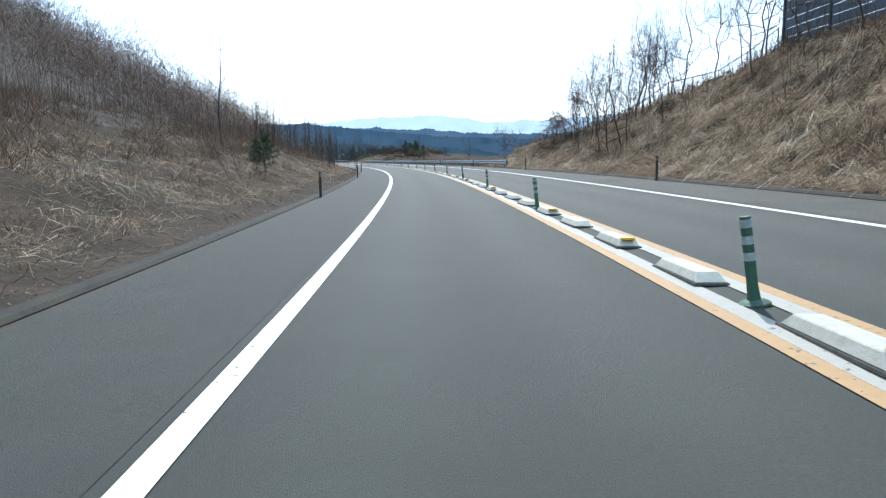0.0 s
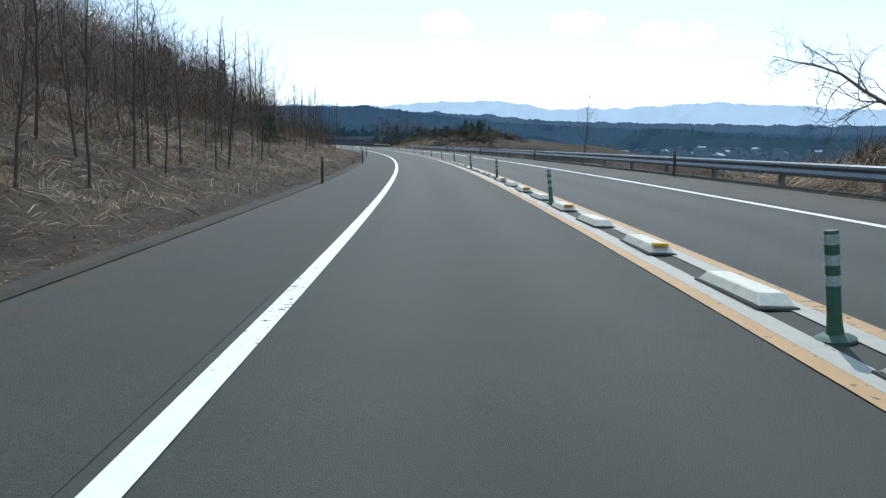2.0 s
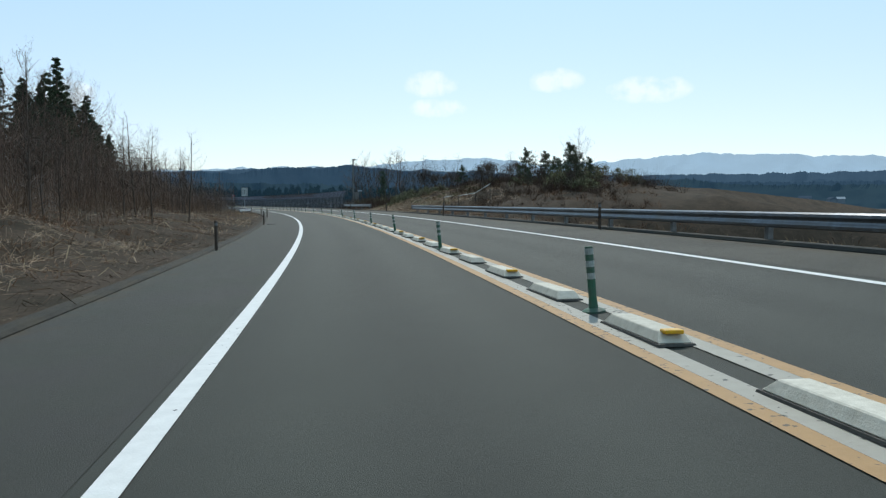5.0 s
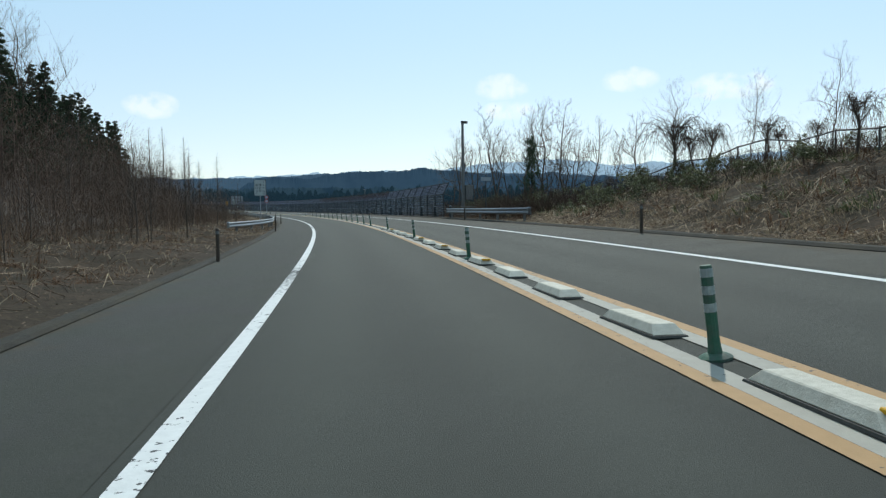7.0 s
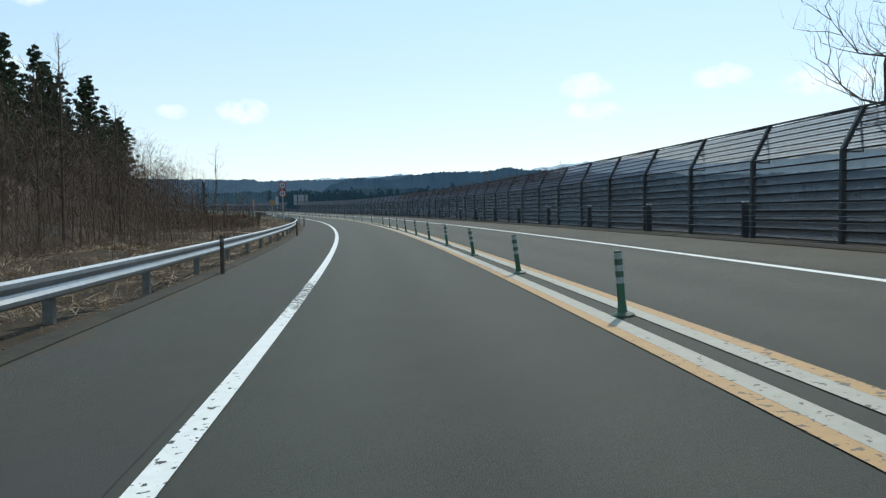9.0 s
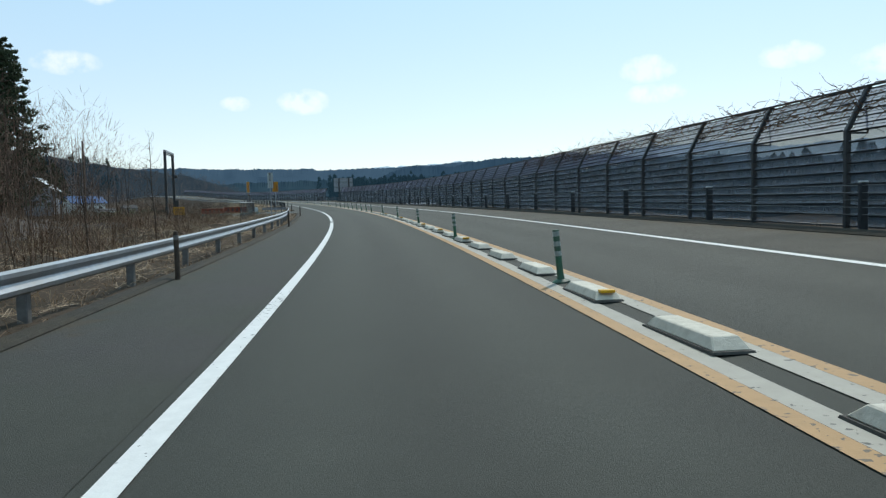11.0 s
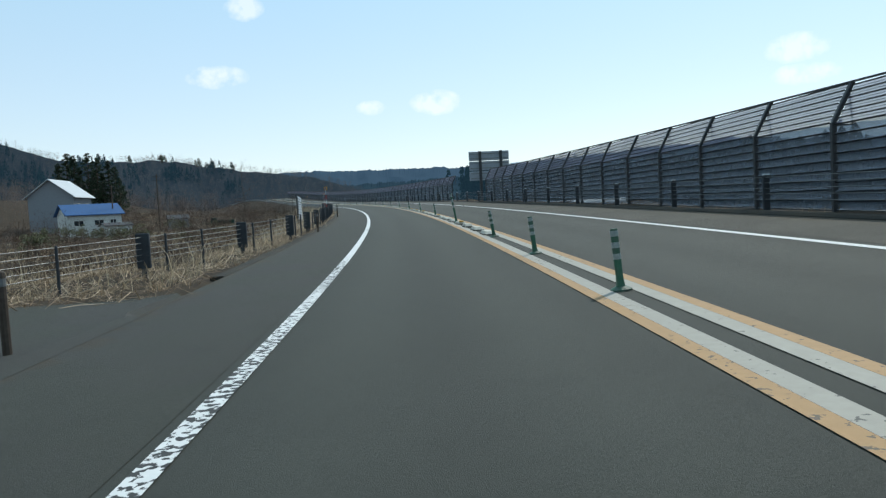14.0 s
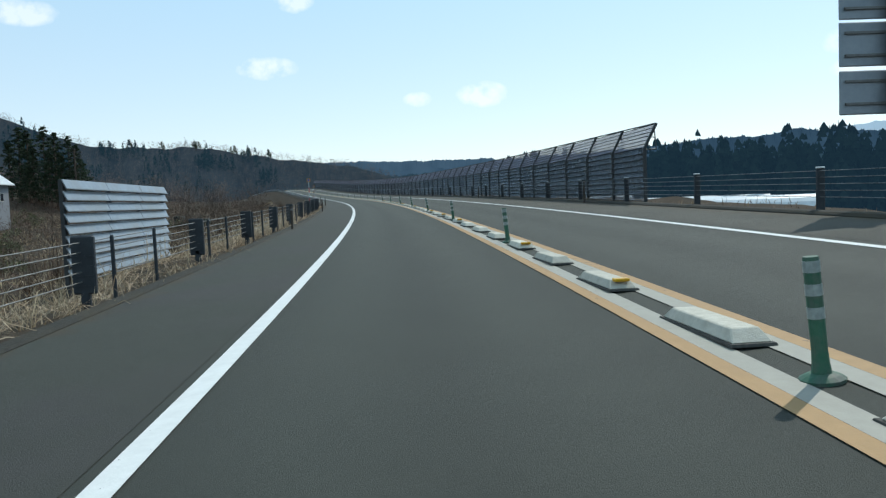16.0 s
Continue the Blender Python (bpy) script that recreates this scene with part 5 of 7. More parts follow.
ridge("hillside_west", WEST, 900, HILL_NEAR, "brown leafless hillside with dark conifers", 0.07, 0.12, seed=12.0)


# the town's haze is painted in too, by a dim blue emission
TOWN_WALL = haze_glow_material("town_walls_haze_glow", (0.12, 0.13, 0.14), (0.014, 0.03, 0.05))
TOWN_ROOF = haze_glow_material("town_roofs_haze_glow", (0.05, 0.06, 0.075), (0.014, 0.03, 0.05))
TOWN_SHEET = haze_glow_material("town_sheet_roofs_haze_glow", (0.32, 0.34, 0.36), (0.014, 0.03, 0.05))


def town():
    r = random.Random(21)
    for i in range(150):
        az, dist = r.uniform(-12.5, -4.5) if i % 3 == 0 else r.uniform(-30, -16), r.uniform(480, 900)
        x, y = CENTRE[0] - math.sin(radians(az)) * dist, CENTRE[1] + math.cos(radians(az)) * dist
        z = 1.5 + math.tan(radians(r.uniform(-0.35, 1.15))) * dist - 4
        root = thing("town_house", "small distant house roof in the valley town", "house", "houses of the valley town",
                     m=pose(x, y, z, 0, 0, r.uniform(0, 180)))
        w, d, h = r.uniform(6, 11), r.uniform(5, 8), r.uniform(2.2, 4.2)
        part("wall", boxes((0, 0, h / 2 - 10, w, d, h + 20)), TOWN_WALL, root)
        bm = bmesh.new()
        p = [(-w / 2 - .5, -d / 2 - .5, h), (w / 2 + .5, -d / 2 - .5, h), (w / 2 + .5, d / 2 + .5, h), (-w / 2 - .5, d / 2 + .5, h), (-w / 2 - .5, 0, h + 2.4), (w / 2 + .5, 0, h + 2.4)]
        v = [bm.verts.new(c) for c in p]
        for f in ((0, 1, 5, 4), (2, 3, 4, 5), (0, 4, 3), (1, 2, 5), (3, 2, 1, 0)):
            bm.faces.new([v[k] for k in f])
        part("roof", bm, r.choice((TOWN_ROOF, TOWN_SHEET, TOWN_ROOF, TOWN_ROOF)), root)


town()


# haze put into the cedars' own colour and a weak blue emission
CEDAR_FAR = haze_glow_material("cedars_haze_glow", (0.02, 0.034, 0.026), (0.008, 0.02, 0.036))
# ---------------------------------------------------------------- plants
def ground_points(n, s0, s1, lat0, lat1, r, dense=None):
    s = r.uniform(s0, s1, n)
    lat = r.uniform(lat0, lat1, n)
    if dense:
        keep = np.array([noise.noise((a * dense, b * dense, 5.0)) > r.uniform(-0.6, 0.5) for a, b in zip(s, lat)])
        s, lat = s[keep], lat[keep]
    up = np.array([rise(float(a), float(b)) for a, b in zip(s, lat)])
    return at(s, lat, up)


def blades(name, base, r, h0, h1, width, lean, mat, label, category, flop=0.5, way=None, big=None):
    """Bent ribbons, one for each base point."""
    n = len(base)
    h = r.uniform(h0, h1, n) * r.uniform(0.6, 1.0, n)
    if big is not None:
        h = h * (0.55 + 0.45 * big)
    a, b = r.uniform(0, 2 * np.pi, n) if way is None else way + r.normal(0, 0.4, n), r.uniform(0, 2 * np.pi, n)
    bend = r.uniform(0.1, 1.0, n) * lean
    out = np.stack([np.cos(a), np.sin(a), np.zeros(n)], -1)
    side = np.stack([np.cos(b), np.sin(b), np.zeros(n)], -1) * (width * r.uniform(0.6, 1.4, n))[:, None]
    up = np.array([0, 0, 1.0])
    p0 = base - up * 0.03
    p1 = base + out * (h * bend * 0.45)[:, None] + up * (h * (1 - 0.25 * bend))[:, None] * 0.62
    p2 = p1 + out * (h * bend * 0.75)[:, None] + up * (h * (0.42 - flop * bend))[:, None]
    verts = np.stack([p0 - side, p0 + side, p1 - side * .8, p1 + side * .8, p2 - side * .15, p2 + side * .15], 1).reshape(-1, 3)
    k = np.arange(n)[:, None] * 6
    quads = np.concatenate([k + [0, 1, 3, 2], k + [2, 3, 5, 4]])
    return tagged(new(name, quick_mesh(name, verts, quads, mat)), label, category, kind="stuff")


def tufts(base, per, radius, r):
    """Blade feet in tufts: each point of the ground carries a bunch."""
    n = len(base)
    size = r.uniform(0.5, 1.5, n)
    foot = np.repeat(base, per, 0)
    a = r.uniform(0, 2 * np.pi, len(foot))
    d = radius * np.sqrt(r.uniform(0, 1, len(foot))) * np.repeat(size, per)
    foot = foot + np.stack([np.cos(a) * d, np.sin(a) * d, 0 * a - 0.03], -1)
    return foot, a, np.repeat(size, per)


nr = np.random.RandomState(3)
CUT = (31, 96, 6.35, 17)
for name, count, where, per, h0, h1, w, mat, label, cat, flop, dense in (
        ("dry_grass", 9500, CUT, 9, 0.14, 0.5, 0.006, DRY_GRASS, "matted dry grass in tussocks on the cut slope", "dry grass", 0.8, 0.5),
        ("dry_grass", 4200, (31, 64, 6.5, 15), 10, 0.25, 0.7, 0.006, FIELD_GRASS, "pale sunlit grass hanging over the cut slope", "dry grass", 0.9, 0.45),
        ("dry_grass", 1300, (70, 88, 6.4, 11), 10, 0.25, 0.7, 0.006, FIELD_GRASS, "pale grass over the end of the cutting", "dry grass", 0.9, 0.45),
        ("dead_fern", 3200, CUT, 9, 0.2, 0.62, 0.008, RUSSET, "russet dead fern on the cut slope", "dead fern", 0.6, 0.3),
        ("bamboo_grass", 300, CUT, 14, 0.15, 0.4, 0.01, GREEN_LEAF, "dull green bamboo grass low on the slope", "bamboo grass", 0.5, 0.2),
        ("dry_grass", 9000, (28, 140, -14.5, -7.0), 8, 0.12, 0.42, 0.006, DRY_GRASS, "matted dry grass in tussocks below the wooded slope", "dry grass", 0.75, 0.4),
        ("dead_fern", 4600, (28, 240, -24, -8.2), 9, 0.2, 0.6, 0.008, RUSSET, "russet brush at the foot of the wood", "dead fern", 0.55, 0.22),
        ("dead_fern", 4000, (140, 290, -13, -7.0), 8, 0.1, 0.34, 0.006, RUSSET, "low dead fern and grass beside the shoulder", "dead fern", 0.7, 0.4),
        ("dry_grass", 6500, (236, 386, -12, -6.05), 8, 0.1, 0.36, 0.006, DRY_GRASS, "dry grass behind the guardrail", "dry grass", 0.7, 0.5),
        ("dry_grass", 4200, (401, 520, -12, -6.0), 10, 0.15, 0.5, 0.007, FIELD_GRASS, "dry grass along the wire rope fence", "dry grass", 0.7, 0.5),
        ("dry_grass", 2700, (202, 239, 6.25, 10), 9, 0.1, 0.36, 0.006, FIELD_GRASS, "pale matted grass at the foot of the bank", "dry grass", 0.75, 0.5),
        ("dry_grass", 1500, (90, 236, 6.25, 11), 10, 0.1, 0.4, 0.007, DRY_GRASS, "dry grass below the guardrail", "dry grass", 0.6, 0.5),
        ("dead_fern", 2600, (188, 264, 6.6, 22), 11, 0.25, 0.7, 0.009, RUSSET, "russet brush on the low bank", "dead fern", 0.55, 0.3),
        ("bamboo_grass", 520, (209, 246, 8.0, 14), 16, 0.25, 0.6, 0.016, GREEN_LEAF, "dull green bamboo grass on the bank", "bamboo grass", 0.5, 0.25)):
    foot, way, big = tufts(ground_points(count, *where, nr, dense), per, 0.16, nr)
    if where[2] > 0 and where[0] < 100:    # on the steep cut the blades hang towards the road
        fall = np.stack([np.cos(way) - 1.6, np.sin(way)], -1)
        way = np.arctan2(fall[:, 1], fall[:, 0])
    blades(name, foot, nr, h0, h1, w, 1.8, mat, label, cat, flop, way, big)


def straw(n, where, r, long0, long1, width, mat, label, fall=0.0, lift=0.16, dense=0.6):
    """Dead stalks lying over the ground in mats: each runs over three points of the land; fall: pull down the slope."""
    s, lat = r.uniform(where[0], where[1], n), r.uniform(where[2], where[3], n)
    clump = np.array([noise.noise((a * dense, b * dense, 11.0)) for a, b in zip(s, lat)])
    keep = clump > r.uniform(-0.75, 0.3, n)
    s, lat, clump = s[keep], lat[keep], clump[keep]
    n = len(s)
    swirl = np.array([noise.noise((a * 0.4, b * 0.4, 2.0)) for a, b in zip(s, lat)]) * 5
    a = swirl + r.normal(0, 0.9, n)
    ln = r.uniform(long0, long1, n)
    ds, dl = np.cos(a), np.sin(a) * 0.9 - np.sign(lat) * fall
    k = ln / np.hypot(ds, dl)
    rows = []
    for f, h in ((0.0, 0.01), (0.5, 1.0), (1.0, 0.15)):
        ps, pl = s + ds * k * f, lat + dl * k * f
        up = np.array([rise(float(x), float(y)) for x, y in zip(ps, pl)])
        rows.append(at(ps, pl, up + 0.02 + h * lift * r.uniform(0.1, 1.0, n) * (0.5 + np.clip(clump, 0, 1) * 2)))
    b = r.uniform(0, 2 * np.pi, n)
    side = np.stack([np.cos(b), np.sin(b), 0.5 * np.sin(3 * b)], -1) * (width * r.uniform(0.6, 1.5, n))[:, None]
    verts = np.stack([rows[0] - side, rows[0] + side, rows[1] - side, rows[1] + side, rows[2] - side * .3, rows[2] + side * .3], 1).reshape(-1, 3)
    i = np.arange(n)[:, None] * 6
    return tagged(new("lying_straw", quick_mesh("lying_straw", verts, np.concatenate([i + [0, 1, 3, 2], i + [2, 3, 5, 4]]), mat)), label, "dead grass", kind="stuff")


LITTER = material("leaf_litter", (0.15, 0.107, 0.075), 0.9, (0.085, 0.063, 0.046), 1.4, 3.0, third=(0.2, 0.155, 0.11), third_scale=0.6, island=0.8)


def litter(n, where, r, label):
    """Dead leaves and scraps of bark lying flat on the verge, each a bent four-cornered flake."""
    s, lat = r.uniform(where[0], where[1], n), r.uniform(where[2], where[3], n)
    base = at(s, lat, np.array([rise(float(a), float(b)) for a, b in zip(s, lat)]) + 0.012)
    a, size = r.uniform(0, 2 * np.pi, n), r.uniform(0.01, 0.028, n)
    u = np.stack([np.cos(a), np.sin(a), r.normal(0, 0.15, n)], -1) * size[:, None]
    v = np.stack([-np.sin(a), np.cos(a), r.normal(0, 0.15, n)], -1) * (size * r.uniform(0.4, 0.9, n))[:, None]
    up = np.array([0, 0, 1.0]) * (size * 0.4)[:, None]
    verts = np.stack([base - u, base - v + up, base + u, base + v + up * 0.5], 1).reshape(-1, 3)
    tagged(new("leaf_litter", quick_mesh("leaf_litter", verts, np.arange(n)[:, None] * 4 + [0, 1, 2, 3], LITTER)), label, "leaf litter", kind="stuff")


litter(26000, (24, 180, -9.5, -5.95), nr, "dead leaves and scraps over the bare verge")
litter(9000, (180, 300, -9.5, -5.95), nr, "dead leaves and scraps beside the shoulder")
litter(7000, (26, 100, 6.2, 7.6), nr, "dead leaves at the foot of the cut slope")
straw(42000, (31, 92, 6.45, 15), nr, 0.3, 1.0, 0.006, STRAW, "pale dead grass hanging matted over the cut slope", 1.3, 0.25)
straw(26000, (31, 92, 6.7, 15.5), nr, 0.5, 1.3, 0.009, STRAW, "thick pale tussocks hanging down the cut slope", 1.6, 0.42, 1.1)
straw(38000, (26, 170, -14, -7.0), nr, 0.18, 0.6, 0.0042, STRAW, "pale dead grass lying matted below the wood", 0.5)
straw(5500, (170, 264, -13, -6.8), nr, 0.2, 0.6, 0.004, STRAW, "a few pale stalks lying beside the shoulder", 0.2)
straw(30000, (160, 300, -18, -6.6), nr, 0.25, 0.8, 0.006, STRAW_DARK, "brown dead grass lying beside the shoulder", 0.2)
straw(16000, (264, 386, -14, -6.3), nr, 0.25, 0.8, 0.006, STRAW, "pale dead grass lying behind the guardrail", 0.0)
straw(30000, (26, 180, -20, -6.1), nr, 0.2, 0.6, 0.006, STRAW_DARK, "brown dead grass and fern lying below the wood", 0.5)
straw(7000, (201, 239, 6.3, 13), nr, 0.25, 0.8, 0.006, STRAW, "pale dead grass lying over the low bank", 0.6)
straw(16000, (186, 264, 6.25, 12), nr, 0.2, 0.6, 0.006, STRAW_DARK, "brown dead grass lying below the brush", 0.3)
straw(12000, (401, 500, -13, -6.2), nr, 0.3, 0.9, 0.007, STRAW, "pale dead grass lying under the rope fence", 0.0, 0.25)
for where, count, h0, h1, label in (((31, 96, 6.6, 17), 6000, 0.25, 0.75, "pale broken stalks lying over the cut slope"),
                                    ((28, 250, -14, -6.4), 3600, 0.25, 0.75, "pale broken stalks beside the shoulder"),
                                    ((205, 240, 6.6, 14), 1100, 0.3, 0.9, "pale broken stalks on the low bank")):
    blades("dead_stalks", ground_points(count, *where, nr, 0.35), nr, h0, h1, 0.006, 1.9, DRY_REED, label, "dead stalks", 0.8)
blades("dead_reed", ground_points(7000, 402, 560, -13, -6.5, nr, 0.4), nr, 0.5, 1.3, 0.007, 1.0, DRY_REED, "tall pale dead reed behind the fence", "dead reed", 0.4)
blades("dead_reed", ground_points(1500, 330, 378, -18, -8, nr, 0.4), nr, 0.5, 1.2, 0.006, 1.3, DRY_REED, "pale dead reed leaning behind the guardrail", "dead reed", 0.5)
blades("matted_grass", ground_points(9000, 332, 386, -26, -11, nr, 0.3), nr, 0.2, 0.6, 0.02, 1.8, DRY_GRASS, "matted russet grass below the cedars", "dry grass", 0.6)
blades("field_grass", ground_points(40000, 412, 640, -50, -11, nr, 0.1), nr, 0.3, 1.0, 0.03, 1.5, FIELD_GRASS, "rough dry grass over the valley fields", "dry grass")
blades("dry_grass", ground_points(7000, 262, 640, 6.3, 7.6, nr, 0.5), nr, 0.08, 0.28, 0.008, 1.3, DRY_GRASS, "thin dry grass at the foot of the screen", "dry grass")


def brush(name, base, r, h0, h1, twigs, width, mat, label):
    """Rounded bushes of bare twigs that fan up and out from the root."""
    n = len(base)
    h = np.repeat(r.uniform(h0, h1, n), twigs)
    root = np.repeat(base, twigs, 0)
    m = len(root)
    a, tilt = r.uniform(0, 2 * np.pi, m), np.sqrt(r.uniform(0, 1, m)) * 1.25
    way = np.stack([np.cos(a) * np.sin(tilt), np.sin(a) * np.sin(tilt), np.cos(tilt)], -1)
    f0, f1 = r.uniform(0.0, 0.35, m), r.uniform(0.7, 1.0, m)
    bend = r.normal(0, 0.13, (m, 3)) * h[:, None]
    p, q_ = root + way * (h * f0)[:, None], root + way * (h * f1)[:, None] + bend
    b = r.uniform(0, 2 * np.pi, m)
    side = np.stack([np.cos(b), np.sin(b), 0 * b], -1) * width
    verts = np.stack([p - side, p + side, q_ + side * .3, q_ - side * .3], 1).reshape(-1, 3)
    return tagged(new(name, quick_mesh(name, verts, np.arange(m)[:, None] * 4 + [0, 1, 2, 3], mat)), label, "brush", kind="stuff")


BRUSH = material("tangled_brown_brush", (0.2, 0.125, 0.078), 0.9, (0.12, 0.076, 0.05), 0.5, 3.0, island=0.55)
BRUSH_DARK = material("dark_russet_brush", (0.095, 0.054, 0.034), 0.9, (0.055, 0.036, 0.026), 0.5, 3.0, island=0.55)
brush("brush", ground_points(3000, 28, 170, -24, -10.2, nr, 0.16), nr, 0.4, 1.5, 36, 0.007, BRUSH, "tangled russet brush on the slope below the wood")
brush("brush", ground_points(220, 74, 89, 8.4, 15, nr, 0.3), nr, 0.6, 1.7, 44, 0.007, BRUSH_DARK, "bare brush on the end of the cutting")
brush("brush", ground_points(1500, 170, 340, -24, -11.0, nr, 0.16), nr, 0.5, 1.8, 36, 0.008, BRUSH, "tangled russet brush beside the road")
brush("brush", ground_points(1100, 31, 96, 7.4, 18, nr, 0.25), nr, 0.3, 1.2, 40, 0.009, BRUSH, "low tangled brush on the cut slope")
brush("brush", ground_points(560, 202, 226, 11.5, 27, nr, 0.25), nr, 0.7, 1.7, 46, 0.008, BRUSH_DARK, "dark tangle of bare brush under the pines")
brush("brush", ground_points(900, 203, 258, 9.4, 24, nr, 0.25), nr, 0.4, 1.2, 46, 0.007, BRUSH_DARK, "tangled brush on the low bank")
brush("brush", ground_points(420, 188, 207, 8.0, 20, nr, 0.25), nr, 0.3, 1.0, 46, 0.007, BRUSH_DARK, "dark low brush behind the guardrail")
brush("brush", ground_points(900, 238, 264, 7.2, 19, nr, 0.2), nr, 0.8, 2.1, 46, 0.009, BRUSH_DARK, "dark bare brush behind the short guardrail")
brush("brush", ground_points(420, 250, 288, 7.9, 19, nr, 0.2), nr, 0.8, 2.4, 46, 0.009, BRUSH, "tall bare brush behind the end of the screen")
brush("brush", ground_points(330, 328, 378, -21, -8.3, nr, 0.25), nr, 0.6, 1.9, 46, 0.007, BRUSH, "tangled bare brush behind the guardrail")
brush("brush", ground_points(900, 420, 640, -70, -10.5, nr, 0.1), nr, 0.8, 2.4, 46, 0.013, BRUSH_DARK, "brown brush in the valley")


def stems(name, base, r, h0, h1, width, mat, label, category, twigs=6):
    """Upright stems with short rising twigs, as crossed ribbons."""
    verts, quads = [], []
    n = len(base)
    up = np.array([0, 0, 1.0])

    def ribbon(p, q_, w0, w1, a):
        sd = np.stack([np.cos(a), np.sin(a), 0 * a], -1)
        k = sum(len(v) for v in verts) + np.arange(len(p))[:, None] * 4
        verts.append(np.stack([p - sd * w0[:, None], p + sd * w0[:, None], q_ + sd * w1[:, None], q_ - sd * w1[:, None]], 1).reshape(-1, 3))
        quads.append(k + [0, 1, 2, 3])

    h = r.uniform(h0, h1, n) * r.uniform(0.55, 1.0, n)
    tip = base + up * h[:, None] + r.normal(0, 0.09, (n, 3)) * h[:, None] * [1, 1, 0]
    w = width * (0.5 + h / h1)
    a = r.uniform(0, np.pi, n)
    ribbon(base - up * 0.1, tip, w, w * 0.2, a)
    ribbon(base - up * 0.1, tip, w, w * 0.2, a + np.pi / 2)
    for k in range(twigs):
        f = r.uniform(0.25, 0.95, n)
        p = base + (tip - base) * f[:, None]
        b = r.uniform(0, 2 * np.pi, n)
        ln = h * (1.05 - f) * r.uniform(0.25, 0.6, n)
        q_ = p + np.stack([np.cos(b) * ln * 0.6, np.sin(b) * ln * 0.6, ln], -1)
        ribbon(p, q_, w * 0.4, w * 0.12, b + 1.3)
    return tagged(new(name, quick_mesh(name, np.concatenate(verts), np.concatenate(quads), mat)), label, category, kind="stuff")


stems("scrub", ground_points(6500, 105, 300, -32, -12.0, nr, 0.12), nr, 0.9, 2.8, 0.006, SCRUB, "dense leafless brown scrub beside the road", "scrub", 9)
stems("scrub", ground_points(2200, 10, 130, -34, -12.5, nr, 0.15), nr, 0.7, 2.0, 0.006, SCRUB, "leafless brown scrub on the slope", "scrub", 8)
stems("scrub", ground_points(3200, 300, 345, -34, -9.0, nr, 0.15), nr, 1.0, 2.6, 0.007, SCRUB, "leafless brown scrub before the cedars", "scrub", 8)
stems("scrub", ground_points(1300, 203, 256, 9.0, 26, nr, 0.2), nr, 0.5, 1.4, 0.006, SCRUB, "bare tangled scrub on the bank", "scrub", 9)
stems("scrub", ground_points(2600, 20, 92, 10.5, 24, nr, 0.2), nr, 0.8, 2.8, 0.009, SCRUB, "bare scrub along the crest", "scrub", 9)
stems("scrub", ground_points(2600, 405, 640, -60, -9, nr, 0.08), nr, 0.8, 2.4, 0.014, SCRUB, "bare scrub in the valley", "scrub", 8)


def woods(name, base, r, h0, h1, twigs, width, label, mat=WOODS):
    """A leafless wood: thin trunks, each under a loose egg-shaped crown of rising twigs."""
    n = len(base)
    h = r.uniform(h0, h1, n)
    up = np.array([0, 0, 1.0])
    top = base + up * h[:, None] + r.normal(0, 0.3, (n, 3)) * [1, 1, 0]
    H, root, tip = np.repeat(h, twigs), np.repeat(base, twigs, 0), np.repeat(top, twigs, 0)
    m = len(H)
    f = r.uniform(0.22, 1.0, m)
    a = r.uniform(0, 2 * np.pi, m)
    rad = H * 0.24 * np.sqrt(np.clip(1 - ((f - 0.55) / 0.5) ** 2, 0.02, 1)) * np.sqrt(r.uniform(0, 1, m))
    out = np.stack([np.cos(a), np.sin(a), 0 * a], -1)
    p = root + (tip - root) * f[:, None] + out * rad[:, None]
    ln = H * r.uniform(0.05, 0.115, m)
    q_ = p + (out * r.uniform(0.2, 1.0, m)[:, None] + up * r.uniform(0.15, 0.9, m)[:, None] + r.normal(0, 0.25, (m, 3))) * ln[:, None]
    b = r.uniform(0, np.pi, m)
    sd = np.stack([np.cos(b), np.sin(b), 0 * b], -1) * width
    high = base + (top - base) * 0.8
    c = r.uniform(0, np.pi, n)
    st = np.stack([np.cos(c), np.sin(c), 0 * c], -1) * (h * 0.0045)[:, None]
    v1 = np.stack([p - sd, p + sd, q_ + sd * .3, q_ - sd * .3], 1).reshape(-1, 3)
    v2 = np.stack([base - st - up * .2, base + st - up * .2, high + st * .3, high - st * .3], 1).reshape(-1, 3)
    return tagged(new(name, quick_mesh(name, np.concatenate([v1, v2]), np.arange(m + n)[:, None] * 4 + [0, 1, 2, 3], mat)), label, "woods", kind="stuff")


woods("hill_woods", ground_points(3900, 20, 200, -64, -19, nr), nr, 3.0, 6.6, 84, 0.019, "bare grey-brown woods over the hillside")
WOODS_WARM = material("bare_brown_hill_woods", (0.32, 0.225, 0.17), 0.95, (0.21, 0.146, 0.11), 0.25, 3.0, island=0.5)
woods("hill_woods", ground_points(600, 84, 150, -48, -18, nr), nr, 3.0, 6.0, 84, 0.014, "dense bare brown woods up the slope", WOODS_WARM)
WOODS_BROWN = material("bare_brown_thicket", (0.165, 0.106, 0.076), 0.95, (0.09, 0.06, 0.046), 0.25, 3.0, island=0.5)
woods("hill_woods", ground_points(1250, 200, 375, -58, -17, nr), nr, 3.0, 6.8, 84, 0.016, "bare dark brown woods below the cedars", WOODS_BROWN)
WOODS_RUSSET = material("bare_russet_thicket", (0.17, 0.108, 0.074), 0.95, (0.1, 0.066, 0.048), 0.25, 3.0, island=0.5)
woods("hill_woods", ground_points(420, 236, 372, -29, -18.5, nr), nr, 5.0, 9.0, 96, 0.014, "tall bare brown trees before the cedars", WOODS_BROWN)
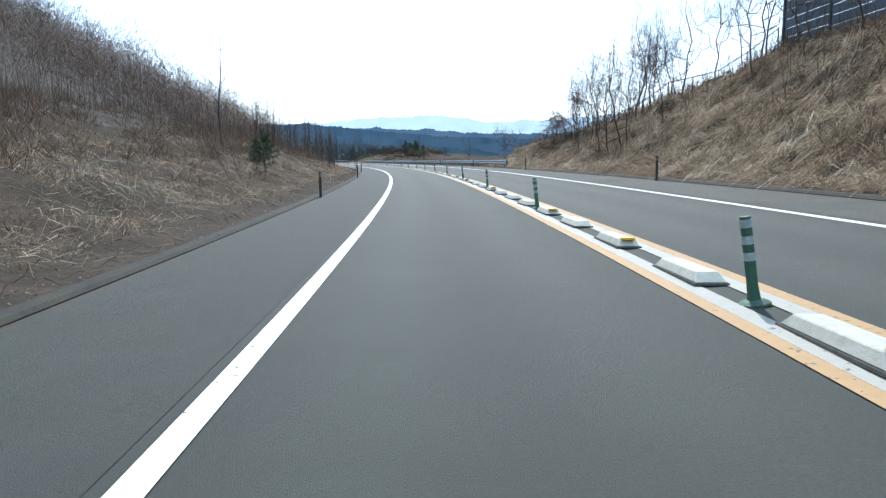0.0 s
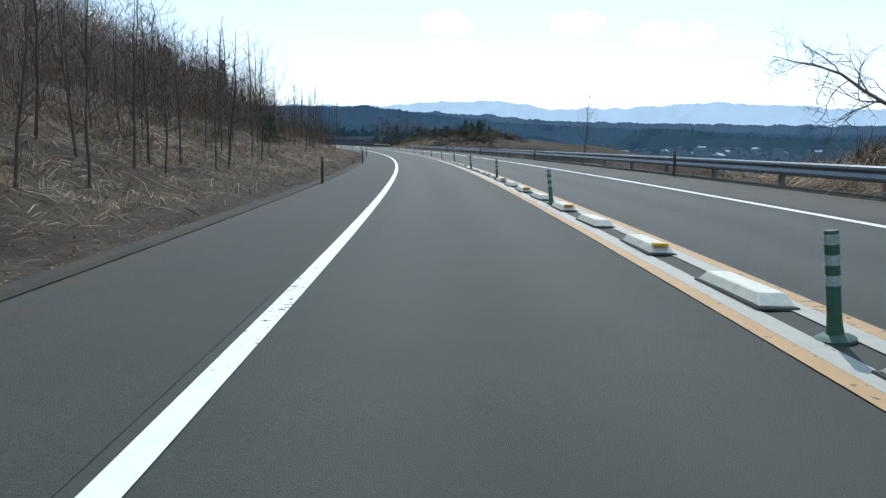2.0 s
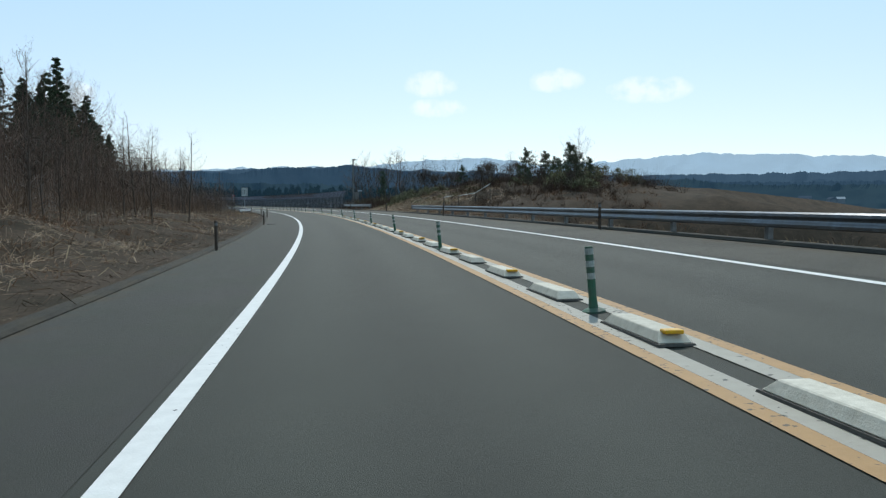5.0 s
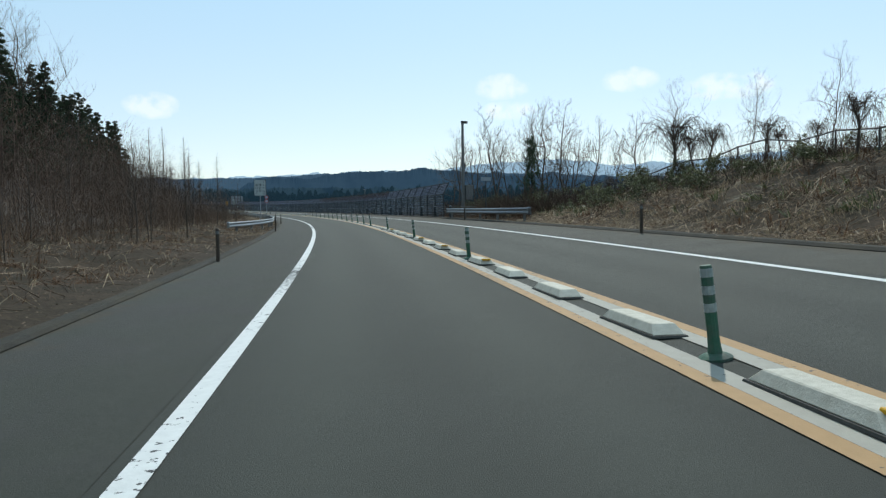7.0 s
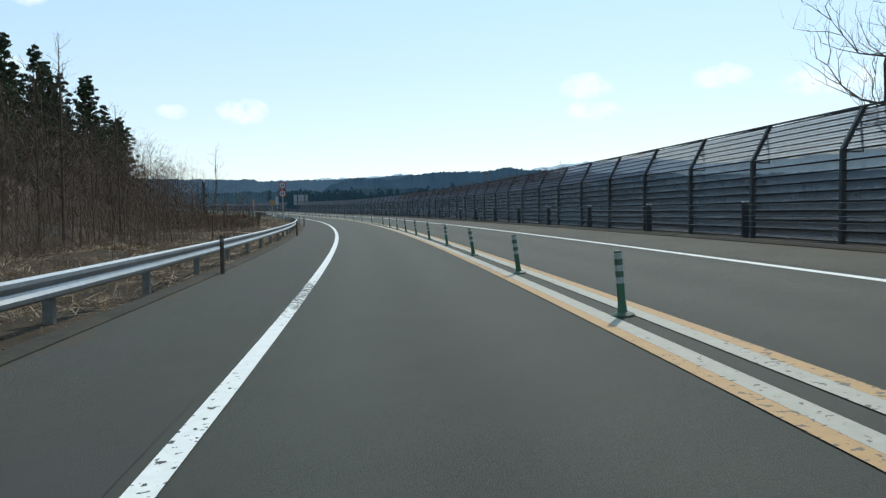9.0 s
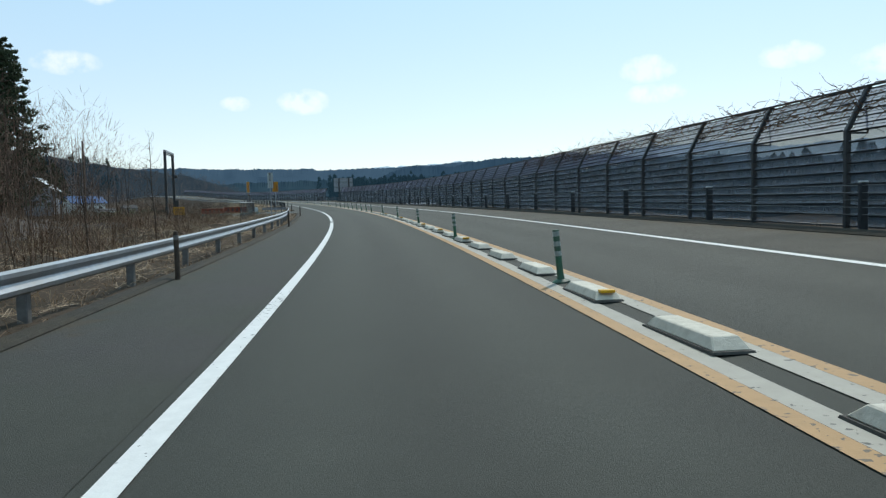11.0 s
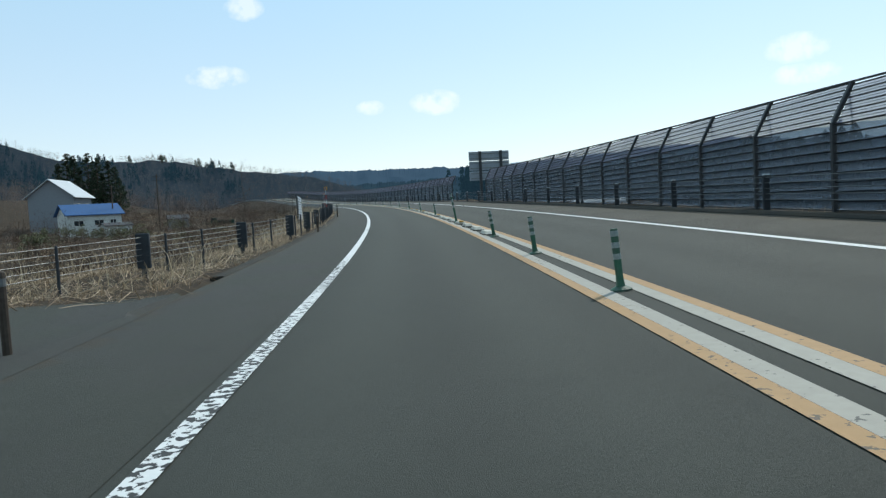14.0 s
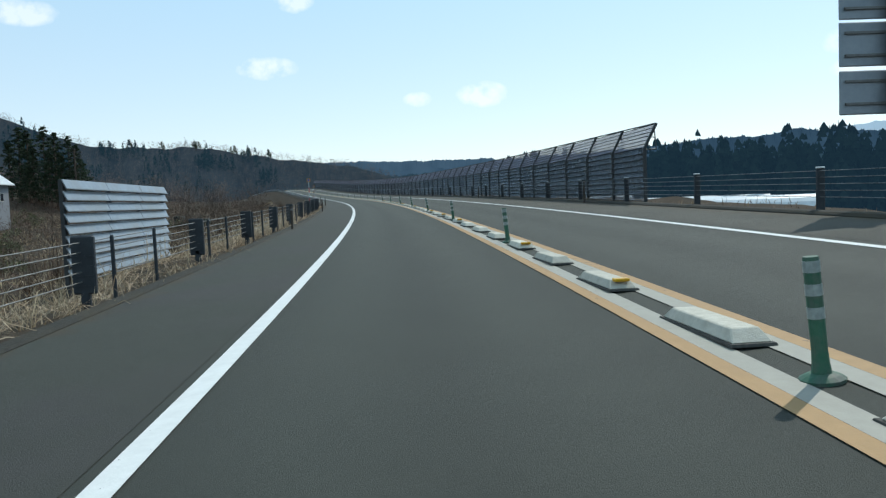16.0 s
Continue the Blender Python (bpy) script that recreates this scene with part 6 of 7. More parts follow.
woods("hill_woods", ground_points(520, 112, 206, -31, -15.5, nr), nr, 3.4, 6.4, 96, 0.012, "dense bare brown wood behind the saplings", WOODS_BROWN)
woods("roadside_thicket", ground_points(1000, 84, 205, -21, -11.2, nr, 0.1), nr, 1.4, 4.2, 70, 0.006, "brown thicket of thin twigs behind the saplings", WOODS_RUSSET)
woods("roadside_thicket", ground_points(560, 206, 262, -16, -9.2, nr, 0.14), nr, 1.2, 3.6, 70, 0.006, "fine russet thicket close beside the road", WOODS_RUSSET)
woods("roadside_thicket", ground_points(900, 258, 338, -21, -8.6, nr, 0.12), nr, 1.2, 3.3, 66, 0.006, "fine russet thicket behind the guardrail", WOODS_RUSSET)
woods("roadside_thicket", ground_points(950, 120, 258, -19, -9.6, nr, 0.16), nr, 0.9, 2.9, 74, 0.0045, "soft russet thicket of thin twigs along the verge", WOODS_RUSSET)
woods("roadside_thicket", ground_points(900, 190, 300, -24, -11.5, nr, 0.12), nr, 1.6, 4.0, 64, 0.009, "dense dark brown thicket beside the road", WOODS_BROWN)
woods("slope_brushwood", ground_points(640, 118, 187, 13.0, 46, nr), nr, 1.4, 3.2, 60, 0.011, "bare brushwood on the slope below the guardrail", WOODS_BROWN)
woods("valley_woods", ground_points(420, 640, 800, -120, -20, nr), nr, 4.0, 9.0, 50, 0.05, "bare woods by the far bend")
woods("valley_thicket", ground_points(900, 446, 660, -64, -15, nr, 0.06), nr, 1.4, 3.6, 50, 0.02, "bare brown thicket in the valley", WOODS_BROWN)
woods("valley_brushwood", ground_points(420, 540, 690, -60, -13, nr), nr, 2.2, 5.5, 60, 0.022, "bare brown brushwood over the valley fields", WOODS_BROWN)
woods("valley_bushes", ground_points(520, 440, 580, -64, -13, nr, 0.06), nr, 1.4, 4.2, 70, 0.014, "rounded bare bushes over the valley fields", WOODS_BROWN)
woods("valley_trees", ground_points(650, 430, 700, -150, -62, nr), nr, 4.0, 8.0, 50, 0.035, "bare trees behind the houses")


stems("reeds", ground_points(1500, 408, 520, -13.5, -9.5, nr, 0.25), nr, 0.4, 1.5, 0.006, DRY_REED, "pale dead reeds behind the rope fence", "reeds", 3)


def limb(verts, faces, p, q_, r0, r1, seg):
    p, q_ = Vector(p), Vector(q_)
    m = (q_ - p).to_track_quat("Z", "Y").to_matrix()
    k = len(verts)
    for c, r in ((p, r0), (q_, r1)):
        for i in range(seg):
            t = 2 * math.pi * i / seg
            verts.append(c + m @ Vector((math.cos(t) * r, math.sin(t) * r, 0)))
    faces += [(k + i, k + (i + 1) % seg, k + seg + (i + 1) % seg, k + seg + i) for i in range(seg if seg > 2 else 1)]


def stem_tube(verts, faces, pts, radii, seg):
    """One continuous tapered tube along a bent line, closed at its top."""
    k = len(verts)
    for p, r in zip(pts, radii):
        verts.extend(Vector(p) + Vector((math.cos(2 * math.pi * i / seg) * r, math.sin(2 * math.pi * i / seg) * r, 0)) for i in range(seg))
    for j in range(len(pts) - 1):
        a = k + j * seg
        faces.extend((a + i, a + (i + 1) % seg, a + seg + (i + 1) % seg, a + seg + i) for i in range(seg))
    faces.append(tuple(k + (len(pts) - 1) * seg + i for i in range(seg)))


def tree_meshes(seed, tall, spread=0.5, weep=0.0, first_fork=0.3, limbs=11, depth=2, wobble=1.0, crook=0.35, steep=0.35, thick=1.0):
    """A leafless tree: a tapered trunk of several bends, and a crown of limbs, branches and twigs."""
    r = random.Random(seed)
    tv, tf, cv, cf = [], [], [], []
    pts = [Vector((0, 0, -0.3))]
    for i in range(1, 9):
        pts.append(Vector((pts[-1].x + r.uniform(-.05, .05) * tall * .55 * wobble, pts[-1].y + r.uniform(-.05, .05) * tall * .55 * wobble, tall * i / 8)))
    rad = lambda u: thick * (tall * (0.0085 if depth == 2 else 0.0075) * (1 - u) ** 0.8 + 0.007)
    stem_tube(tv, tf, pts, [rad(i / 8) for i in range(9)], 6)

    def grow(p, way, length, rad0, depth):
        bits = (2, 3, 4)[depth]
        for b in range(bits):
            way = (way + Vector((r.uniform(-crook, crook), r.uniform(-crook, crook), r.uniform(-.1, .3) * crook / .35 - weep * (b + 1) * 0.4))).normalized()
            q_ = p + way * length / bits
            limb(cv, cf, p, q_, rad0 * (1 - b / bits * 0.7), rad0 * (1 - (b + 1) / bits * 0.7), (2, 3, 4)[depth])
            if depth:
                for _ in range(2):
                    side = Vector((r.uniform(-1, 1), r.uniform(-1, 1), r.uniform(-.2, .9) - weep)).normalized()
                    grow(q_, (way * 0.6 + side * 0.8).normalized(), length * r.uniform(0.35, 0.6), max(0.004 * thick, rad0 * 0.45), depth - 1)
            p = q_

    for i in range(limbs):
        u = first_fork + (0.97 - first_fork) * i / (limbs - 1)
        k = min(7, int(u * 8))
        p = pts[k].lerp(pts[k + 1], u * 8 - k)
        a = i * 2.4 + r.uniform(-.5, .5)
        way = Vector((math.cos(a), math.sin(a), r.uniform(steep, 0.65 + steep))).normalized()
        grow(p, way, tall * spread * (1.1 - u) * r.uniform(0.7, 1.15) + 0.3, rad(u) * 0.55, depth)
    return mesh_of("trunk", tv, tf, BARK, True), mesh_of("crown", cv, cf, TWIG)


def bare_tree(label, meshes, m, name="bare_tree", group="leafless roadside trees"):
    root = thing(name, label, "tree", group, m)
    child("trunk", meshes[0], root)
    child("crown", meshes[1], root)
    return root


def on_land(s, lat, turn=0.0, tilt=0.0, size=1.0, sink=0.1):
    return spot(s, lat, rise(s, lat) - sink, turn, tilt, size)


BIG = [tree_meshes(31 + i, 7.0, 0.5, 0.03, (0.3, 0.16, 0.24, 0.2)[i], 14, 2, 1.5, 0.8, 0.1, 0.78) for i in range(4)]
SLIM = [tree_meshes(51 + i, 6.0, 0.22, 0.0, 0.28, 20, 1, 0.5, 0.5) for i in range(4)]
LARCHES = [tree_meshes(140 + i, 8.0, 0.12, 0.06, 0.2, 44, 1, 0.25, 0.5) for i in range(4)]
WEEP = [tree_meshes(71 + i, 3.2, 0.72, 0.42, 0.4, 22, 2, 1.6, 0.6, 0.35, 1.7) for i in range(3)]
tr = random.Random(8)
for s, lat, k, size in ((44, 17.5, 0, 1.1), (48, 14.5, 1, 1.0), (52, 18.5, 2, 1.2), (56, 15, 3, 1.0), (60, 17, 0, 1.15), (63, 13.5, 1, .95), (66, 17, 2, 1.1), (69, 14, 3, .95),
                        (72, 11.5, 0, .8), (75, 15, 1, 1.0), (79, 12, 2, .8), (82, 16, 3, .9), (38, 18, 2, 1.15), (33, 19, 1, 1.2), (71, 9.5, 1, .62), (74, 10.4, 3, .6)):
    bare_tree("slender leafless tree on the crest of the cutting", BIG[k], on_land(s, lat, tr.uniform(0, 360), tr.uniform(-5, 5), size))
for i in range(34):
    s, lat = tr.uniform(22, 84), tr.uniform(12.5, 24)
    bare_tree("leafless young tree in the thicket on the crest", BIG[i % 4], on_land(s, lat, tr.uniform(0, 360), tr.uniform(-7, 7), tr.uniform(0.5, 1.05)))
for s, lat, k, size, lean in ((62.2, 8.5, 0, .84, -6), (60.4, 8.7, 1, .8, -3), (59.4, 9.2, 2, .82, -8), (65.5, 8.9, 3, .72, -10), (61.3, 9.6, 1, .95, -4), (66.8, 10.2, 2, .8, -6), (57.5, 10.4, 3, .9, -3),
                              (64.0, 10.8, 0, .9, -5), (70.0, 9.4, 1, .55, -8)):
    bare_tree("leafless tree growing out of the cut slope", BIG[k], on_land(s, lat) @ pose(0, 0, 0, 0, lean, s * 47 % 360, ) @ Matrix.Diagonal((size, size, size, 1)))


LEANER = tree_meshes(99, 7.0, 0.26, 0.12, 0.3, 13)


def leaning_tree(s, lat, tip_s, tip_lat, tip_up):
    """A tree whose trunk points from its foot on the land to a place over the verge."""
    foot, tip = Vector(at(s, lat, rise(s, lat) - 0.2)), Vector(at(tip_s, tip_lat, tip_up))
    k = (tip - foot).length / 7.0
    bare_tree("dead tree leaning out over the verge", LEANER, Matrix.Translation(foot) @ (tip - foot).to_track_quat("Z", "Y").to_matrix().to_4x4() @ Matrix.Diagonal((k, k, k, 1)), "leaning_tree", "")


leaning_tree(86.3, 8.9, 92.7, 7.6, 3.8)
bare_tree("lone thin leafless larch on the slope", SLIM[0], on_land(60.4, -12.4, 0, 0, 1.05))
for s, lat, size, tilt in ((82, -8.3, .55, 4), (84.4, -8.3, .6, 2), (86.2, -9.3, .62, -3), (87, -8.5, .6, 3), (88.6, -8.4, .6, -2), (89.9, -9.2, .65, 2), (90.9, -8.8, .62, -3), (92.2, -8.2, .66, 1), (93.8, -8.3, .7, 0),
                          (97, -9, .6, 2), (100.5, -8.6, .62, -2), (44.3, -8.4, .32, -24), (44.8, -8.1, .3, -20)):
    bare_tree("slim leafless sapling at the edge of the wood", SLIM[int(s) % 4], on_land(s, lat) @ pose(0, 0, 0, 0, tilt, 0) @ pose(0, 0, 0, 0, 0, s * 31 % 360) @ Matrix.Diagonal((size, size, size, 1)))
for i in range(120):
    s = 83 + 1.45 * i + tr.uniform(-1.2, 1.2)
    lat = -(8.6 + 6.5 * tr.random() ** 1.3)
    size = tr.uniform(0.45, 0.9) * (1.0 if s < 190 else 0.8)
    if i % 3 == 0 and s > 130:
        continue
    if i % 5 < 2:
        bare_tree("slender straight leafless larch at the edge of the wood", LARCHES[i % 4], on_land(s, lat, tr.uniform(0, 360), tr.uniform(-2, 2), size * 0.85), "larch", "slender leafless larches")
    else:
        bare_tree("slim leafless sapling at the edge of the wood", SLIM[i % 4], on_land(s, lat, tr.uniform(0, 360), tr.uniform(-4, 4), size))
for i in range(34):
    s, lat = tr.uniform(100, 250), -tr.uniform(13, 32)
    bare_tree("leafless tree in the hillside wood", BIG[i % 4], on_land(s, lat, tr.uniform(0, 360), tr.uniform(-4, 4), tr.uniform(0.7, 1.1)))
for i in range(24):
    s, lat = tr.uniform(262, 345), -tr.uniform(9, 24)
    bare_tree("slim leafless sapling behind the guardrail", SLIM[i % 4], on_land(s, lat, tr.uniform(0, 360), tr.uniform(-3, 3), tr.uniform(0.5, 0.95)))
for s, lat, k, size in ((271, -30, 0, 2.2), (276, -34, 1, 2.3), (262, -29, 2, 1.9), (254, -33, 3, 2.2), (283, -36, 2, 2.3), (249, -28, 1, 1.7), (280, -31, 3, 2.45), (288, -31.5, 0, 2.5), (296, -33, 1, 2.45), (300, -36, 2, 2.7)):
    bare_tree("tall leafless tree among the cedars", BIG[k], on_land(s, lat, s * 29 % 360, 2, size))
TALL = [tree_meshes(171 + i, 7.0, 0.42, 0.02, (0.4, 0.3, 0.45, 0.35)[i], 12, 2, 1.3, 0.8, 0.25, 1.15) for i in range(4)]
for s, lat, k, size in ((255, 10.5, 0, 1.12), (255, 12.3, 1, 1.15), (256.5, 14.5, 2, 1.3), (249.6, 13.5, 3, 1.05), (253, 16.5, 0, 1.02), (257, 9.5, 1, .9), (270, 10.6, 2, 1.05), (272, 12, 3, 1.25),
                        (266, 13, 0, 1.1), (276, 14, 1, 1.2), (262, 18, 2, 1.2), (247, 17.5, 3, .9), (268.5, 9.8, 1, .85), (259, 12.6, 3, .95), (251.5, 15, 1, .8), (250.5, 11.4, 2, .8), (253.6, 14.4, 0, .75), (248.6, 11.6, 1, .85), (258.6, 15.5, 2, .9), (245.4, 12.6, 3, .7), (243.6, 14.2, 0, .62)):
    bare_tree("slender leafless tree behind the end of the screen", TALL[k], on_land(s, lat, tr.uniform(0, 360), tr.uniform(-6, 6), size))


def creeper_meshes(seed, wide, strands=52):
    """A bent dead tree about 2 m high under a dome of creepers that arch over and hang down."""
    r = random.Random(seed)
    tv, tf, cv, cf = [], [], [], []
    lean = Vector((r.uniform(-.3, .3), r.uniform(-.3, .3), 0))
    pts = [Vector((0, 0, -0.4))] + [lean * (i / 6) + Vector((r.uniform(-.07, .07), r.uniform(-.07, .07), 1.75 * i / 6)) for i in range(1, 7)]
    stem_tube(tv, tf, pts, [0.06 - 0.006 * i for i in range(7)], 6)
    swell = [r.uniform(0.55, 1.15) for _ in range(9)]
    for i in range(strands):
        a = r.uniform(0, 6.283)
        reach = wide * swell[int(a / 0.6982) % 9] * r.uniform(0.45, 1.05)
        p = pts[r.choice((3, 4, 5, 6, 6))].copy()
        end, high = r.uniform(0.3, 1.4), r.uniform(1.6, 2.15)
        start, bits = p.copy(), 7
        for b in range(1, bits + 1):
            u = b / bits
            z = start.z + (high - start.z) * math.sin(min(1.0, u * 1.9) * 1.5708) - (high - end) * max(0.0, u - 0.42) ** 2 * 2.9
            q_ = Vector((start.x + math.cos(a) * reach * u ** 0.8, start.y + math.sin(a) * reach * u ** 0.8, z)) + Vector((r.uniform(-.05, .05), r.uniform(-.05, .05), r.uniform(-.05, .05)))
            limb(cv, cf, p, q_, 0.0105 * (1 - 0.1 * b), 0.0095 * (1 - 0.1 * b), 3)
            for _ in range(2):
                limb(cv, cf, q_, q_ + Vector((r.uniform(-.22, .22), r.uniform(-.22, .22), r.uniform(-.34, .16))), 0.0045, 0.002, 2)
            p = q_
        a += r.uniform(-0.2, 0.2)
    for i in range(7):
        a, p = r.uniform(0, 6.283), pts[5]
        for b in range(3):
            q_ = p + Vector((math.cos(a) * 0.14 + r.uniform(-.1, .1), math.sin(a) * 0.14 + r.uniform(-.1, .1), r.uniform(0.12, 0.3)))
            limb(cv, cf, p, q_, 0.013 - 0.003 * b, 0.01 - 0.003 * b, 3)
            p = q_
    return mesh_of("trunk", tv, tf, BARK, True), mesh_of("crown", cv, cf, TWIG)


CREEPERS = [creeper_meshes(201, 1.15), creeper_meshes(202, 1.65), creeper_meshes(203, 1.4)]
for s, lat, k, top in ((232, 12, 1, 4.5), (230.9, 13, 2, 4.1), (232.6, 13.4, 0, 4.0), (226.7, 13, 1, 3.9), (227.8, 14.4, 2, 3.7), (225.6, 14.2, 0, 3.75), (221, 12.2, 0, 3.95), (219.6, 12.6, 2, 3.8),
                       (235.6, 14.2, 2, 2.9), (217.6, 13.6, 1, 4.0), (213.6, 14, 2, 4.6), (211.2, 13.4, 1, 4.2), (207.5, 11.6, 0, 3.9), (222.8, 16.5, 1, 4.2), (203.4, 15, 2, 3.6), (216, 17.5, 1, 4.8), (240.5, 12.6, 0, 2.4), (201, 16.4, 1, 3.2), (209, 14.4, 2, 4.1)):
    size = max(0.45, (top - rise(s, lat)) / 2.0)
    bare_tree("bent dead tree under a dome of hanging creepers", CREEPERS[k], on_land(s, lat, s * 71 % 360, 0, size), "creeper_tree", "creeper-hung trees on the bank")
for s, lat, k, size in ((232.3, 12.4, 1, .62), (228.6, 13.4, 0, .5), (224.2, 13.8, 2, .5), (233.6, 12.8, 2, .5), (238.4, 13, 1, .42), (219, 15.5, 0, .4), (213, 16, 2, .4), (209.6, 17.6, 1, .45), (204.9, 18.2, 0, .66), (216.8, 19, 2, .45), (201.6, 17.4, 3, .4), (200.4, 16.6, 1, .42)):
    bare_tree("thin leafless tree on the low bank", BIG[k], on_land(s, lat, s * 43 % 360, s % 9 - 4, size))
for i in range(16):
    s, lat = tr.uniform(405, 620), -tr.uniform(9, 60)
    bare_tree("thin leafless tree in the valley", SLIM[i % 4], on_land(s, lat, tr.uniform(0, 360), 0, tr.uniform(0.5, 0.9)))
for i in range(22):
    s = tr.uniform(478, 566)
    bare_tree("bushy leafless tree beside the valley fields", BIG[i % 4], on_land(s, -tr.uniform(11.5, 24), tr.uniform(0, 360), tr.uniform(-5, 5), tr.uniform(0.4, 0.75)))
bare_tree("thin leafless tree below the guardrail", SLIM[2], on_land(128, 11.2, 0, 0, 1.05))
bare_tree("thin young tree behind the fence", SLIM[1], on_land(440.5, -8.6, 0, 0, 0.6))


for s, lat, mesh, size in ((77.2, 9.4, WEEP[0], .75), (79.2, 10.2, WEEP[1], .8), (75.4, 9.2, WEEP[2], .8), (81, 11.4, WEEP[0], .7), (74.2, 10.6, BIG[1], .62), (78.2, 12.4, BIG[3], .7), (76.2, 11.8, BIG[0], .75),
                           (72.6, 9.8, BIG[2], .66), (83, 10.2, WEEP[2], .5)):
    bare_tree("tangled leafless bush-tree on the end of the cutting", mesh, on_land(s, lat, s * 53 % 360, tr.uniform(-6, 6), size))


def leaf_ball(verts, faces, c, rad, n, leaf, r, flat=1.0):
    """A loose clump of small leaves, thicker towards its outside."""
    for _ in range(n):
        d = Vector((r.gauss(0, 1), r.gauss(0, 1), r.gauss(0, 1))).normalized()
        p = c + Vector((d.x, d.y, d.z * flat)) * rad * r.uniform(0.45, 1.05)
        u = (d * r.uniform(0.2, 1) + Vector((r.uniform(-1, 1), r.uniform(-1, 1), r.uniform(-.4, 1)))).normalized()
        w = u.cross(Vector((r.uniform(-1, 1), r.uniform(-1, 1), r.uniform(-1, 1)))).normalized()
        g = leaf * r.uniform(0.6, 1.4)
        k = len(verts)
        verts.extend((p - u * g * .5, p + w * g * .32, p + u * g * .6, p - w * g * .32))
        faces.append((k, k + 1, k + 2, k + 3))


def cedar_meshes(seed, tall, full=1.0):
    """A tall cedar: a straight trunk under many rounded clumps of sprays, ragged in outline."""
    r = random.Random(seed)
    tv, tf, cv, cf = [], [], [], []
    limb(tv, tf, (0, 0, -0.4), (0, 0, tall * 0.96), tall * 0.017, 0.03, 7)
    for i in range(64):
        u = 0.1 + 0.9 * (i + r.random()) / 64
        reach = tall * 0.2 * (1.02 - u) ** 0.7 * r.uniform(0.25, 1.25)
        a = i * 2.4 + r.uniform(-.6, .6)
        c = Vector((math.cos(a) * reach, math.sin(a) * reach, tall * u))
        limb(tv, tf, (0, 0, tall * u - reach * 0.3), c, 0.05, 0.02, 3)
        leaf_ball(cv, cf, c, full * tall * r.uniform(0.035, 0.075) * (1.2 - 0.85 * u), int(56 * full ** 1.5), tall * 0.019, r, 0.55)
    return mesh_of("trunk", tv, tf, BARK, True), mesh_of("crown", cv, cf, CEDAR)


def pine_meshes(seed, tall):
    """A young pine: few level limbs that end in tufts of long needles."""
    r = random.Random(seed)
    tv, tf, cv, cf = [], [], [], []
    stem_tube(tv, tf, [(0, 0, -0.3), (0.04 * tall, 0, tall * 0.5), (0.02 * tall, 0, tall * 0.97)], [tall * 0.02, tall * 0.014, 0.012], 7)
    for i in range(30):
        u = 0.26 + 0.74 * (i + r.uniform(-1, 2)) / 30
        reach = tall * 0.42 * (1.12 - min(1.0, u)) ** 0.7 * r.uniform(0.25, 1.15)
        a = i * 2.4 + r.uniform(-.5, .5)
        root, tip = Vector((0.03 * tall, 0, tall * u)), Vector((math.cos(a) * reach, math.sin(a) * reach, tall * u + reach * r.uniform(0.1, 0.4)))
        limb(tv, tf, root, tip, tall * 0.006, tall * 0.003, 3)
        for f in (0.3, 0.45, 0.6, 0.75, 0.9, 1.0):
            c = root.lerp(tip, f) + Vector((r.uniform(-1, 1), r.uniform(-1, 1), r.uniform(-1, 1))) * tall * 0.035
            for _ in range(18):
                d = (Vector((math.cos(a), math.sin(a), 0.6)) * 0.7 + Vector((r.uniform(-1, 1), r.uniform(-1, 1), r.uniform(-.5, 1)))).normalized()
                w = d.cross(Vector((r.uniform(-1, 1), r.uniform(-1, 1), r.uniform(-1, 1)))).normalized() * tall * 0.005
                b = c + Vector((r.uniform(-1, 1), r.uniform(-1, 1), r.uniform(-1, 1))) * tall * 0.032
                k = len(cv)
                cv.extend((b - w, b + w, b + d * tall * r.uniform(0.04, 0.075)))
                cf.append((k, k + 1, k + 2))
    return mesh_of("trunk", tv, tf, BARK, True), mesh_of("crown", cv, cf, PINE)


def shrub_meshes(seed, mat):
    """A broad evergreen bush: short stems and clumps of leaves."""
    r = random.Random(seed)
    tv, tf, cv, cf = [], [], [], []
    for i in range(15):
        a, d = r.uniform(0, 6.28), r.uniform(0.1, 0.75)
        c = Vector((math.cos(a) * d, math.sin(a) * d, r.uniform(0.3, 1.05) * (1.1 - 0.5 * d)))
        limb(tv, tf, (c.x * 0.15, c.y * 0.15, -0.15), c, 0.014, 0.006, 3)
        leaf_ball(cv, cf, c, r.uniform(0.16, 0.3), 60, 0.075, r, 0.8)
    return mesh_of("stem", tv, tf, BARK), mesh_of("leaves", cv, cf, mat)


def shrub(label, meshes, m, group):
    root = thing("evergreen_shrub", label, "shrub", group, m)
    child("stem", meshes[0], root)
    child("leaves", meshes[1], root)


CEDARS = [cedar_meshes(91 + i, 13.0) for i in range(4)]
PINES = [pine_meshes(95 + i, 4.6) for i in range(3)]
SHRUBS = [shrub_meshes(121 + i, SHRUB_LEAF) for i in range(3)]
for i in range(112):
    s = tr.uniform(246, 384)
    lat = -tr.uniform(29, 45)
    bare_tree("dark green cedar on the hillside", CEDARS[i % 4], on_land(s, lat, tr.uniform(0, 360), 0, tr.uniform(0.75, 1.2)), "cedar", "cedars of the hillside wood")
for s, lat, size in ((385.5, -31.4, 1.24), (387, -33.5, 1.16), (381, -30.8, 1.2), (377, -30.6, 1.16), (383, -34.5, 1.24), (372, -30.6, 1.1), (389, -36, 1.04)):
    bare_tree("tall dark cedar at the end of the wood", CEDARS[int(s) % 4], on_land(s, lat, s * 13, 0, size), "cedar", "cedars of the hillside wood")
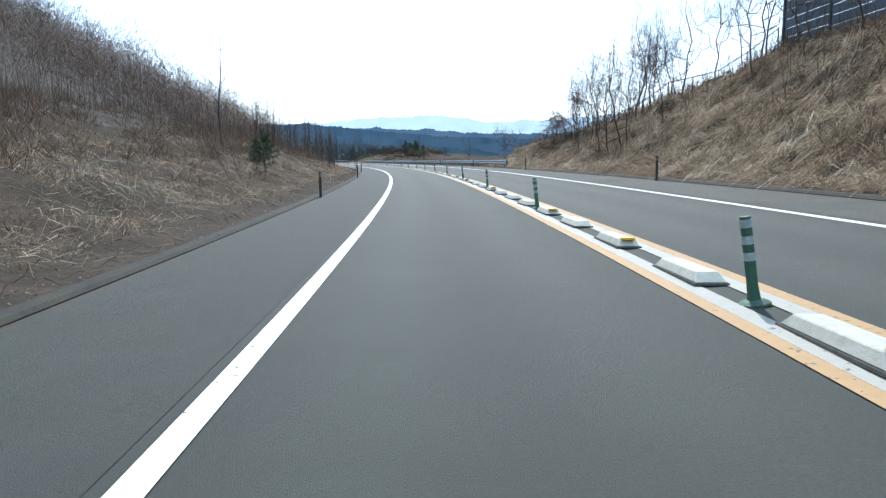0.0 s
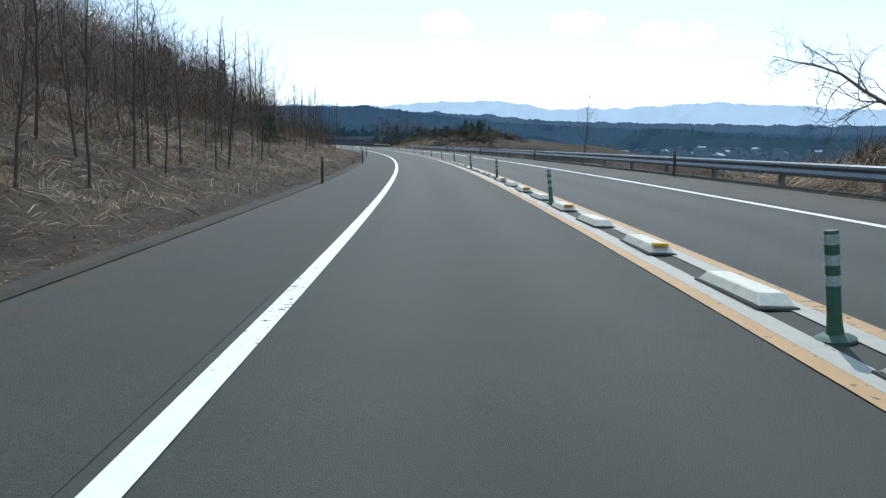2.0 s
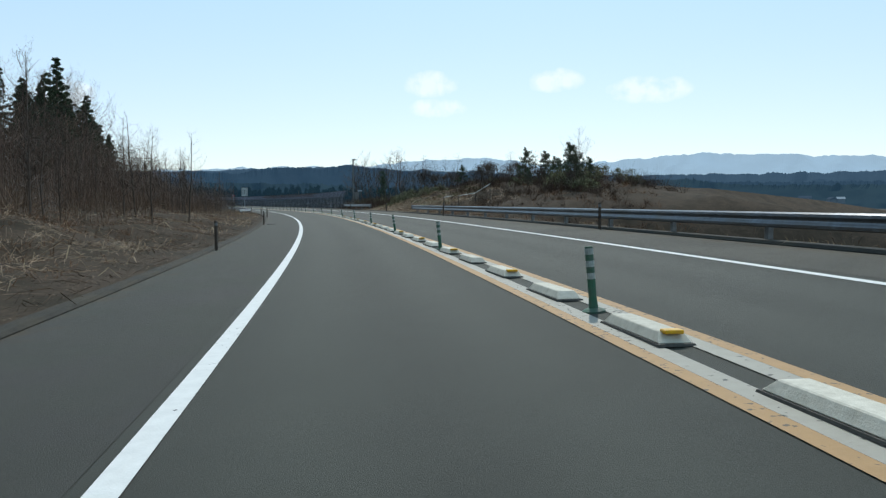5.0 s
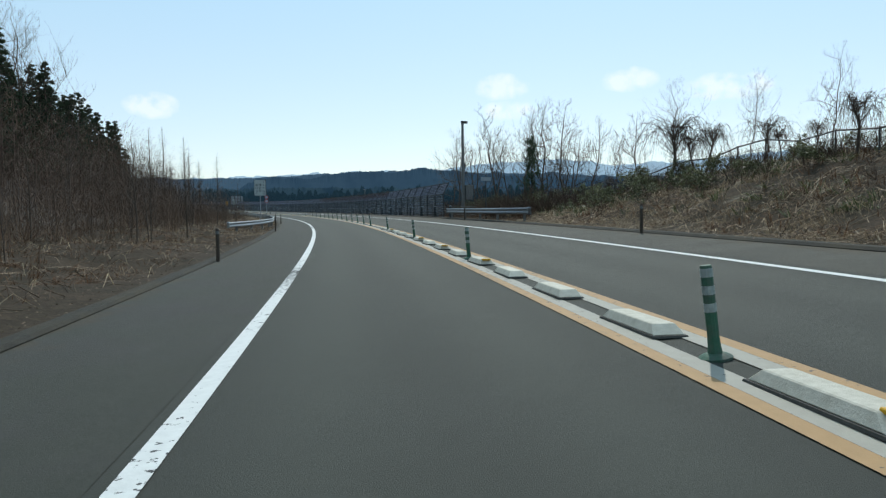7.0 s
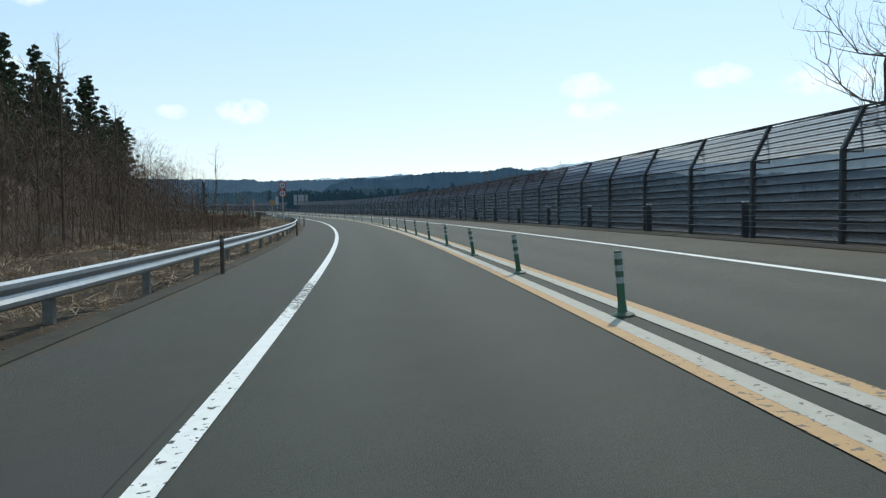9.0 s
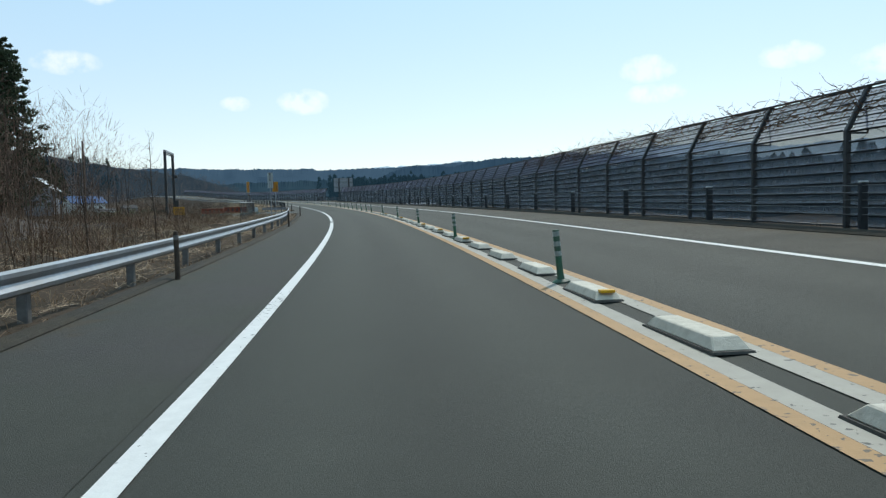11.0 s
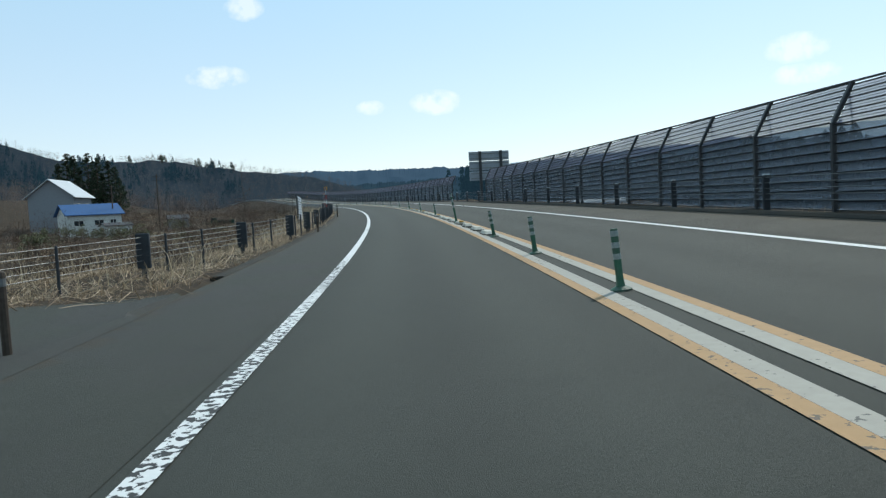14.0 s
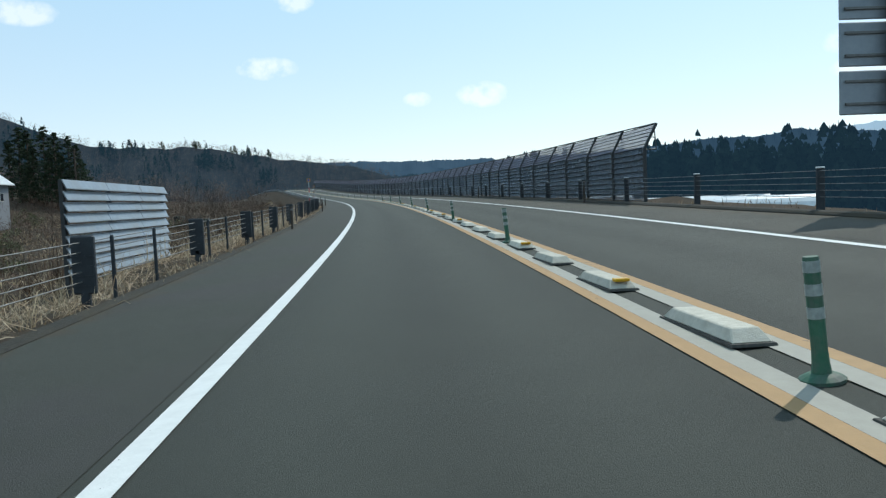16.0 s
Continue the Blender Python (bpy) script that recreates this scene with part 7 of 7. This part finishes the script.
for s, lat, size in ((270.7, -15.57, 1.03), (279.2, -16.06, 0.86), (268.1, -13.21, 0.83), (285.3, -14.87, 0.91), (276.4, -13.07, 0.75), (264.4, -10.64, 0.73), (284.1, -18.65, 1.19), (294.7, -14.42, 0.88), (290.5, -15.75, 1.19)):
    bare_tree("slender straight leafless larch beside the road", LARCHES[int(s) % 4], on_land(s, lat, s * 17, 0, size), "larch", "slender leafless larches")
bare_tree("young leafless tree behind the rope fence", tree_meshes(151, 5.2, 0.22, 0.0, 0.45, 9, 1, thick=0.7), on_land(435.0, -10.8, 40, 0, 1.05))
for s, lat, up, size in (((629, -67, -0.5, 1.15), (627, -64.5, -0.5, 1.36), (625.5, -62.5, -0.5, 1.3), (622.5, -58.6, -0.5, 1.34), (623, -61, -0.5, 1.05), (620, -56, -0.5, 1.22), (619, -57, -0.5, 0.95), (618.5, -53, -0.5, 1.16), (617.5, -54.5, -0.6, 0.9), (616.5, -51.2, -0.6, 1.02), (614, -50, -0.8, 0.8))):
    bare_tree("tall dark cedar behind the houses", CEDARS[int(s) % 4], spot(s, lat, up, s * 7, 0, size) @ Matrix.Diagonal((1.25, 1.25, 1, 1)), "cedar", "cedars behind the houses")
for s, lat, top in ((218, 12.6, 4.3), (215, 18, 5.7), (210, 18, 5.1), (208, 18, 4.6), (204.75, 18, 5.4), (205.6, 18.8, 4.9), (212, 20, 4.7), (206.5, 20.4, 4.5), (213, 16.6, 4.2), (209, 16, 3.7), (219.5, 19.5, 4.6)):
    bare_tree("small wild pine on the bank", PINES[int(s) % 3], on_land(s, lat, s * 11, 0, (top - rise(s, lat)) / 4.5), "pine", "small pines beside the road")
bare_tree("small dark spruce behind the short guardrail", pine_meshes(99, 4.9), on_land(247, 10.25, 40, 0, 1.0) @ Matrix.Diagonal((0.5, 0.5, 1, 1)), "spruce", "")
for s, lat, size in ((50.8, -8.5, .38), (51.6, -9.0, .28), (103.6, -8.9, .36)):
    bare_tree("young green pine on the slope", PINES[int(s) % 3], on_land(s, lat, s * 11, 0, size), "pine", "small pines beside the road")
for s, lat, size in ((237.4, 9.2, .6), (236, 10.4, .8), (234.6, 9.6, 1.0), (233, 9.3, 1.0), (232.4, 10.6, 1.1), (230.6, 9.8, 1.1), (229.3, 9.4, .9), (228, 10.5, 1.0), (226, 10, .85), (224, 10.6, .8), (221, 10.6, .7), (231.4, 8.8, .7), (227, 11.2, 1.0), (222.4, 11.6, .9),
                     (200.6, 17, 1.1), (201.6, 18, 1.3), (204.4, 17, 1.6), (205.2, 18.6, 1.8), (206.4, 17.6, 1.5),
                     (209.5, 16.5, .8), (211, 18, .9), (213.5, 17.2, .8), (210.5, 21.5, 1.2), (215, 20.5, 1.0), (208, 14.5, .8), (217, 15.5, .7), (220, 17.5, .7), (235.4, 12, .8), (231.6, 12.2, .8), (206.5, 17, 1.0),
                     (207.5, 19, 1.2), (209, 22.5, 1.4), (212.5, 23, 1.3), (213.8, 14.2, .7), (205.8, 20.5, 1.2), (218.5, 14.6, .6), (222.5, 15.2, .7), (225.5, 15.8, .7), (211, 25.5, 1.5), (206, 24, 1.4), (229, 16, .8),
                     (246, 9.2, 1.1), (248.4, 9.6, 1.3), (244.5, 10.6, 1.3), (242.4, 9.4, 1.1), (250.5, 10.8, 1.3), (241, 11.4, 1.2), (246.4, 12, 1.5), (256, 12.4, 1.5), (254.5, 13.6, 1.3),
                     (252, 8.4, .9), (253.4, 8.9, 1.1), (254.6, 8.5, 1.2), (256, 8.8, 1.35), (257.2, 9.2, 1.5), (258.2, 8.6, 1.4), (259.2, 9.4, 1.3), (255.2, 10, 1.6), (257.8, 10.6, 1.7), (252.6, 10.2, 1.4), (260.6, 10.4, 1.1)):
    shrub("dark evergreen shrub with yellowish leaf tips", SHRUBS[int(s) % 3], on_land(s, lat, s * 37, 0, size), "evergreen shrubs on the bank")
for s, lat, size in ((520, -36.4, 2.0), (523, -37.2, 2.3), (518, -34.6, 1.7), (514, -40, 2.2), (516, -43, 2.6), (540, -46, 2.4), (505, -46, 2.6), (573, -50, 3.0), (511, -37, 1.8), (502, -42, 2.2), (470, -36, 2.2), (486, -24, 1.3), (498, -27, 1.6), (507, -22, 1.4), (530, -30, 2.0), (546, -33, 2.2), (492, -33, 1.8), (556, -26, 1.8)):
    shrub("dark evergreen shrub beside the houses", SHRUBS[int(s) % 3], on_land(s, lat, s * 37, 0, size), "shrubs round the houses")


def belt(name, s0, s1, lat0, lat1, n, h0, h1, seed, label):
    """Far woods of cedars, each a loose cone of sprays, standing close."""
    r = np.random.RandomState(seed)
    base = ground_points(n, s0, s1, lat0, lat1, r)
    verts, faces = [], []
    for p in base:
        h = r.uniform(h0, h1)
        for k in range(56):
            u = r.uniform(0.05, 1.0)
            a = r.uniform(0, 2 * np.pi)
            rad = h * 0.24 * (1.04 - u) ** 0.7 * r.uniform(0.6, 1.1)
            c = p + [np.cos(a) * rad, np.sin(a) * rad, h * u]
            w, t = h * 0.055, h * 0.06
            i = len(verts)
            verts += [c + [-np.sin(a) * w, np.cos(a) * w, -t * .4], c + [np.sin(a) * w, -np.cos(a) * w, -t * .4], c + [0, 0, t]]
            faces.append((i, i + 1, i + 2))
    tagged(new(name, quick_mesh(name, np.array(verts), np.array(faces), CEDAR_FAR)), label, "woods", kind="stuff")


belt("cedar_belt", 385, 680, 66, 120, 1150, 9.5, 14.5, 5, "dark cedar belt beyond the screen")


def hillside_trees():
    """Bare trees and a few pines over the western hillside."""
    r = np.random.RandomState(44)

    def row(a, k):
        f, u = ((0.80, -0.30), (0.86, 0.25), (0.91, 0.5), (0.96, 0.78), (1.0, 1.0), (1.04, 0.8))[k]
        e = float(np.interp(a, [v[0] for v in WEST], [v[1] for v in WEST]))
        f *= 1 + 0.05 * noise.noise((a * 0.7, k * 3.0, 12.0))
        z = math.tan(radians(e)) * 900 * u * (1 + 0.12 * noise.noise((a * 0.5, k * 2.0, 21.0)) * (u < 0.9)) + 1.0
        return CENTRE + Vector((-math.sin(radians(a)) * 900 * f, math.cos(radians(a)) * 900 * f, z))

    def place(a, f):
        v = min(4.99, max(0.0, float(np.interp(f, (0.8, 0.86, 0.91, 0.96, 1.0, 1.04), (0, 1, 2, 3, 4, 5)))))
        return row(a, int(v)).lerp(row(a, int(v) + 1), v - int(v))

    pts = [place(r.uniform(34, 72), r.uniform(0.84, 1.01)) for _ in range(4200)]
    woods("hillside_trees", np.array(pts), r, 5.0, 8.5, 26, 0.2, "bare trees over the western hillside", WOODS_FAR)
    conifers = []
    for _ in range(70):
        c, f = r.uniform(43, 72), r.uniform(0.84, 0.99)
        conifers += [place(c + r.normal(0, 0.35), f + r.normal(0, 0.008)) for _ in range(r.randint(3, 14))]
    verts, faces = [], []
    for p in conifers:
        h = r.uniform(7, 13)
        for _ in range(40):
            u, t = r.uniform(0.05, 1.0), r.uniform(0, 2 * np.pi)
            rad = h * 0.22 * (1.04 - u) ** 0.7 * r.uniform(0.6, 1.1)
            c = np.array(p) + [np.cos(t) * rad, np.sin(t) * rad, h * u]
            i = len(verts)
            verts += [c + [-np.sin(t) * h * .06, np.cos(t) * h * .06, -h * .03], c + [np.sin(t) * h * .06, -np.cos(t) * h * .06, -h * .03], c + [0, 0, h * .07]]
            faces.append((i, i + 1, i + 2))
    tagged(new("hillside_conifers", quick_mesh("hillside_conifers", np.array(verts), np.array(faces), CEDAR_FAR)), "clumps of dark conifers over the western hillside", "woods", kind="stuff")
    for k, a in enumerate((44.3, 44.4, 44.5, 44.65, 44.8, 45.0, 45.3, 45.35, 45.4, 45.5, 47.2, 47.3, 47.4, 47.45, 47.5, 47.6, 49.3, 49.4, 51.0, 51.1, 51.2, 43.1, 43.2)):
        z = 1.0 + 0.2 * (k * 7 % 5)
        bare_tree("dark pine on the far hilltop", PINES[k % 3], Matrix.Translation(place(a, 0.99 + 0.003 * (k % 4))) @ Matrix.Diagonal((z, z, z, 1)), "pine", "pines on the far hilltop")


hillside_trees()


def rubble():
    root = thing("broken_block", "crushed pieces of a separator block", "broken block")
    r = random.Random(2)
    for i in range(34):
        s, lat = r.uniform(97, 105), r.uniform(-.1, .16)
        w = r.uniform(.02, .065)
        part("piece", boxes((0, 0, w * .3, w * 1.6, w * 2.2, w * .55), bevel=0.012), r.choice((BLOCK_WHITE, CONCRETE, BLOCK_WHITE, RUBBER)), root, m=spot(s, lat, 0.01, r.uniform(0, 360), r.uniform(-25, 25)))


rubble()
